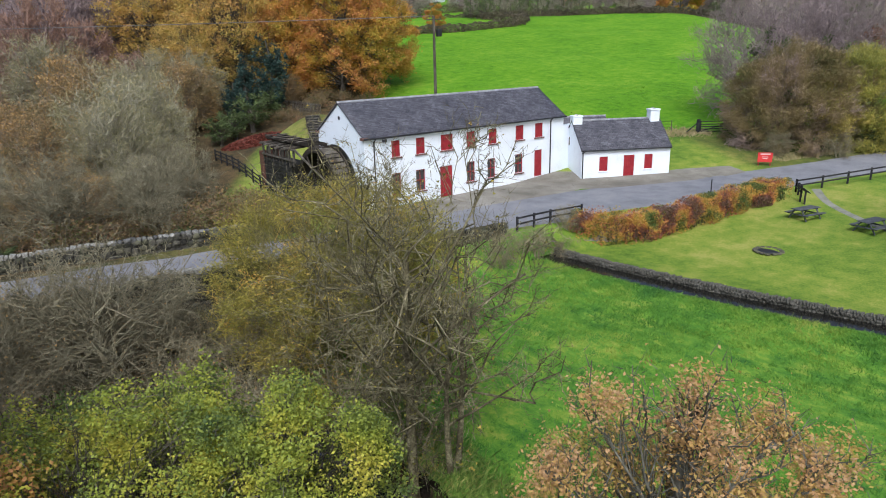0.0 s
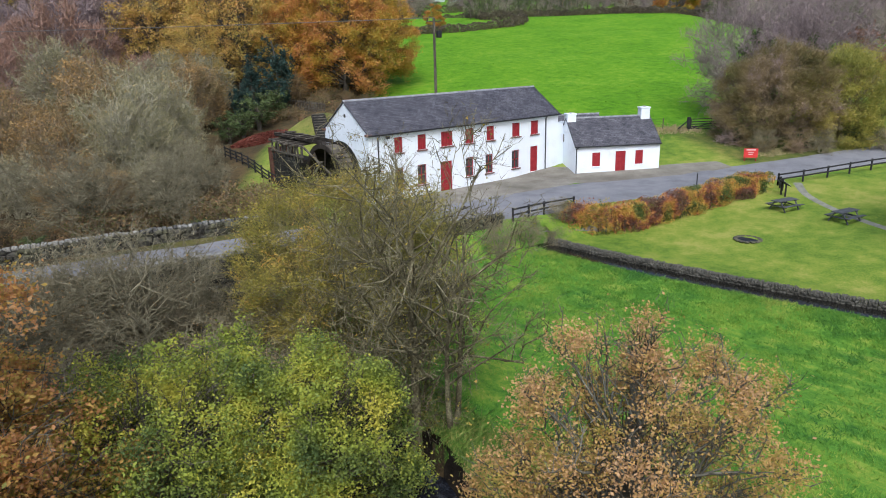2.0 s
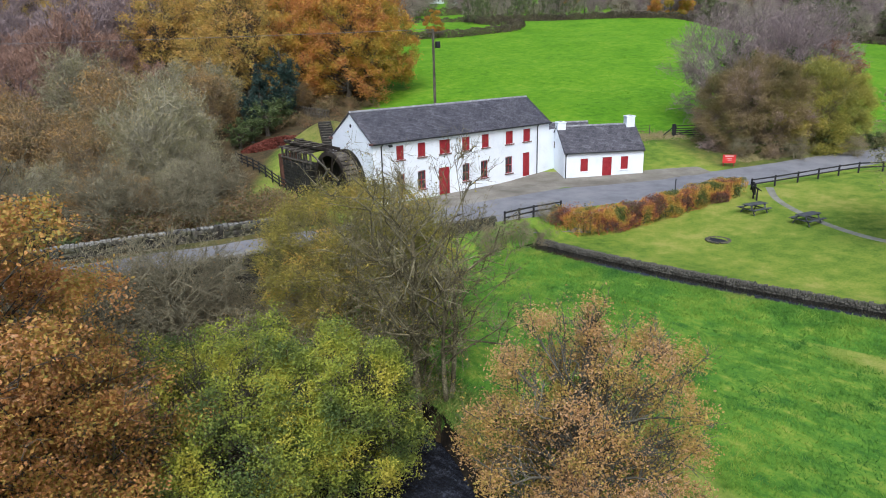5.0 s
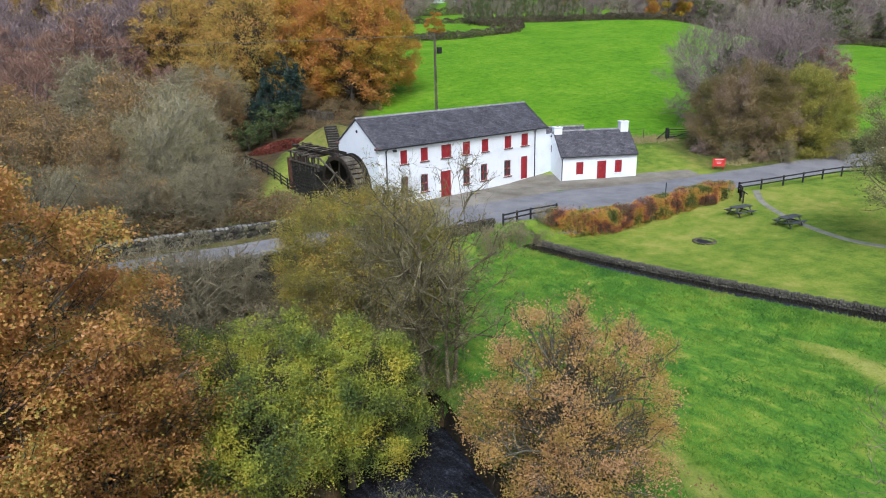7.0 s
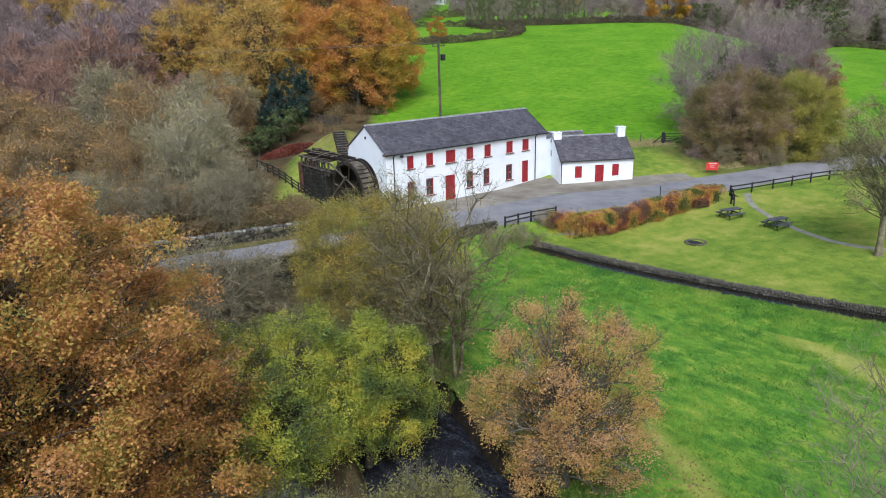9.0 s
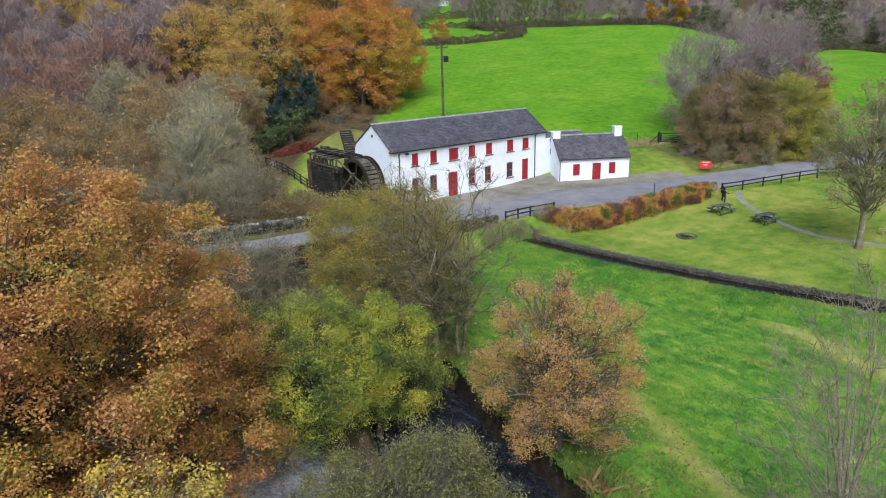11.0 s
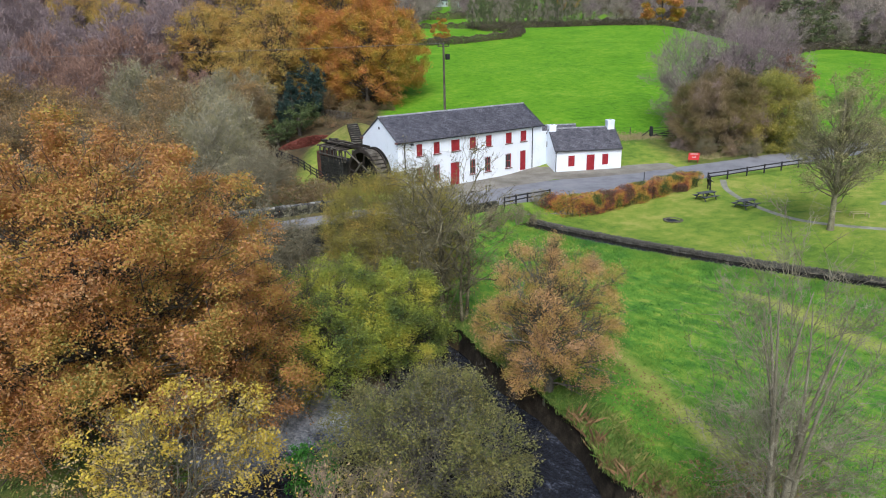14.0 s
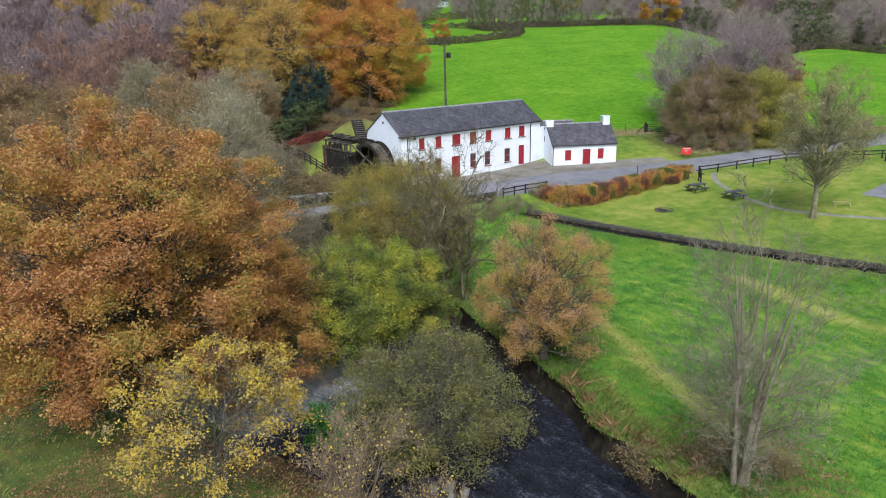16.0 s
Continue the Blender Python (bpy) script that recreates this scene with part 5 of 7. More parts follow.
for x, y, sc, a in [(-17.9, -43.9, 1.0, 0), (-16.6, -45.6, 0.9, 80), (-18.8, -46.4, 0.9, 160), (-19.6, -48.6, 1.0, 240), (-15.0, -47.6, 0.6, 20)]:
    plant("bramble", "bramble_bush", x, y, "low red-brown bramble patch on the bank", "shrub", sc, a, group="brambles on the bank", **bramble)
rb = random.Random(17)
for i in range(16):
    x = -44 + i * 2.4 + rb.uniform(-0.8, 0.8)
    y = float(np.interp(x, [-48, -22, -10.5, -5], [4.2, 1.6, -0.75, -1.8])) + rb.uniform(1.3, 4.5)
    plant("bramble", "bramble_bush", x, y, "brown bramble tangle behind the lane wall", "shrub", rb.uniform(1.0, 1.7), rb.uniform(0, 360), group="brambles behind the lane wall", **bramble)
for x, y, sc, a in [(10.5, 34.5, 1.2, 0), (16.2, 38.0, 1.3, 70), (18.4, 41.0, 1.5, 130), (11.8, 45.0, 1.6, 200), (9.2, 40.6, 1.5, 260), (20.4, 38.4, 1.1, 310), (22.6, 36.4, 0.9, 20), (15.4, 42.8, 1.5, 90), (13.0, 32.0, 0.8, 150), (17.6, 35.0, 0.9, 220), (7.8, 36.0, 1.4, 300), (20.5, 43.0, 1.4, 44)]:
    plant("bramble", "bramble_bush", x, y, "brown bramble bush on the bank behind the mound", "shrub", sc, a, group="brambles behind the mound", **bramble)
for x, y, sc, a in [(-7.5, 3.0, 1.5, 5), (-5.9, 1.6, 1.2, 60), (-9.6, 4.6, 1.7, 130), (-8.4, 1.4, 1.3, 210), (-6.6, 5.4, 1.4, 300), (-10.8, 2.4, 1.5, 80)]:
    plant("bramble", "bramble_bush", x, y, "brown bramble bush beside the paddock fence", "shrub", sc, a, group="brambles behind the lane wall", **bramble)
plant("fern", "holly_bush", -27.0, -33.0, "small bright green bush at the pool edge", "shrub", 0.9, 0, z=-3.0, bark=M_bark, foliage=leafy("bright_green_leaves", [(0.1, (0.03, 0.12, 0.02)), (0.5, (0.07, 0.25, 0.03)), (0.9, (0.14, 0.36, 0.06))], 0.8), seed=27, H=2.0, R=1.3, base=-0.1, stems=5, trunk=0.08, limbs=24, branches=6, twigs=6, twig_len=0.3, leaves=5, leaf=0.12)

# woods behind the lane
rw = random.Random(5)
grey = dict(light_wood=True, bark=M_twig_grey, foliage=L_wood, seed=31, H=10.0, R=5.2, base=-0.05, stems=5, trunk=0.5, limbs=80, branches=6, twigs=5, twig_len=1.0, leaves=0.6, leaf=0.16, upward=0.5, twig_r=0.03, limb_k=0.46, wiggle=0.16, clump=0.15, clump_leaves=14, squash=1.2, strokes=48, stroke_len=0.9, stroke_w=0.018)
brown = dict(light_wood=True, bark=M_twig_brown, foliage=L_brown, seed=32, H=9.5, R=5.0, base=-0.05, stems=5, trunk=0.46, limbs=74, branches=6, twigs=5, twig_len=1.0, leaves=1.2, leaf=0.17, upward=0.4, twig_r=0.022, limb_k=0.46, wiggle=0.18, clump=0.15, clump_leaves=84, squash=1.1, spray=0.3, per=7, strokes=45, stroke_len=1.0, stroke_w=0.015)
for s, r, k, sc in [(5, -20, "g", 0.85), (9, -22, "g", 1.0), (3, -25, "b", 0.8), (13, -21, "g", 0.95), (15, -27, "b", 1.05), (7, -31, "b", 0.95), (2, -33, "b", 0.85), (19, -25, "g", 1.0), (23, -31, "b", 1.1), (13, -37, "b", 1.0), (5, -41, "b", 1.0),
                    (29, -23, "b", 0.9), (29, -38, "g", 1.1), (19, -45, "b", 1.05), (-2, -42, "b", 1.0), (0, -50, "b", 1.0), (10, -53, "b", 1.1), (33, -27, "g", 0.9), (24, -56, "b", 1.1), (-4, -30, "b", 0.5), (-3, -22, "b", 0.42), (-8, -38, "b", 0.6), (1, -16.5, "g", 0.45), (-1, -19, "b", 0.4), (-1.5, -26, "g", 0.5), (-5, -34, "b", 0.55), (-9, -43, "b", 0.65), (-12, -48, "b", 0.7), (3, -13.5, "b", 0.3), (9, -17.5, "g", 0.5), (34, -24, "g", 0.9)]:
    x, y = at(s, r)
    if k == "g":
        plant("grey_wood", "bare_tree", x, y, "leafless grey-green tree in the wood behind the lane", "tree", sc, rw.uniform(0, 360), group="wood behind the lane", **grey)
    else:
        plant("brown_wood", "bare_tree", x, y, "brown half-bare tree in the wood behind the lane", "tree", sc, rw.uniform(0, 360), group="wood behind the lane", **brown)
beech = dict(light_wood=True, bark=M_bark, foliage=L_beech, seed=33, H=19.0, R=8.0, base=-0.2, trunk=0.5, limbs=190, branches=4, twigs=4, twig_len=1.1, leaves=1.5, leaf=0.22, spread=0.5, limb_k=0.2, clump=0.115, clump_leaves=280, inner=0.3, upward=0.6, spray=0.32, per=12, squash=1.25)
golden = dict(light_wood=True, bark=M_bark, foliage=leafy("golden_brown_leaves", [(0.1, (0.28, 0.26, 0.08)), (0.35, (0.50, 0.38, 0.09)), (0.6, (0.62, 0.40, 0.11)), (0.9, (0.64, 0.34, 0.13))], 0.2, 0.42), seed=37, H=17.0, R=7.4, base=0.0, trunk=0.45, limbs=150, branches=5, twigs=4, twig_len=1.2, leaves=1.2, leaf=0.21, spread=0.5, limb_k=0.24, twig_r=0.02, clump=0.115, clump_leaves=150, wiggle=0.06, inner=0.35, upward=0.6, spray=0.34, per=10, squash=1.3)
for s, r, sc in [(46, -8, 0.95), (54, -4.8, 0.9), (57, -13, 1.2), (47, -14.5, 0.8)]:
    plant("beech", "beech_tree", *at(s, r), "tall beech in gold and orange autumn leaf", "tree", sc, rw.uniform(0, 360), group="beeches behind the mill", **beech)
for s, r, sc in [(44, -22, 1.0), (54, -28, 1.1), (50, -35, 0.9), (64, -20, 1.15), (38, -25, 0.7)]:
    plant("golden", "oak_tree", *at(s, r), "tall golden-brown oak in thinning autumn leaf", "tree", sc, rw.uniform(0, 360), group="oaks behind the mill", **golden)
evergreen = dict(bark=M_bark, foliage=L_blue, seed=34, H=10, R=2.6, base=0.0, trunk=0.2, limbs=50, branches=7, twigs=7, twig_len=0.5, leaves=5, leaf=0.22, upward=0.0, trunk_top=0.95, limb_k=0.2)
plant("conifer", "conifer_tree", *at(36, -15.5), "dark blue-green conifer below the beeches", "tree", 0.95, **evergreen)
plant("conifer", "conifer_tree", 7.6, 39.0, "dark blue-green conifer below the beeches", "tree", 0.75, 90, **evergreen)
plant("conifer", "conifer_tree", 4.6, 35.6, "dark blue-green conifer below the beeches", "tree", 0.55, 200, **evergreen)
purple = dict(bark=M_twig_purple, foliage=L_purple, seed=35, H=14.0, R=6.0, base=-0.05, trunk=0.3, limbs=44, branches=4, twigs=4, twig_len=1.4, leaves=0.3, leaf=0.3, upward=0.6, limb_k=0.3, spread=0.5, low=True, slim=0.3, clump=0.15, clump_leaves=6, inner=0.3, squash=1.2, strokes=110, stroke_len=0.8, stroke_w=0.06)
red_brown = dict(purple, foliage=leafy("red_brown_twig_ends", [(0.1, (0.19, 0.12, 0.095)), (0.5, (0.35, 0.215, 0.16)), (0.9, (0.44, 0.285, 0.20))], 0.15, 0.3), seed=50, strokes=100)
for i in range(64):
    s, r = (rw.uniform(58, 165), rw.uniform(-125, -36)) if i > 14 else (rw.uniform(36, 58), rw.uniform(-70, -36))
    if rw.random() < 0.76:
        plant("purple", "woodland_tree", *at(s, r), "distant leafless purple-brown woodland tree", "tree", rw.uniform(0.75, 1.15), rw.uniform(0, 360), group="far wood", **purple)
    else:
        plant("red_brown", "woodland_tree", *at(s, r), "distant red-brown woodland tree", "tree", rw.uniform(0.7, 1.05), rw.uniform(0, 360), group="far wood", **red_brown)
for s, r, sc in [(30, -46, 0.75), (42, -40, 0.8), (60, -34, 0.9), (36, -32, 0.6)]:
    plant("red_brown", "woodland_tree", *at(s, r), "red-brown leafless tree rising above the wood", "tree", sc, rw.uniform(0, 360), group="far wood", **red_brown)
for s, r in [(70, -40), (78, -70), (100, -50), (66, -56)]:
    plant("golden", "oak_tree", *at(s, r), "rust-coloured oak among bare woodland", "tree", rw.uniform(0.7, 0.9), rw.uniform(0, 360), group="far wood", **golden)
plant("conifer", "conifer_tree", *at(120, -72), "dark conifer rising above the far wood", "tree", 1.6, 40, group="far wood", **evergreen)

# trees beside the field gate
L_gate = leafy("gate_thicket_leaves", [(0.1, (0.12, 0.11, 0.04)), (0.3, (0.25, 0.19, 0.075)), (0.5, (0.33, 0.24, 0.135)), (0.7, (0.33, 0.24, 0.21)), (0.9, (0.41, 0.31, 0.285))], 0.16, 0.2, gain=2.8, own=0.3)
L_gate_gold = leafy("gate_willow_leaves", [(0.1, (0.156, 0.182, 0.048)), (0.4, (0.351, 0.338, 0.072)), (0.7, (0.494, 0.416, 0.084)), (0.9, (0.546, 0.390, 0.120))], 0.2, 0.3)
gate_tree = dict(light_wood=True, bark=M_twig_purple, foliage=L_purple, seed=36, H=12.0, R=5.8, base=0.0, stems=3, trunk=0.45, limbs=80, branches=7, twigs=5, twig_len=0.9, leaves=0.6, leaf=0.15, upward=0.45, twig_r=0.016, fine=2, limb_k=0.34, inner=0.5, wiggle=0.1, slim=0.5, clump=0.13, clump_leaves=4, strokes=26, stroke_len=0.9, stroke_w=0.02)
thicket = dict(light_wood=True, bark=M_twig_brown, foliage=L_gate, seed=40, H=10.8, R=6.6, base=-0.4, stems=8, trunk=0.4, limbs=230, branches=4, twigs=4, twig_len=0.8, leaves=1, leaf=0.14, upward=0.5, twig_r=0.016, limb_k=0.2, inner=0.2, clump=0.1, clump_leaves=230, slim=0.6, squash=1.0, spray=0.22, per=12, strokes=150, stroke_len=0.7, stroke_w=0.022)
for x, y, sc, a in [(49.0, -1.2, 1.22, 0), (54.5, -8, 1.3, 120), (60, -3, 1.25, 240)]:
    plant("gate_tree", "bare_tree", x, y, "purple-brown leafless tree behind the field gate", "tree", sc, a, group="trees by the gate", **gate_tree)
plant("thicket", "thicket_tree", 43.2, -9.0, "dense purple-brown thicket with a rounded top", "tree", 0.95, 0, group="trees by the gate", **thicket)
plant("gate_willow", "willow_tree", 47.6, -14.0, "dense olive-gold willow beside the lane", "tree", 1.08, 100, group="trees by the gate", bark=M_twig_olive, foliage=L_gate_gold, seed=46, H=9.0, R=5.0, base=-0.25, stems=7, trunk=0.35, limbs=150, branches=5, twigs=4, twig_len=0.9, leaves=1.0, leaf=0.13, upward=0.5, twig_r=0.016, limb_k=0.2, inner=0.25, clump=0.12, clump_leaves=260, slim=0.6, squash=1.1, spray=0.22, per=12, strokes=110, stroke_len=0.7, stroke_w=0.02)
ivy = dict(bark=M_bark, foliage=L_ivy, seed=43, H=9.0, R=2.0, base=0.1, trunk=0.3, limbs=26, branches=6, twigs=5, twig_len=0.5, leaves=5, leaf=0.2, limb_k=0.3)
for x, y, sc in [(50.3, -4.0, 1.5), (54.0, -8.4, 1.4)]:
    plant("ivy_green", "ivy_tree", x, y, "dark green ivy-covered tree behind the gate", "tree", sc, 30, group="trees by the gate", **ivy)
for x, y, sc, a in [(5.4, 33.2, 0.62, 10), (2.6, 31.6, 0.5, 130), (8.6, 36.4, 0.6, 250), (0.4, 30.0, 0.45, 60)]:
    plant("ivy_green", "ivy_tree", x, y, "dark ivy-clad thorn beside the mound", "tree", (sc * 1.7, sc * 1.7, sc), a, group="ivy thorns by the mound", **ivy)
for x, y, sc in [(40.4, -7.4, 0.3), (42.6, -12.8, 0.24), (46.5, -15.6, 0.3), (51.5, -18.4, 0.3), (39.6, -9.8, 0.22)]:
    plant("ivy_green", "ivy_bush", x, y, "low dark green bush at the thicket foot", "shrub", (sc * 2.4, sc * 2.4, sc), 70, group="trees by the gate", **ivy)
for x, y, sc in [(-30.5, 4.6, 0.2), (-22.0, 3.6, 0.16), (-37.5, 5.8, 0.24), (-12.4, 1.8, 0.14)]:
    plant("ivy_green", "ivy_bush", x, y, "low dark green bush behind the lane wall", "shrub", (sc * 2.4, sc * 2.4, sc), 20, group="brambles behind the lane wall", **ivy)
for x, y, sc, a in [(38.3, -10.5, 0.5, 0), (42, -14.5, 0.55, 90), (47, -18.2, 0.5, 180), (53, -20, 0.6, 270), (58, -22, 0.7, 30), (63, -25, 0.75, 100), (69, -27, 0.8, 200), (75, -30, 0.8, 300)]:
    plant("thorn", "thorn_bush", x, y, "grey-brown hedge bush along the lane", "shrub", sc, a, group="bushes along the lane", **thorn)
for s, r, sc in [(42, -14, 0.45), (48, -19, 0.5)]:
    plant("brown_wood", "bare_tree", *at(s, r), "brown scrub below the beeches", "shrub", sc, rw.uniform(0, 360), group="scrub below the beeches", **brown)
plant("oak_red", "cherry_tree", 57.5, -10.5, "dull red-leaved tree behind the gate trees", "tree", 1.0, 50, bark=M_bark, foliage=leafy("dull_red_leaves", [(0.1, (0.16, 0.08, 0.05)), (0.5, (0.32, 0.13, 0.08)), (0.9, (0.42, 0.24, 0.12))], 0.3), seed=47, H=11.0, R=4.2, base=0.05, trunk=0.25, limbs=40, branches=6, twigs=5, twig_len=0.9, leaves=3, leaf=0.2, fine=1, clump=0.18, clump_leaves=100)

# distance: field trees, hedge trees and wooded slopes
far = dict(base=-0.15, trunk=0.2, limbs=24, branches=1, twigs=4, twig_len=1.4, limb_k=0.3, low=True, clump=0.2, inner=0.3)
far_green = dict(far, bark=M_bark, foliage=leafy("far_green_leaves", [(0.1, (0.07, 0.095, 0.045)), (0.5, (0.145, 0.165, 0.08)), (0.9, (0.23, 0.23, 0.11))], 0.1), seed=38, H=13, R=5.5, leaves=1, leaf=0.5, clump_leaves=65)
far_grey = dict(far, bark=M_bark, foliage=leafy("far_grey_twig_ends", [(0.1, (0.21, 0.18, 0.15)), (0.5, (0.36, 0.31, 0.255)), (0.9, (0.47, 0.40, 0.31))], 0.1, 0.3), seed=44, H=12, R=5.5, leaves=0.4, leaf=0.42, clump_leaves=16, slim=0.5, strokes=75, stroke_len=1.7, stroke_w=0.05)
far_purple = dict(far, bark=M_bark, foliage=L_purple, seed=48, H=12, R=5.2, leaves=0.4, leaf=0.42, clump_leaves=10, slim=0.5, strokes=80, stroke_len=1.7, stroke_w=0.05)
far_gold = dict(far, bark=M_bark, foliage=L_beech, seed=39, H=12, R=5.5, leaves=1, leaf=0.42, clump_leaves=420)
far_kinds = {"green": ("distant dull green woodland tree", far_green), "grey": ("distant grey-brown leafless tree", far_grey), "purple": ("distant purple-brown leafless tree", far_purple), "gold": ("distant golden autumn tree", far_gold)}


def far_tree(k, s, r, sc, group, name="woodland_tree"):
    label, d = far_kinds[k]
    plant("far_" + k, name, *at(s, r), label, "tree", sc, rw.uniform(0, 360), group=group, **d)


# slim row along the upper field edge
for i in range(20):
    far_tree("green" if i % 3 else "grey", 166 + rw.uniform(-4, 8), 16 + i * 1.7 + rw.uniform(-0.6, 0.6), (0.45, 0.45, rw.uniform(0.9, 1.35)), "far field trees", "field_tree")
for s, r, k, sc in [(116, 4.5, "gold", 0.55), (149, 73, "gold", 1.25), (136, 14, "green", (0.5, 0.5, 0.9)), (138, 18, "green", (0.4, 0.4, 0.8)), (160, 62, "grey", 0.75), (172, 56, "purple", 0.8), (158, 78, "purple", 0.7), (182, 44, "purple", 0.9)]:
    far_tree(k, s, r, sc, "far field trees", "field_tree")
# wood beyond the crest, then the slopes behind
for i in range(230):
    if i < 70:
        s, r = rw.uniform(148, 172), rw.uniform(80, 200)
        s += max(0.0, r - 110) * 0.1
    elif i < 180:
        s, r = rw.uniform(175, 330), rw.uniform(85, 330)
    else:
        s, r = rw.uniform(220, 330), rw.uniform(-90, 90)
    k = rw.random()
    far_tree("grey" if k < 0.42 else "purple" if k < 0.8 else "green" if k < 0.98 else "gold", s, r, rw.uniform(0.8, 1.25) * (1.25 if i >= 70 else 1.0), "far slopes")


def hedgerow(name, pts, width, height, leaf, density, material, label, category="hedge", seed=3, core=M_bark, ragged=0.15, lift=0.0, front=0.0, taper=lambda x: 1.0, lumps=False):
    """A clipped or wild hedge along a line: twigs inside, leaves over an uneven box."""
    rnd = np.random.default_rng(seed)
    root = thing(name, label, category)
    C, T = [], []
    for (ax, ay), (bx, by) in zip(pts, pts[1:]):
        n = math.hypot(bx - ax, by - ay)
        d = np.array([(bx - ax) / n, (by - ay) / n])
        e = np.array([-d[1], d[0]])
        m = int(n * density)
        t = rnd.random(m) * n
        u = rnd.uniform(-1, 1, m)
        v = rnd.random(m)
        shell = rnd.random(m)
        u = np.where(shell < 0.45, np.sign(u) * (1 - 0.12 * rnd.random(m)), u)
        v = np.where((shell >= 0.45) & (shell < 0.8), 1 - 0.1 * rnd.random(m), v)
        bulge = 1 + ragged * np.sin(t * 1.9 + ax) + ragged * 0.6 * np.sin(t * 4.7) + ragged * 0.9 * np.sin(t * 3.1 + v * 4 + ax) * np.cos(v * 3 + t)
        bulge *= 0.8 + 0.28 * np.sqrt(np.clip(1 - (1.5 * v - 0.6) ** 2, 0, 1))
        x = ax + d[0] * t + e[0] * u * width / 2 * bulge
        y = ay + d[1] * t + e[1] * u * width / 2 * bulge
        fx, fy = (ax + d[0] * t - e[0] * front, ay + d[1] * t - e[1] * front) if front else (x, y)
        z = ground_height(fx, fy) + v * height * (1 + 0.6 * ragged * np.sin(t * 1.3 + 2) + 0.3 * ragged * np.sin(t * 5)) * (1 - 0.12 * u * u) * taper(ax + d[0] * t) + lift
        if lumps:
            m2 = int(n / 0.22)
            t2, side = np.arange(m2) * 0.22 + rnd.normal(0, 0.08, m2), np.array([-0.3, 0.3, 0.0])[np.arange(m2) % 3] + rnd.normal(0, 0.06, m2)
            lvl = np.array([0.4, 0.62, 0.22, 0.66, 0.3])[np.arange(m2) % 5] * taper(ax + d[0] * t2)
            rad = rnd.uniform(0.5, 0.72, m2)
            q = rnd.integers(0, m2, m)
            w = rnd.normal(size=(m, 3))
            w /= np.linalg.norm(w, axis=1, keepdims=True)
            w *= (rad[q] * (0.55 + 0.5 * rnd.random(m) ** 0.5))[:, None]
            cx, cy = ax + d[0] * t2 + e[0] * side * width, ay + d[1] * t2 + e[1] * side * width
            fz = ground_height(ax + d[0] * t2 - e[0] * front, ay + d[1] * t2 - e[1] * front)
            own = rnd.random(m) < 0.72
            z = np.where(own, fz[q] + np.maximum(0.03, lvl[q] * height * 1.06 + w[:, 2]), fz[q] + v * height * 0.9 * taper(ax + d[0] * t2)[q])
            x, y = np.where(own, cx[q] + w[:, 0], x), np.where(own, cy[q] + w[:, 1], y)
        C.append(np.stack([x, y, z], 1))
        k = max(8, int(n * 9))
        t, u = rnd.random(k) * n, rnd.uniform(-0.6, 0.6, k)
        x, y = ax + d[0] * t + e[0] * u * width / 2, ay + d[1] * t + e[1] * u * width / 2
        z = ground_height(x - e[0] * front, y - e[1] * front)
        T.append(np.stack([np.stack([x, y, z - 0.05], 1), np.stack([x, y, z + height * 0.5], 1) + rnd.normal(0, 0.08, (k, 3)), np.stack([x, y, z + height * 0.93], 1) + rnd.normal(0, 0.2, (k, 3)) * (1, 1, 0.2)], 1))
    T = np.concatenate(T)
    v, f = tubes(T, np.repeat(np.array([[0.035, 0.025, 0.01]]), len(T), 0), 4)
    part("inner_wood", raw_mesh("inner_wood", v, f), core, root)["kind"] = "stuff"
    part("foliage", leaf_mesh(rnd, np.concatenate(C), leaf), material, root)
    return root


hedgerow("beech_hedge", [(8.2, -12.2), (10.6, -14.2), (15.6, -15.4), (21.2, -16.1), (26.4, -17.0)], 1.5, 1.75, 0.095, 3200, L_hedge, "clipped beech hedge in orange, red and green autumn leaf", seed=41, ragged=0.11, front=1.0, taper=lambda x: 1.3 - 0.3 * np.clip((x - 8) / 18, 0, 1), lumps=True)
L_far_hedge = leafy("wild_hedge", [(0.1, (0.07, 0.058, 0.042)), (0.5, (0.13, 0.105, 0.075)), (0.9, (0.17, 0.16, 0.08))], 0.2, 0.2)
for name, pts, w, h in [("field_hedge", [at(110, -6), at(113, 10), at(118, 24), at(128, 27), at(134, 18), at(146, 13)], 2.2, 1.6), ("field_hedge", [at(141, 18), at(143, 40), at(138, 66), at(134, 92)], 2.0, 1.6),
                        ("field_hedge", [(118.0, 22.0), (128.0, 26.5), (150.0, 34.5), (165.0, 38.6), (179.5, 38.0), (181.0, 30.2), (174.0, 19.0), (168.0, 4.0)], 2.6, 1.8), ("field_hedge", [at(165, 60), at(175, 100), at(160, 150)], 3, 2.4), ("field_hedge", [at(190, -20), at(195, 30), at(200, 80), at(210, 140)], 3, 2.5), ("field_hedge", [at(255, -30), at(250, 40), at(260, 130)], 3, 3)]:
    hedgerow(name, pts, w, h, 0.3, 210, L_far_hedge, "dark leafless hedge along a distant field", seed=42, core=M_twig_brown, ragged=0.25)


# ---- walls along the lane and the race ----
def along(f, x0, x1, n, z=0.0, dy=0.0):
    return [(x, float(f(x)) + dy, z) for x in np.linspace(x0, x1, n)]


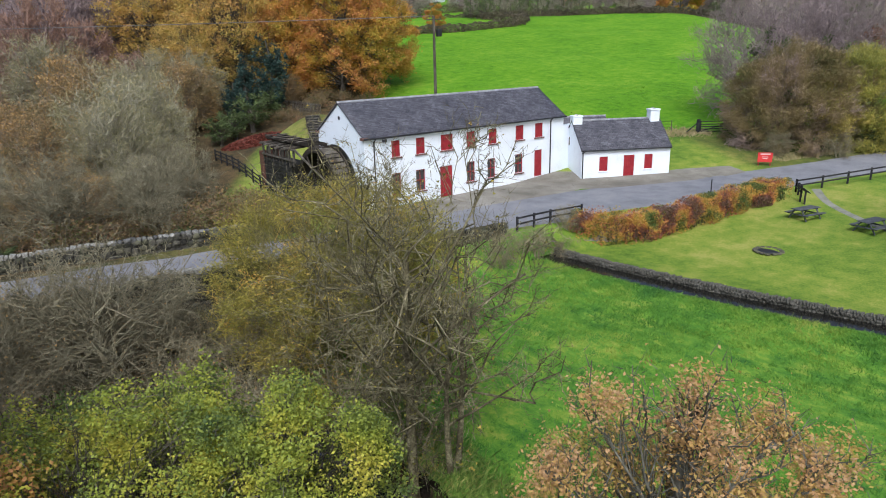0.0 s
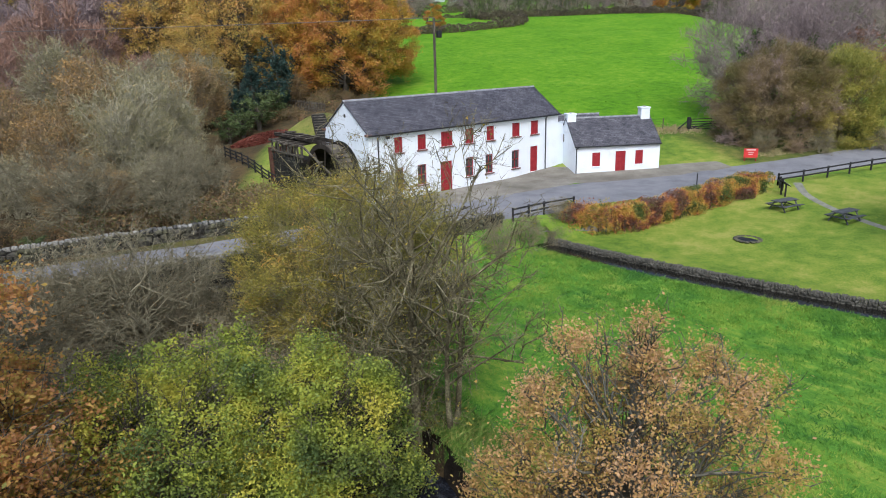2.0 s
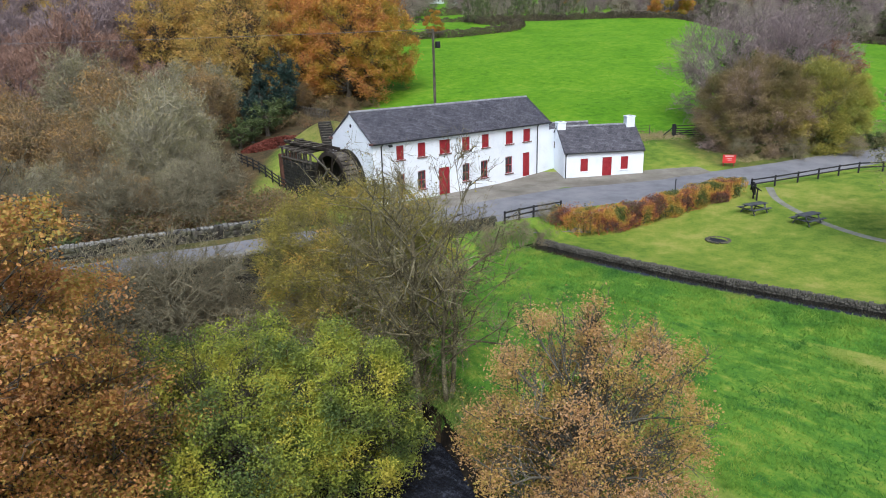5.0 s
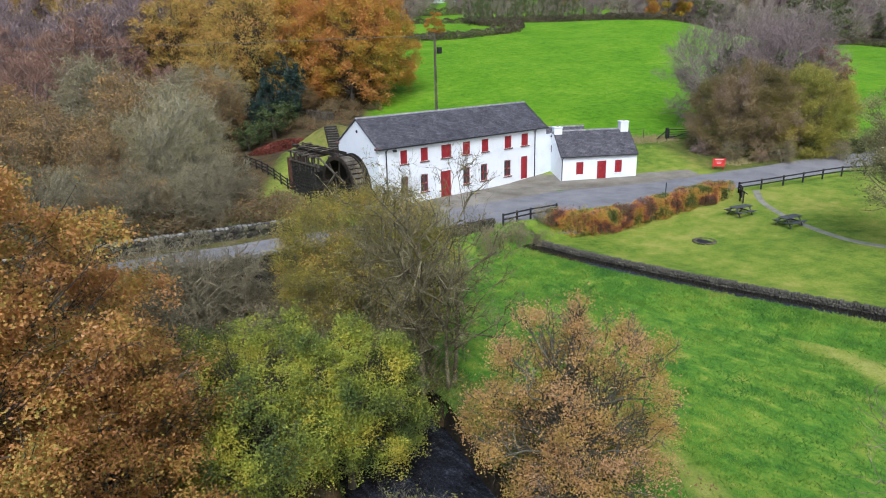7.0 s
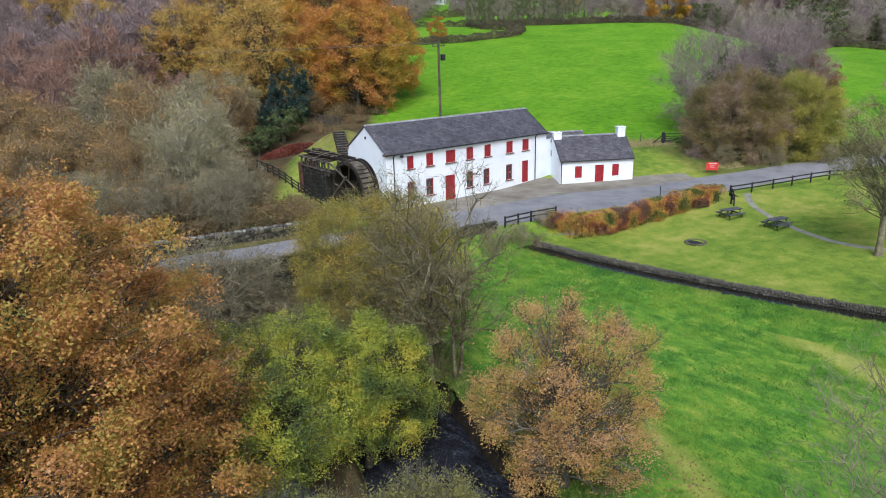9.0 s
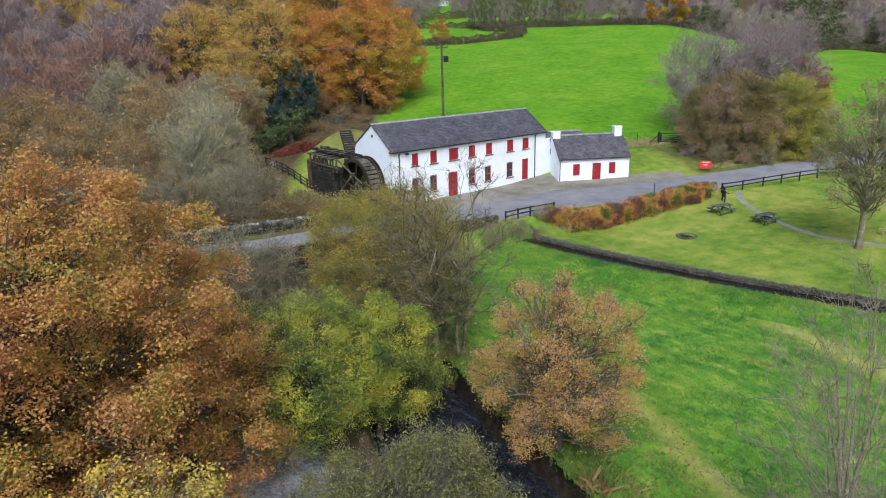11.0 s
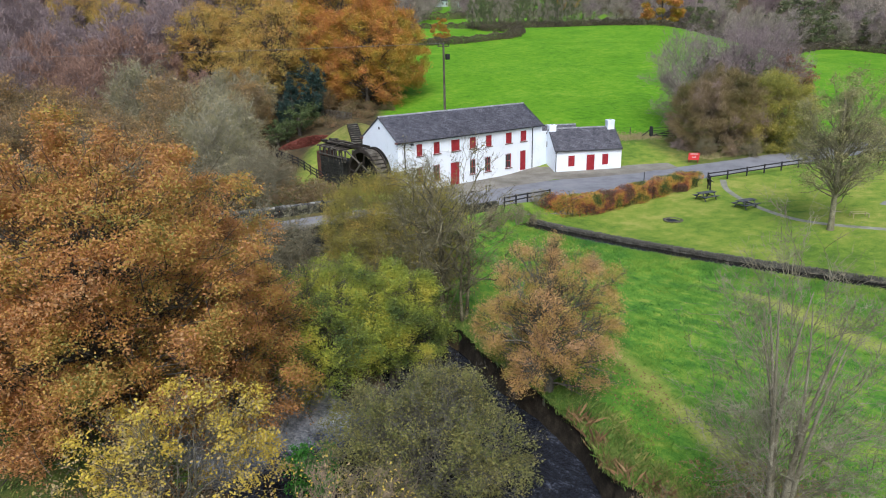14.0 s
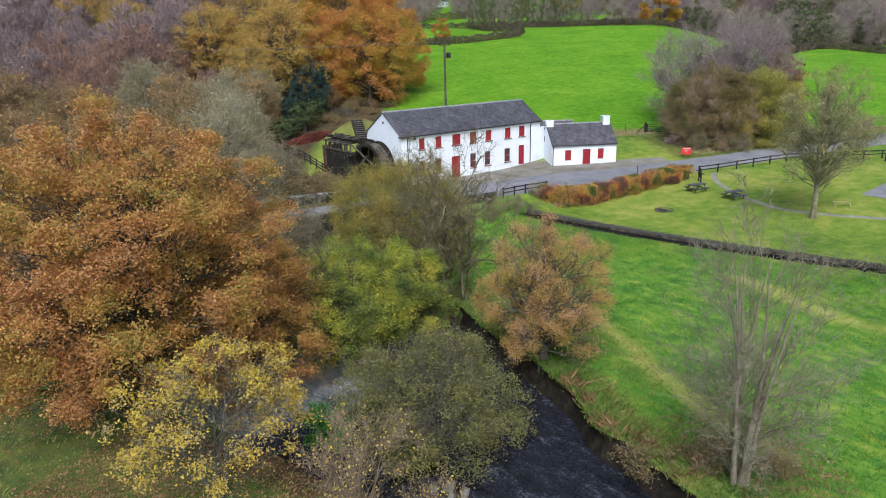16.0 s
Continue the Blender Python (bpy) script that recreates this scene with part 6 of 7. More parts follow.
M_race = surface("damp_dark_stone", [(0.25, (0.03, 0.028, 0.022)), (0.5, (0.085, 0.08, 0.065)), (0.7, (0.19, 0.18, 0.15)), (0.85, (0.15, 0.15, 0.08))], 1.6, 12, 0.9, 0.15, 0.8, 0.03)
stone_wall("bridge_wall", along(road_edge, -48, -8.5, 16, 0.0, -0.25), 0.95, 0.5, M_mossy, "grey rubble stone wall carrying the lane over the river", 3.6, 0.42, 7, True, 110, cap=M_stone)
stone_wall("yard_wall", along(road_edge, -8.4, 3.2, 6, -0.25, -0.35), 0.75, 0.5, M_mossy, "low mossy rubble wall at the yard edge", 1.6, 0.34, 8, True, 30)
stone_wall("lane_wall", [(x, float(np.interp(x, [-48, -22, -10.5, -5], [4.2, 1.6, -0.75, -1.8])), 0.05) for x in np.linspace(-48, -5.6, 16)], 0.8, 0.5, M_mossy, "grey rubble stone wall along the wood side of the lane", 0.2, 0.36, 9, True, 100, cap=M_stone)
stone_wall("race_wall", [(float(race_line(y)) + 0.2, y, -1.36) for y in np.linspace(-12.6, -58, 40)], 0.06, 0.5, M_race, "low dark stone wall holding the lawn above the race", 0.5, 0.17, 10, True, 150)


# ---- waterwheel and flume ----
def make_wheel():
    root = thing("waterwheel", "large dark timber waterwheel against the mill gable", "waterwheel", pose(-1.0, 4.25, 1.45, 0, 0, 0))
    R, W, n = 2.95, 1.35, 36
    for x in (-W / 2, W / 2):
        rim = Shape()
        for k in range(n):
            a, b = 2 * math.pi * k / n, 2 * math.pi * (k + 1) / n
            q = []
            for xx in (x - 0.05, x + 0.05):
                for rr, an in ((R, a), (R, b), (R - 0.38, b), (R - 0.38, a)):
                    q.append((xx, rr * math.cos(an), rr * math.sin(an)))
            rim.add(q, [(0, 1, 2, 3), (7, 6, 5, 4), (0, 4, 5, 1), (2, 6, 7, 3)])
        part("rim", rim, M_dark_wood, root)
        for k in range(8):
            a = 2 * math.pi * k / 8 + 0.2
            part("spoke", Shape().beam((x, 0.2 * math.cos(a), 0.2 * math.sin(a)), (x, (R - 0.25) * math.cos(a), (R - 0.25) * math.sin(a)), 0.12, 0.1, (1, 0, 0)), M_dark_wood, root)
    for k in range(n):
        a = 2 * math.pi * k / n
        c, s = math.cos(a), math.sin(a)
        c2, s2 = math.cos(a + 0.13), math.sin(a + 0.13)
        part("paddle", Shape().beam((-W / 2 + 0.05, (R - 0.2) * c, (R - 0.2) * s), (W / 2 - 0.05, (R - 0.2) * c, (R - 0.2) * s), 0.34, 0.045, (0, c2, s2)), M_timber, root)
    drum = Shape()
    for k in range(n):
        a, b = 2 * math.pi * k / n, 2 * math.pi * (k + 1) / n
        drum.add([(x, (R - 0.36) * math.cos(t), (R - 0.36) * math.sin(t)) for x, t in ((-W / 2, a), (W / 2, a), (W / 2, b), (-W / 2, b))], [(0, 1, 2, 3)])
    part("sole_drum", drum, M_dark_wood, root)
    part("axle", Shape().tube([(-1.3, 0, 0), (1.1, 0, 0)], [0.2, 0.2], 12), M_black, root, "iron axle")
    for x in (-W / 2, W / 2):
        part("hub", Shape().tube([(x - 0.12, 0, 0), (x + 0.12, 0, 0)], [0.42, 0.42], 14), M_black, root)


def make_flume():
    root = thing("timber_flume", "weathered timber flume on posts beside a stone pier", "flume")
    # the void under the flume is painted as near-black pier stone
    pier = Shape().box((-2.2, 7.6, -2.2), (-0.25, 12.6, 2.7), None, 0.08)
    part("stone_pier", pier, M_shade_stone, root, "stone pier coloured dark for the shaded void below the flume")
    rock = Shape()
    rq = random.Random(33)
    for z in np.arange(-1.6, 2.6, 0.3):
        y = 7.6 + rq.random() * 0.2
        while y < 12.5:
            w = rq.uniform(0.3, 0.62)
            add_stone(rock, Vector((-2.2, y + w / 2, z + 0.15)), Vector((0, 1, 0)), Vector((1, 0, 0)), w * 0.52, 0.12, 0.16, rq)
            y += w
    part("stonework", rock, M_shade_stone, root, "dark rubble facing")["kind"] = "stuff"
    part("brick_pier", Shape().box((-2.45, 12.35, -1.6), (-0.3, 12.95, 3.4), None, 0.05), M_rust, root, "reddish brick pier")
    rnd = random.Random(21)
    for x in (-0.55, -1.6):
        part("trough_side", Shape().beam((x, 4.4, 4.45), (x, 13.2, 4.5), 0.07, 0.3), M_dark_wood, root)
    part("trough_floor", Shape().box((-1.56, 4.4, 4.26), (-0.6, 13.2, 4.3)), M_dark_wood, root)
    for i, y in enumerate(np.arange(6.8, 12.6, 0.62)):
        lean = rnd.uniform(-0.15, 0.15)
        part("post", Shape().beam((-2.25, y, rnd.uniform(2.3, 2.9)), (-2.25 + rnd.uniform(-0.1, 0.1), y + lean, 4.0 + rnd.uniform(-0.2, 0.25)), 0.15, 0.15), M_timber, root)
        part("cross_beam", Shape().beam((-2.7 + rnd.uniform(-0.2, 0.2), y + 0.1, 4.05), (-0.3, y + rnd.uniform(0, 0.3), 4.2), 0.14, 0.14), M_timber if i % 2 else M_dark_wood, root)
    for k, z in enumerate((3.3, 4.0)):
        part("rail", Shape().beam((-2.38, 6.2, z + rnd.uniform(-0.1, 0.1)), (-2.38, 12.6, z + rnd.uniform(-0.1, 0.1)), 0.12, 0.14), M_timber, root)
    for k in range(7):
        y = 6.4 + k * 0.9
        part("loose_plank", Shape().beam((-2.6 + rnd.uniform(0, 1), y, 4.62 + rnd.uniform(-0.1, 0.1)), (-0.8 + rnd.uniform(0, 0.6), y + rnd.uniform(-0.8, 0.8), 4.66), 0.16, 0.05), M_timber, root)
    part("brace", Shape().beam((-2.45, 6.8, 0.2), (-2.45, 3.0, 3.2), 0.16, 0.14), M_timber, root, "slanting grey timber brace")
    part("brace", Shape().beam((-2.4, 6.2, 4.1), (-2.0, 2.4, 2.2), 0.14, 0.12), M_timber, root, "slanting grey timber brace")
    part("pit_wall", Shape().box((-2.35, 0.9, -2.4), (-2.0, 7.6, -0.4), None, 0.05), M_mossy, root, "stone wall of the wheel pit")


def make_steps():
    root = thing("garden_steps", "flight of dark timber steps up a grassy mound", "steps")
    n = 12
    a, b = Vector((2.7, 12.0, 3.35)), Vector((5.0, 17.4, 5.45))
    ang = math.degrees(math.atan2(b.y - a.y, b.x - a.x)) - 90
    for i in range(n):
        p = a.lerp(b, i / (n - 1))
        m = pose(p.x, p.y, p.z, 0, 0, ang)
        part("tread", Shape().box((-0.6, -0.2, -0.06), (0.6, 0.1, 0.0), m), M_timber, root)
        # near-black risers colour in the dark gaps between treads
        part("riser", Shape().box((-0.58, -0.22, -0.42), (0.58, -0.17, -0.065), m), M_shade_stone, root)
    for x in (-0.64, 0.64):
        m = pose(0, 0, 0, 0, 0, ang)
        o = m @ Vector((x, 0, 0))
        part("stringer", Shape().beam(a + o - Vector((0, 0, 0.2)), b + o - Vector((0, 0, 0.2)), 0.08, 0.4), M_dark_wood, root)
    part("footing", Shape().box((1.6, 10.9, 0.2), (3.6, 12.1, 3.1), None, 0.05), M_mossy, root, "mossy stone footing")


def fence(name, pts, height, rails, gap, material, label, post=0.12, rail_h=0.12, face=-1):
    """Posts with boards nailed across, along a line of plan points."""
    root = thing(name, label, "fence")
    run = []
    for (ax, ay), (bx, by) in zip(pts, pts[1:]):
        n = math.hypot(bx - ax, by - ay)
        k = max(1, round(n / gap))
        run += [(ax + (bx - ax) * i / k, ay + (by - ay) * i / k) for i in range(k)]
    run.append(pts[-1])
    for x, y in run:
        z = gz(x, y)
        part("post", Shape().beam((x, y, z - 0.3), (x, y, z + height), post, post), material, root)
    for (ax, ay), (bx, by) in zip(run, run[1:]):
        d = Vector((bx - ax, by - ay, 0)).normalized()
        o = Vector((d.y, -d.x, 0)) * (post / 2 + 0.025) * -face
        for h in rails:
            a, b = Vector((ax, ay, gz(ax, ay) + height * h)) + o, Vector((bx, by, gz(bx, by) + height * h)) + o
            part("rail", Shape().beam(a, b, 0.04, rail_h), material, root)
    return root


def make_fences():
    fence("lawn_fence", [(28.0, -17.3), (32.4, -19.2), (38.2, -21.9), (46, -27), (56, -33)], 1.0, (0.9, 0.52), 2.2, M_fence, "black-stained post and rail fence beside the lane")
    fence("lawn_fence", [(28.0, -17.3), (26.9, -18.2)], 0.95, (0.9, 0.5), 0.7, M_fence, "short black fence return by the path")
    fence("yard_fence", [(4.2, -11.1), (7.0, -11.3), (9.6, -11.7)], 0.95, (0.9, 0.5), 1.8, M_fence, "dark two-rail fence at the yard edge")
    fence("paddock_fence", [(-2.2, 24.5), (-2.4, 18), (-2.7, 11.2), (-3.4, 6.5)], 1.15, (0.92, 0.62, 0.32), 1.7, M_fence, "dark three-rail fence below the mound")
    fence("bank_fence", [(12.2, 42.0), (13.4, 38.5), (14.8, 34.5)], 1.3, (0.85, 0.3), 0.28, M_timber, "grey weathered paling fence on the bank", 0.1, 0.1)
    root = thing("field_fence", "thin post and wire fence along the pasture edge", "fence")
    line = [at(24.9 + 0.02 * (r - 20) ** 1, r) for r in np.arange(6, 32, 2.2)]
    for x, y in line:
        z = gz(x, y)
        part("post", Shape().tube([(x, y, z - 0.3), (x + random.uniform(-0.05, 0.05), y, z + 1.25)], [0.06, 0.05], 7), M_timber, root)
    for h in (0.5, 0.85, 1.15):
        pts = [(x, y, gz(x, y) + h) for x, y in line]
        part("wire", Shape().tube(pts, [0.012] * len(pts), 4), M_black, root)


def make_gate():
    root = thing("field_gate", "dark five-bar wooden field gate with stout posts", "gate")
    a, b = Vector((41.2, -0.9, 0)), Vector((44.2, -3.2, 0))
    d = (b - a).normalized()
    for p, w in ((a - d * 0.25, 0.34), (b + d * 0.2, 0.26)):
        z = gz(p.x, p.y)
        part("gate_post", Shape().beam((p.x, p.y, z - 0.3), (p.x, p.y, z + 1.45), w, w, (0, 0, 1), 0.05), M_fence, root)
    za, zb = gz(a.x, a.y), gz(b.x, b.y)
    for h in (0.15, 0.4, 0.65, 0.9, 1.2):
        part("bar", Shape().beam((a.x, a.y, za + h), (b.x, b.y, zb + h), 0.05, 0.1), M_fence, root)
    part("brace", Shape().beam((a.x, a.y, za + 0.15), (b.x, b.y, zb + 1.2), 0.05, 0.1), M_fence, root)
    for p, z in ((a, za), (b, zb)):
        part("stile", Shape().beam((p.x, p.y, z + 0.1), (p.x, p.y, z + 1.25), 0.08, 0.1), M_fence, root)
    p = a - d * 0.3
    part("strut", Shape().beam((p.x - d.x * 1.3, p.y - d.y * 1.3, gz(p.x, p.y)), (p.x, p.y, gz(p.x, p.y) + 1.1), 0.1, 0.1), M_fence, root)


def make_table(x, y, turn):
    root = thing("picnic_table", "dark weathered wooden picnic table on the lawn", "picnic table", pose(x, y, gz(x, y), 0, 0, turn), "picnic tables")
    for i in range(5):
        part("top_board", Shape().box((-1.0, -0.39 + i * 0.157, 0.72), (1.0, -0.39 + i * 0.157 + 0.145, 0.765)), M_table, root)
    for sy in (-1, 1):
        for k in (0, 1):
            y0 = sy * 0.72 + (k - 1) * 0.15
            part("seat_board", Shape().box((-1.0, y0, 0.42), (1.0, y0 + 0.14, 0.46)), M_table, root)
    for sx in (-0.7, 0.7):
        for sy in (-1, 1):
            part("leg", Shape().beam((sx, sy * 0.68, 0), (sx, sy * 0.24, 0.72), 0.05, 0.11, (1, 0, 0)), M_table, root)
        part("seat_bearer", Shape().box((sx - 0.075, -0.8, 0.32), (sx - 0.03, 0.8, 0.42)), M_table, root)
        part("top_bearer", Shape().box((sx + 0.03, -0.36, 0.62), (sx + 0.075, 0.36, 0.72)), M_table, root)
    return root


def make_small_things():
    a = make_table(22.3, -20.6, -14)
    make_table(22.0, -24.8, -10)
    # ring of fire stones
    root = thing("fire_pit", "round dark stone fire pit set in the lawn", "fire pit", pose(15.1, -21.8, gz(15.1, -21.8)))
    root.scale = (1, 1, 0.6)
    rnd = random.Random(3)
    for k in range(14):
        an = 2 * math.pi * k / 14
        s = Shape()
        add_stone(s, Vector((0.75 * math.cos(an), 0.75 * math.sin(an), 0.05)), Vector((-math.sin(an), math.cos(an), 0)), Vector((math.cos(an), math.sin(an), 0)), 0.17, 0.15, 0.1, rnd)
        part("stone", s, M_mossy, root)
    ash = Shape().add([(0, 0, 0.06)] + [(0.66 * math.cos(q), 0.66 * math.sin(q), 0.03) for q in np.linspace(0, 2 * math.pi, 16, endpoint=False)], [(0, i + 1, (i + 1) % 16 + 1) for i in range(16)])
    part("ash_bed", ash, M_black, root, "charred ash bed")
    # information lectern
    root = thing("information_lectern", "small sloping information board on two dark legs", "information board", pose(25.6, -18.9, gz(25.6, -18.9), 0, 0, 52))
    for x in (-0.32, 0.32):
        part("leg", Shape().beam((x, 0, -0.2), (x, 0, 1.0), 0.1, 0.1), M_fence, root)
    m = pose(0, 0, 1.02, 35, 0, 0)
    part("board", Shape().box((-0.5, -0.34, -0.03), (0.5, 0.34, 0.03), m), M_fence, root)
    part("panel", Shape().box((-0.45, -0.3, 0.033), (0.45, 0.3, 0.04), m, 0.002), M_panel, root, "pale printed panel")
    # red notice on two posts
    root = thing("red_sign", "red notice board on two short posts", "sign", pose(34.6, -11.4, gz(34.6, -11.4), 0, 0, -50))
    root.scale = (0.82, 1, 0.85)
    part("board", Shape().box((-0.75, -0.03, 0.4), (0.75, 0.03, 1.4)), M_sign, root)
    for x in (-0.6, 0.6):
        part("post", Shape().beam((x, 0.07, -0.2), (x, 0.07, 1.3), 0.08, 0.08), M_red, root)
    for i, (w, z) in enumerate([(1.0, 1.2), (0.6, 0.92), (0.5, 0.74)]):
        part("writing_bar", Shape().box((-w / 2, -0.04, z), (w / 2, -0.032, z + (0.1 if i == 0 else 0.05)), None, 0.001), M_panel, root)
    # knee rail frame beside the path
    root = thing("knee_rail", "low pale timber frame standing beside the path", "rail", pose(24.6, -33.6, gz(24.6, -33.6), 0, 0, -45))
    root.scale = (0.72, 0.72, 0.6)
    for x in (-0.85, 0.85):
        for y in (0, 0.9):
            part("post", Shape().beam((x, y, -0.1), (x, y, 0.6), 0.1, 0.1), M_pale_wood, root)
        part("end_rail", Shape().beam((x, 0, 0.6), (x, 0.9, 0.6), 0.1, 0.08), M_pale_wood, root)
    for y in (0, 0.9):
        part("rail", Shape().beam((-0.9, y, 0.64), (0.9, y, 0.64), 0.1, 0.08), M_pale_wood, root)
    for x, y in ((46, -29.3), (47.2, -30.2)):
        root = thing("bollard", "dark timber bollard at the car park edge", "bollard", pose(x, y, gz(x, y)), "bollards")
        part("post", Shape().tube([(0, 0, -0.2), (0, 0, 0.95), (0, 0, 1.0)], [0.13, 0.12, 0.06], 10), M_fence, root)
    # short gauge post on the verge opposite the cottage
    root = thing("marker_post", "thin dark marker post beside the lane", "post", pose(20.5, -14.6, gz(20.5, -14.6)))
    part("post", Shape().tube([(0, 0, -0.2), (0, 0, 1.6)], [0.04, 0.04], 7), M_fence, root)


def make_pole():
    x, y = 23.5, 22.4
    z = gz(x, y)
    root = thing("utility_pole", "tall wooden electricity pole with transformer behind the mill", "utility pole")
    part("pole", Shape().tube([(x, y, z - 0.5), (x, y, 14.75)], [0.2, 0.15], 10), M_bark, root)
    part("crossarm", Shape().beam((x - 0.7, y + 0.5, 14.35), (x + 0.7, y - 0.5, 14.35), 0.12, 0.12), M_timber, root)
    for t in (-0.6, 0, 0.6):
        part("insulator", Shape().tube([(x + t, y - t * 0.7, 14.4), (x + t, y - t * 0.7, 14.7)], [0.06, 0.04], 7), M_black, root)
    part("transformer", Shape().box((x + 0.2, y - 0.55, 12.5), (x + 0.75, y - 0.05, 13.3), None, 0.06), M_black, root, "dark transformer box")
    wire = thing("overhead_wire", "thin overhead electricity wire above the wood", "cable")
    for dx in (0, 0.5):
        pts = []
        for i in range(15):
            t = i / 14
            pts.append((x + dx - 0.866 * 105 * t, y + dx * 0.8 + 0.5 * 105 * t, 14.75 - 0.2 * t - 1.6 * t * (1 - t)))
        part("strand", Shape().tube(pts, [0.022] * 15, 4), M_wire, wire)
    # two short posts with a stay on the bank behind the ridge
    for px, py in ((22.3, 24.0), (24.6, 20.6)):
        zz = gz(px, py)
        r2 = thing("stay_post", "short dark post beside the electricity pole", "post", pose(px, py, zz), "stay posts")
        part("post", Shape().beam((0, 0, -0.3), (0, 0, 2.0), 0.16, 0.16), M_fence, r2)


def blades(name, label, X, Y, rnd, size, per, material, lean=0.5, category="grass", width=0.03, level=ground_height):
    """Grass tufts: bent pointed blades rooted on the ground."""
    n = len(X) * per
    x, y = np.repeat(X, per) + rnd.normal(0, 0.12, n), np.repeat(Y, per) + rnd.normal(0, 0.12, n)
    z = level(x, y) - 0.03
    a = rnd.uniform(0, 2 * math.pi, n)
    h = size * rnd.uniform(0.5, 1.4, n) * np.repeat(rnd.uniform(0.6, 1.4, len(X)), per)
    lx, ly = lean * h * rnd.normal(0.4, 0.5, n), lean * h * rnd.normal(0.2, 0.5, n)
    w = width * (0.7 + rnd.random(n))
    p = np.stack([x, y, z], 1)
    s = np.stack([np.cos(a) * w, np.sin(a) * w, np.zeros(n)], 1)
    tip = p + np.stack([lx, ly, h], 1)
    mid = p + np.stack([lx * 0.35, ly * 0.35, h * 0.6], 1)
    V = np.stack([p - s, p + s, mid + s * 0.8, tip], 1).reshape(-1, 3)
    F = np.arange(4 * n).reshape(-1, 4)
    ob = part(name, raw_mesh(name, V, F), material)
    return tagged(ob, label, category, kind="stuff")


def bank_height(x, y):
    """Top of the grassy bank beside the mill race."""
    xr = race_line(y)
    z = ground_height(xr - 3.5, y)
    d = x - xr
    return np.where(d < -3.3, z + np.interp(d, [-5.2, -4.3, -3.3], [-0.03, 0.18, 0.4]), np.interp(d, [-3.3, -2.3, -1.65], [-1.65, -1.5, -1.43]))


def make_grass():
    rnd = np.random.default_rng(8)
    x, y = rnd.uniform(-20, 12, 70000), rnd.uniform(-56, -11, 70000)
    river = np.minimum(line_distance(x, y, RIVER_A), line_distance(x, y, RIVER_B))
    keep = (x < race_line(y) - 4.6) & (trodden(x, y) + rnd.normal(0, 0.4, len(x)) > 0.9) & (river > 2.6) & (road_edge(x) - y > 1.2) & (wave(x, y, 0.9) + rnd.normal(0, 0.6, len(x)) > 0.0)
    blades("meadow_grass", "lush uneven green meadow grass in tufts", x[keep], y[keep], rnd, 0.1, 8, L_grass, 1.2, width=0.013)
    x, y = rnd.uniform(-40, -8, 46000), rnd.uniform(-58, -9, 46000)
    river = np.minimum(line_distance(x, y, RIVER_A) - 2.5, line_distance(x, y, RIVER_B) - 3.4)
    keep = (river > 0.75) & (river < 2.2) & (road_edge(x) - y > 0.6) & ((x > -17.6) | (x < -31))
    blades("bank_grass", "long rank grass hanging over the river bank", x[keep], y[keep], rnd, 0.2, 8, L_bank, 1.4, width=0.015)
    i, j, f = rnd.integers(0, len(LIP), 5000), rnd.integers(1, 4, 5000), rnd.random((5000, 1))
    p = LIP[i, j] * (1 - f) + LIP[i, j + 1] * f
    blades("lip_grass", "rank tufted grass along the lip of the river bank", p[:, 0], p[:, 1], rnd, 0.15, 8, L_bank, 1.4, width=0.014, level=lambda x, y: np.repeat(p[:, 2], 8))
    q = p[(p[:, 1] < -37) & (j > 1) & (wave(p[:, 0], p[:, 1], 2.6) + rnd.normal(0, 0.7, len(p)) > 0.75)]
    blades("bank_weeds", "brown dead weeds and brambles on the river bank", q[:, 0], q[:, 1], rnd, 0.3, 9, L_fallen, 1.3, "weeds", 0.02, lambda x, y: np.repeat(q[:, 2], 9))
    x, y = rnd.uniform(-50, -27, 16000), rnd.uniform(-46, -24, 16000)
    keep = (line_distance(x, y, RIVER_B) > 5.0) & (wave(x, y, 0.8) + rnd.normal(0, 0.6, len(x)) > 0.1)
    blades("rough_grass", "dark rough grass below the oak", x[keep], y[keep], rnd, 0.1, 4, L_bank, 1.5, width=0.02)
    y = rnd.uniform(-56, -13, 9000)
    x = race_line(y) - 1.75 - 3.4 * rnd.random(len(y)) ** 1.3
    blades("race_grass", "long grass along the edge of the mill race", x, y, rnd, 0.11, 7, L_grass, 1.2, width=0.014, level=bank_height)
    y = rnd.uniform(-56, -13, 1500)
    x = race_line(y) + 0.5 + rnd.normal(0, 0.12, len(y))
    blades("wall_top_grass", "short grass growing along the race wall", x, y, rnd, 0.14, 4, L_grass, 0.8)
    # rough strip along the pasture fence and the lane side
    r = rnd.uniform(-6, 34, 2600)
    s = 24.5 + rnd.normal(0, 0.9, len(r))
    x, y = at(s, r)
    blades("rough_strip", "dead brown grass strip along the pasture fence", x, y, rnd, 0.22, 5, L_dead, 1.3)
    r, s = rnd.uniform(-5, 110, 30000), 27 + 112 * rnd.random(30000) ** 1.2
    keep = wave(0.6 * s, 0.6 * r, 1.0) + rnd.normal(0, 0.6, len(s)) > 0.15
    x, y = at(s[keep], r[keep])
    blades("pasture_tufts", "darker grass tufts scattered over the pasture", x, y, rnd, 0.09, 3, L_pasture, 2.0, width=0.06)
    x = rnd.uniform(37, 70, 2200)
    y = np.interp(x, [28, 36, 52, 80], [-12, -14.9, -20.5, -31]) + 3.4 + rnd.random(len(x)) * 2.0
    blades("verge_grass", "brown rough grass on the verge below the bushes", x, y, rnd, 0.16, 5, L_dead, 1.3)


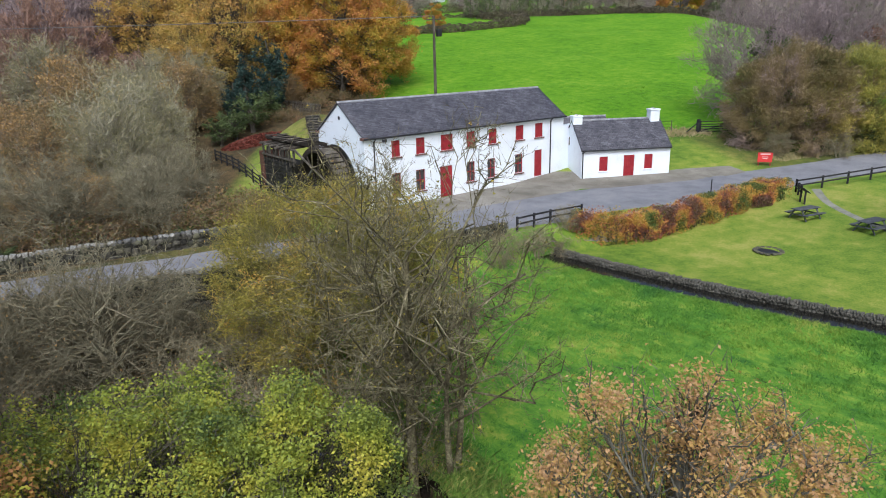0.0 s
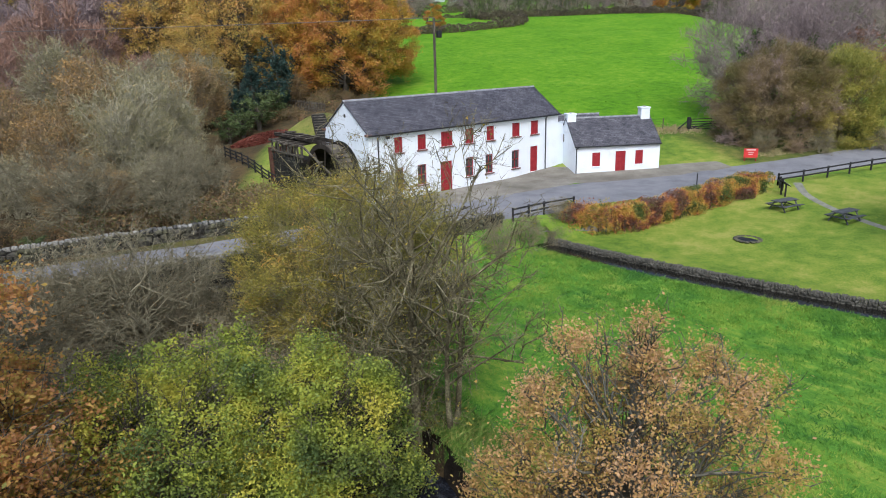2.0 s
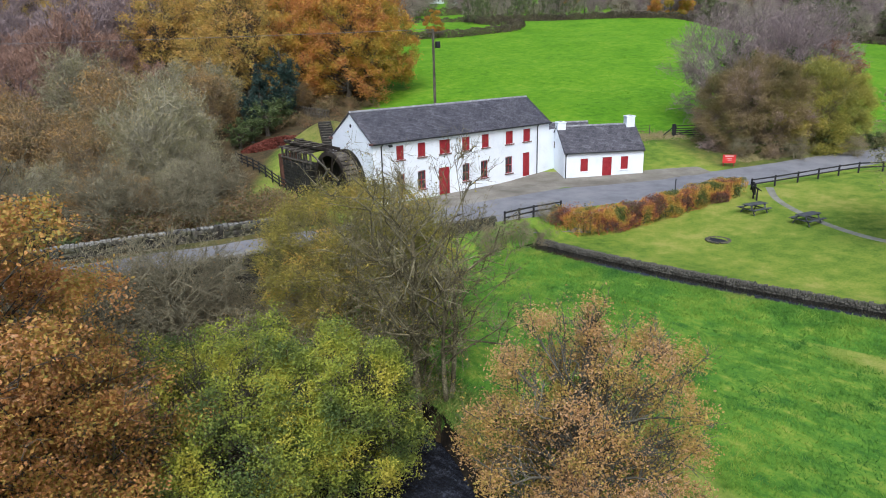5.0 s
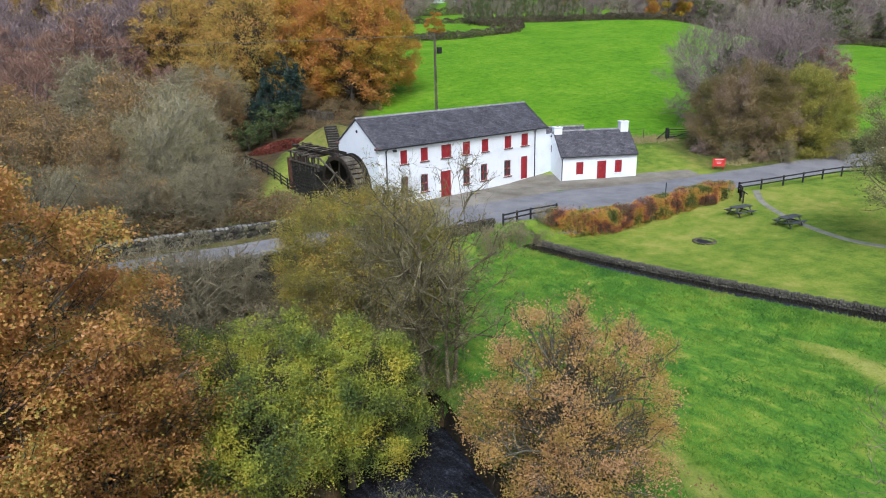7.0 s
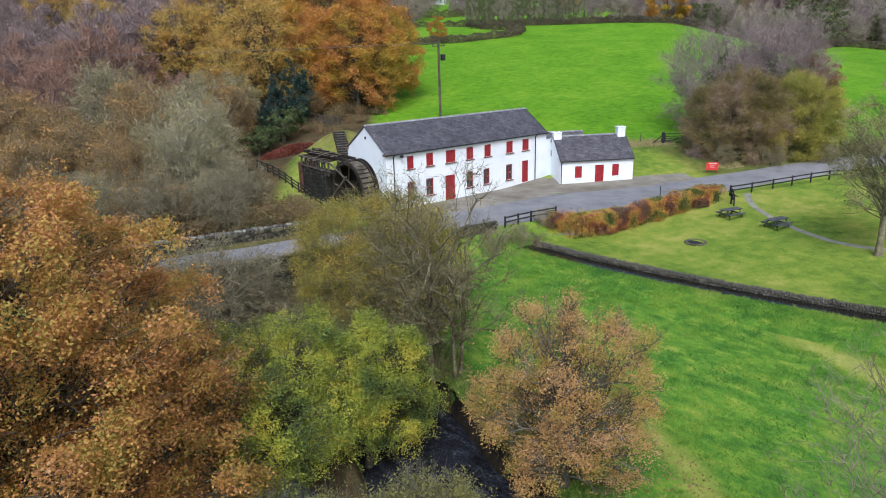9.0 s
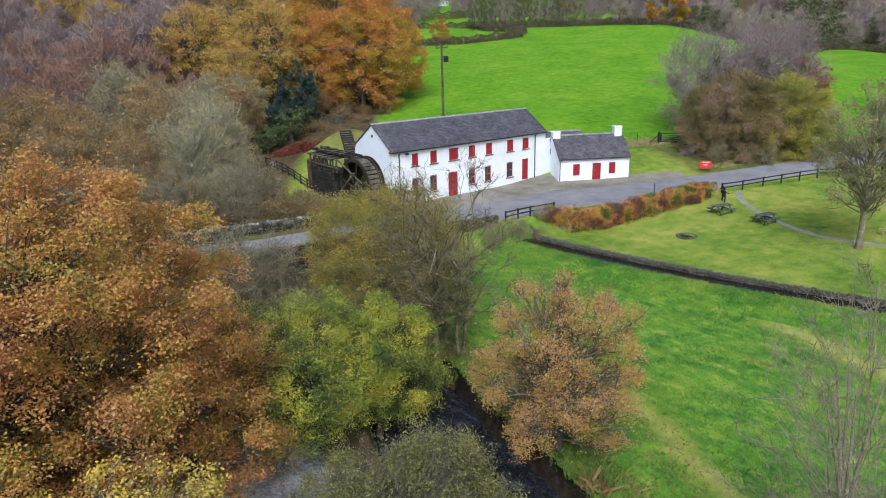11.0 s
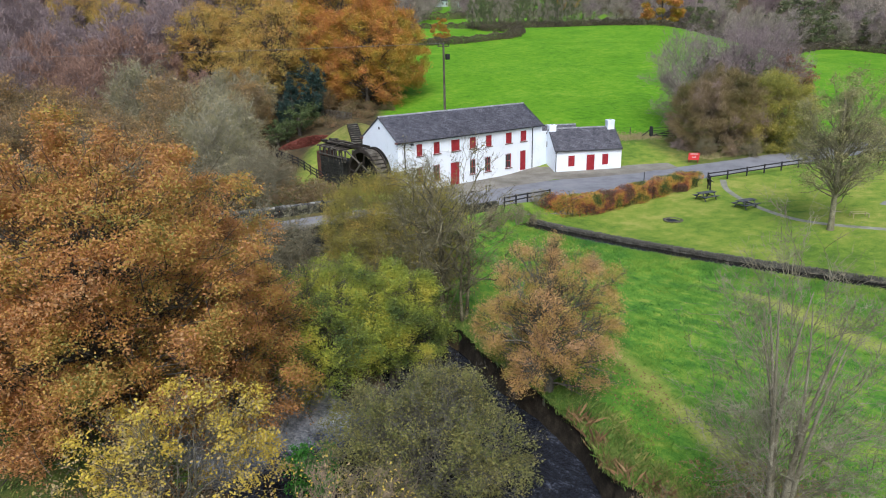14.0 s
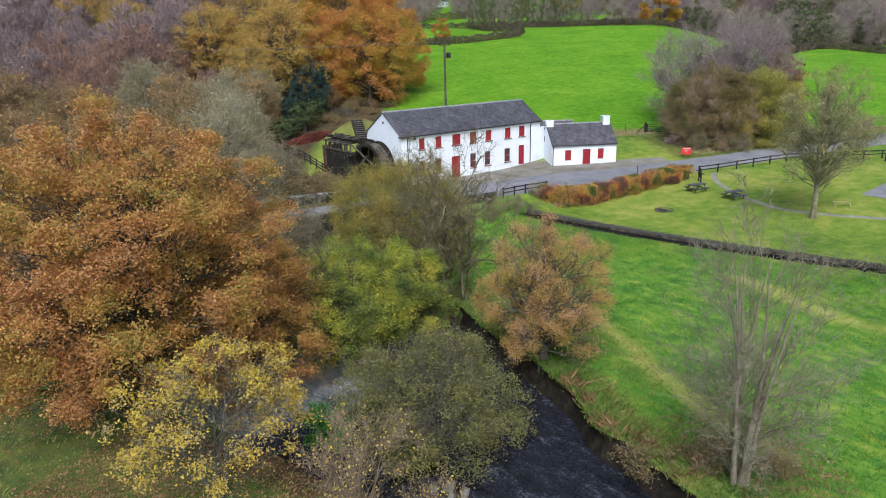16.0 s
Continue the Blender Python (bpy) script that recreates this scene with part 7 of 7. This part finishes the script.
def make_far_houses():
    """White houses on the hillside beyond the far fields."""
    for x, y, a, w in ((211.0, 266.0, 25, 9.0), (218.0, 255.0, 115, 8.0)):
        h, d, k = 3.4, 6.5, 5.6
        root = thing("far_house", "distant white house with a dark slate roof", "house", pose(x, y, gz(x, y) - 0.3, 0, 0, a), "houses on the hill")
        s = Shape().add([(-w / 2, -d / 2, 0), (w / 2, -d / 2, 0), (w / 2, d / 2, 0), (-w / 2, d / 2, 0), (-w / 2, -d / 2, h), (w / 2, -d / 2, h), (w / 2, d / 2, h), (-w / 2, d / 2, h), (-w / 2, 0, k), (w / 2, 0, k)],
                        [(0, 1, 5, 4), (2, 3, 7, 6), (1, 2, 6, 9, 5), (3, 0, 4, 8, 7)])
        part("wall", s, M_white, root)
        for sg in (-1, 1):
            part("roof", Shape().add(
                [(-w / 2 - 0.2, sg * (d / 2 + 0.3), h - 0.1), (w / 2 + 0.2, sg * (d / 2 + 0.3), h - 0.1), (w / 2 + 0.2, 0, k + 0.12), (-w / 2 - 0.2, 0, k + 0.12),
                 (-w / 2 - 0.2, sg * (d / 2 + 0.3), h - 0.25), (w / 2 + 0.2, sg * (d / 2 + 0.3), h - 0.25), (w / 2 + 0.2, 0, k - 0.03), (-w / 2 - 0.2, 0, k - 0.03)],
                [(0, 1, 2, 3), (4, 7, 6, 5), (0, 4, 5, 1), (1, 5, 6, 2), (3, 7, 4, 0)]), M_far_roof, root)
            for wx in (-w / 4, w / 4):
                part("window", Shape().box((wx - 0.6, sg * d / 2 - 0.04, 1.2), (wx + 0.6, sg * d / 2 + 0.04, 2.4)), M_black, root)
        part("chimney", Shape().box((-w / 2 + 0.1, -0.4, k - 0.6), (-w / 2 + 0.9, 0.4, k + 1.0)), M_white, root)


def make_boulders():
    """Pale boulders that break the water beside the willow."""
    rnd = random.Random(12)
    for x, y, w in ((-24.3, -38.5, 0.42), (-24.0, -39.2, 0.34), (-24.9, -38.2, 0.3), (-24.6, -39.0, 0.26)):
        s = Shape()
        add_stone(s, Vector((0, 0, 0.1)), Vector((0.8, 0.6, 0)), Vector((-0.6, 0.8, 0)), w, w * 0.5, w * 0.4, rnd)
        root = tagged(part("boulder", s, M_stone, None, "", True), "pale wet boulder standing in the river", "boulder", "boulders in the river")
        root.location = (x, y, -3.68)


def make_leaves():
    """Fallen leaves on the ground below the trees."""
    rnd = np.random.default_rng(9)
    C = []
    for cx, cy, rad, n in [(-32.6, -25.2, 9, 5000), (-33, -36, 9, 20000), (-40, -38, 9, 16000), (-14.6, -36, 5, 2000), (-16.6, -46.5, 4.5, 4000), (-12, -8, 9, 900)]:
        a, q = rnd.uniform(0, 2 * math.pi, n), rad * np.sqrt(rnd.random(n))
        x, y = cx + q * np.cos(a), cy + q * np.sin(a)
        z = ground_height(x, y) + 0.04
        C.append(np.stack([x, y, z], 1)[z > -3.4])
    ob = part("fallen_leaves", leaf_mesh(rnd, np.concatenate(C), 0.1, 3.0), L_fallen)
    tagged(ob, "scattered brown fallen leaves on the grass", "leaves", kind="stuff")
    n = 5000
    a, q = rnd.uniform(0, 2 * math.pi, n), np.sqrt(rnd.random(n))
    x, y = 4.2 + 4.4 * q * np.cos(a) + 0.8 * q * np.sin(a), 28.3 + 2.0 * q * np.sin(a)
    z = ground_height(x, y) + 0.9 * (1 - q ** 2) * (0.6 + 0.4 * rnd.random(n))
    ob = part("bracken_heap", leaf_mesh(rnd, np.stack([x, y, z], 1), 0.3, 1.0, 0.5), L_bracken)
    tagged(ob, "heap of dead red bracken at the wood edge", "bracken", kind="stuff")


M_table = surface("weathered_dark_table", [(0.3, (0.05, 0.052, 0.055)), (0.6, (0.10, 0.105, 0.11)), (0.8, (0.17, 0.18, 0.185))], 2, 20, 0.7, 0.3, 0.3, 0.006)
M_panel = surface("pale_panel", [(0.3, (0.55, 0.55, 0.53)), (0.7, (0.75, 0.75, 0.73))], 4, 20, 0.5, 0.4, 0.1, 0.002)
M_pale_wood = surface("pale_timber", [(0.3, (0.30, 0.27, 0.13)), (0.7, (0.46, 0.42, 0.22))], 2, 20, 0.85, 0.2, 0.3, 0.006)
M_wire = surface("grey_wire", [(0.3, (0.15, 0.15, 0.15)), (0.7, (0.25, 0.25, 0.25))], 3, 20, 0.6, 0.3, 0.1, 0.002)
L_bank = leafy("bank_grass_blades", [(0.1, (0.07, 0.12, 0.028)), (0.4, (0.14, 0.24, 0.04)), (0.7, (0.25, 0.29, 0.07)), (0.95, (0.44, 0.34, 0.12))], 0.3, 0.3)
L_dead = leafy("dead_grass_blades", [(0.1, (0.20, 0.20, 0.07)), (0.5, (0.36, 0.30, 0.14)), (0.9, (0.48, 0.39, 0.22))], 0.3, 0.3)
L_fallen = leafy("fallen_leaf_brown", [(0.1, (0.12, 0.075, 0.04)), (0.5, (0.26, 0.15, 0.07)), (0.9, (0.40, 0.26, 0.12))], 0.4, 0.2)
L_bracken = leafy("red_bracken", [(0.1, (0.09, 0.028, 0.018)), (0.5, (0.19, 0.05, 0.033)), (0.85, (0.30, 0.11, 0.08)), (0.97, (0.45, 0.36, 0.30))], 0.5, 0.3)
M_far_roof = surface("far_slate", [(0.3, (0.06, 0.06, 0.07)), (0.7, (0.12, 0.12, 0.13))], 0.8, 6, 0.7, 0.3, 0.3, 0.02)
L_pasture = leafy("pasture_blades", [(0.1, (0.09, 0.24, 0.012)), (0.5, (0.15, 0.33, 0.018)), (0.9, (0.23, 0.40, 0.035))], 0.12, 0.5)
make_far_houses()
make_wheel()
make_flume()
make_steps()
make_fences()
make_gate()
make_small_things()
make_pole()
make_grass()
make_boulders()
make_leaves()
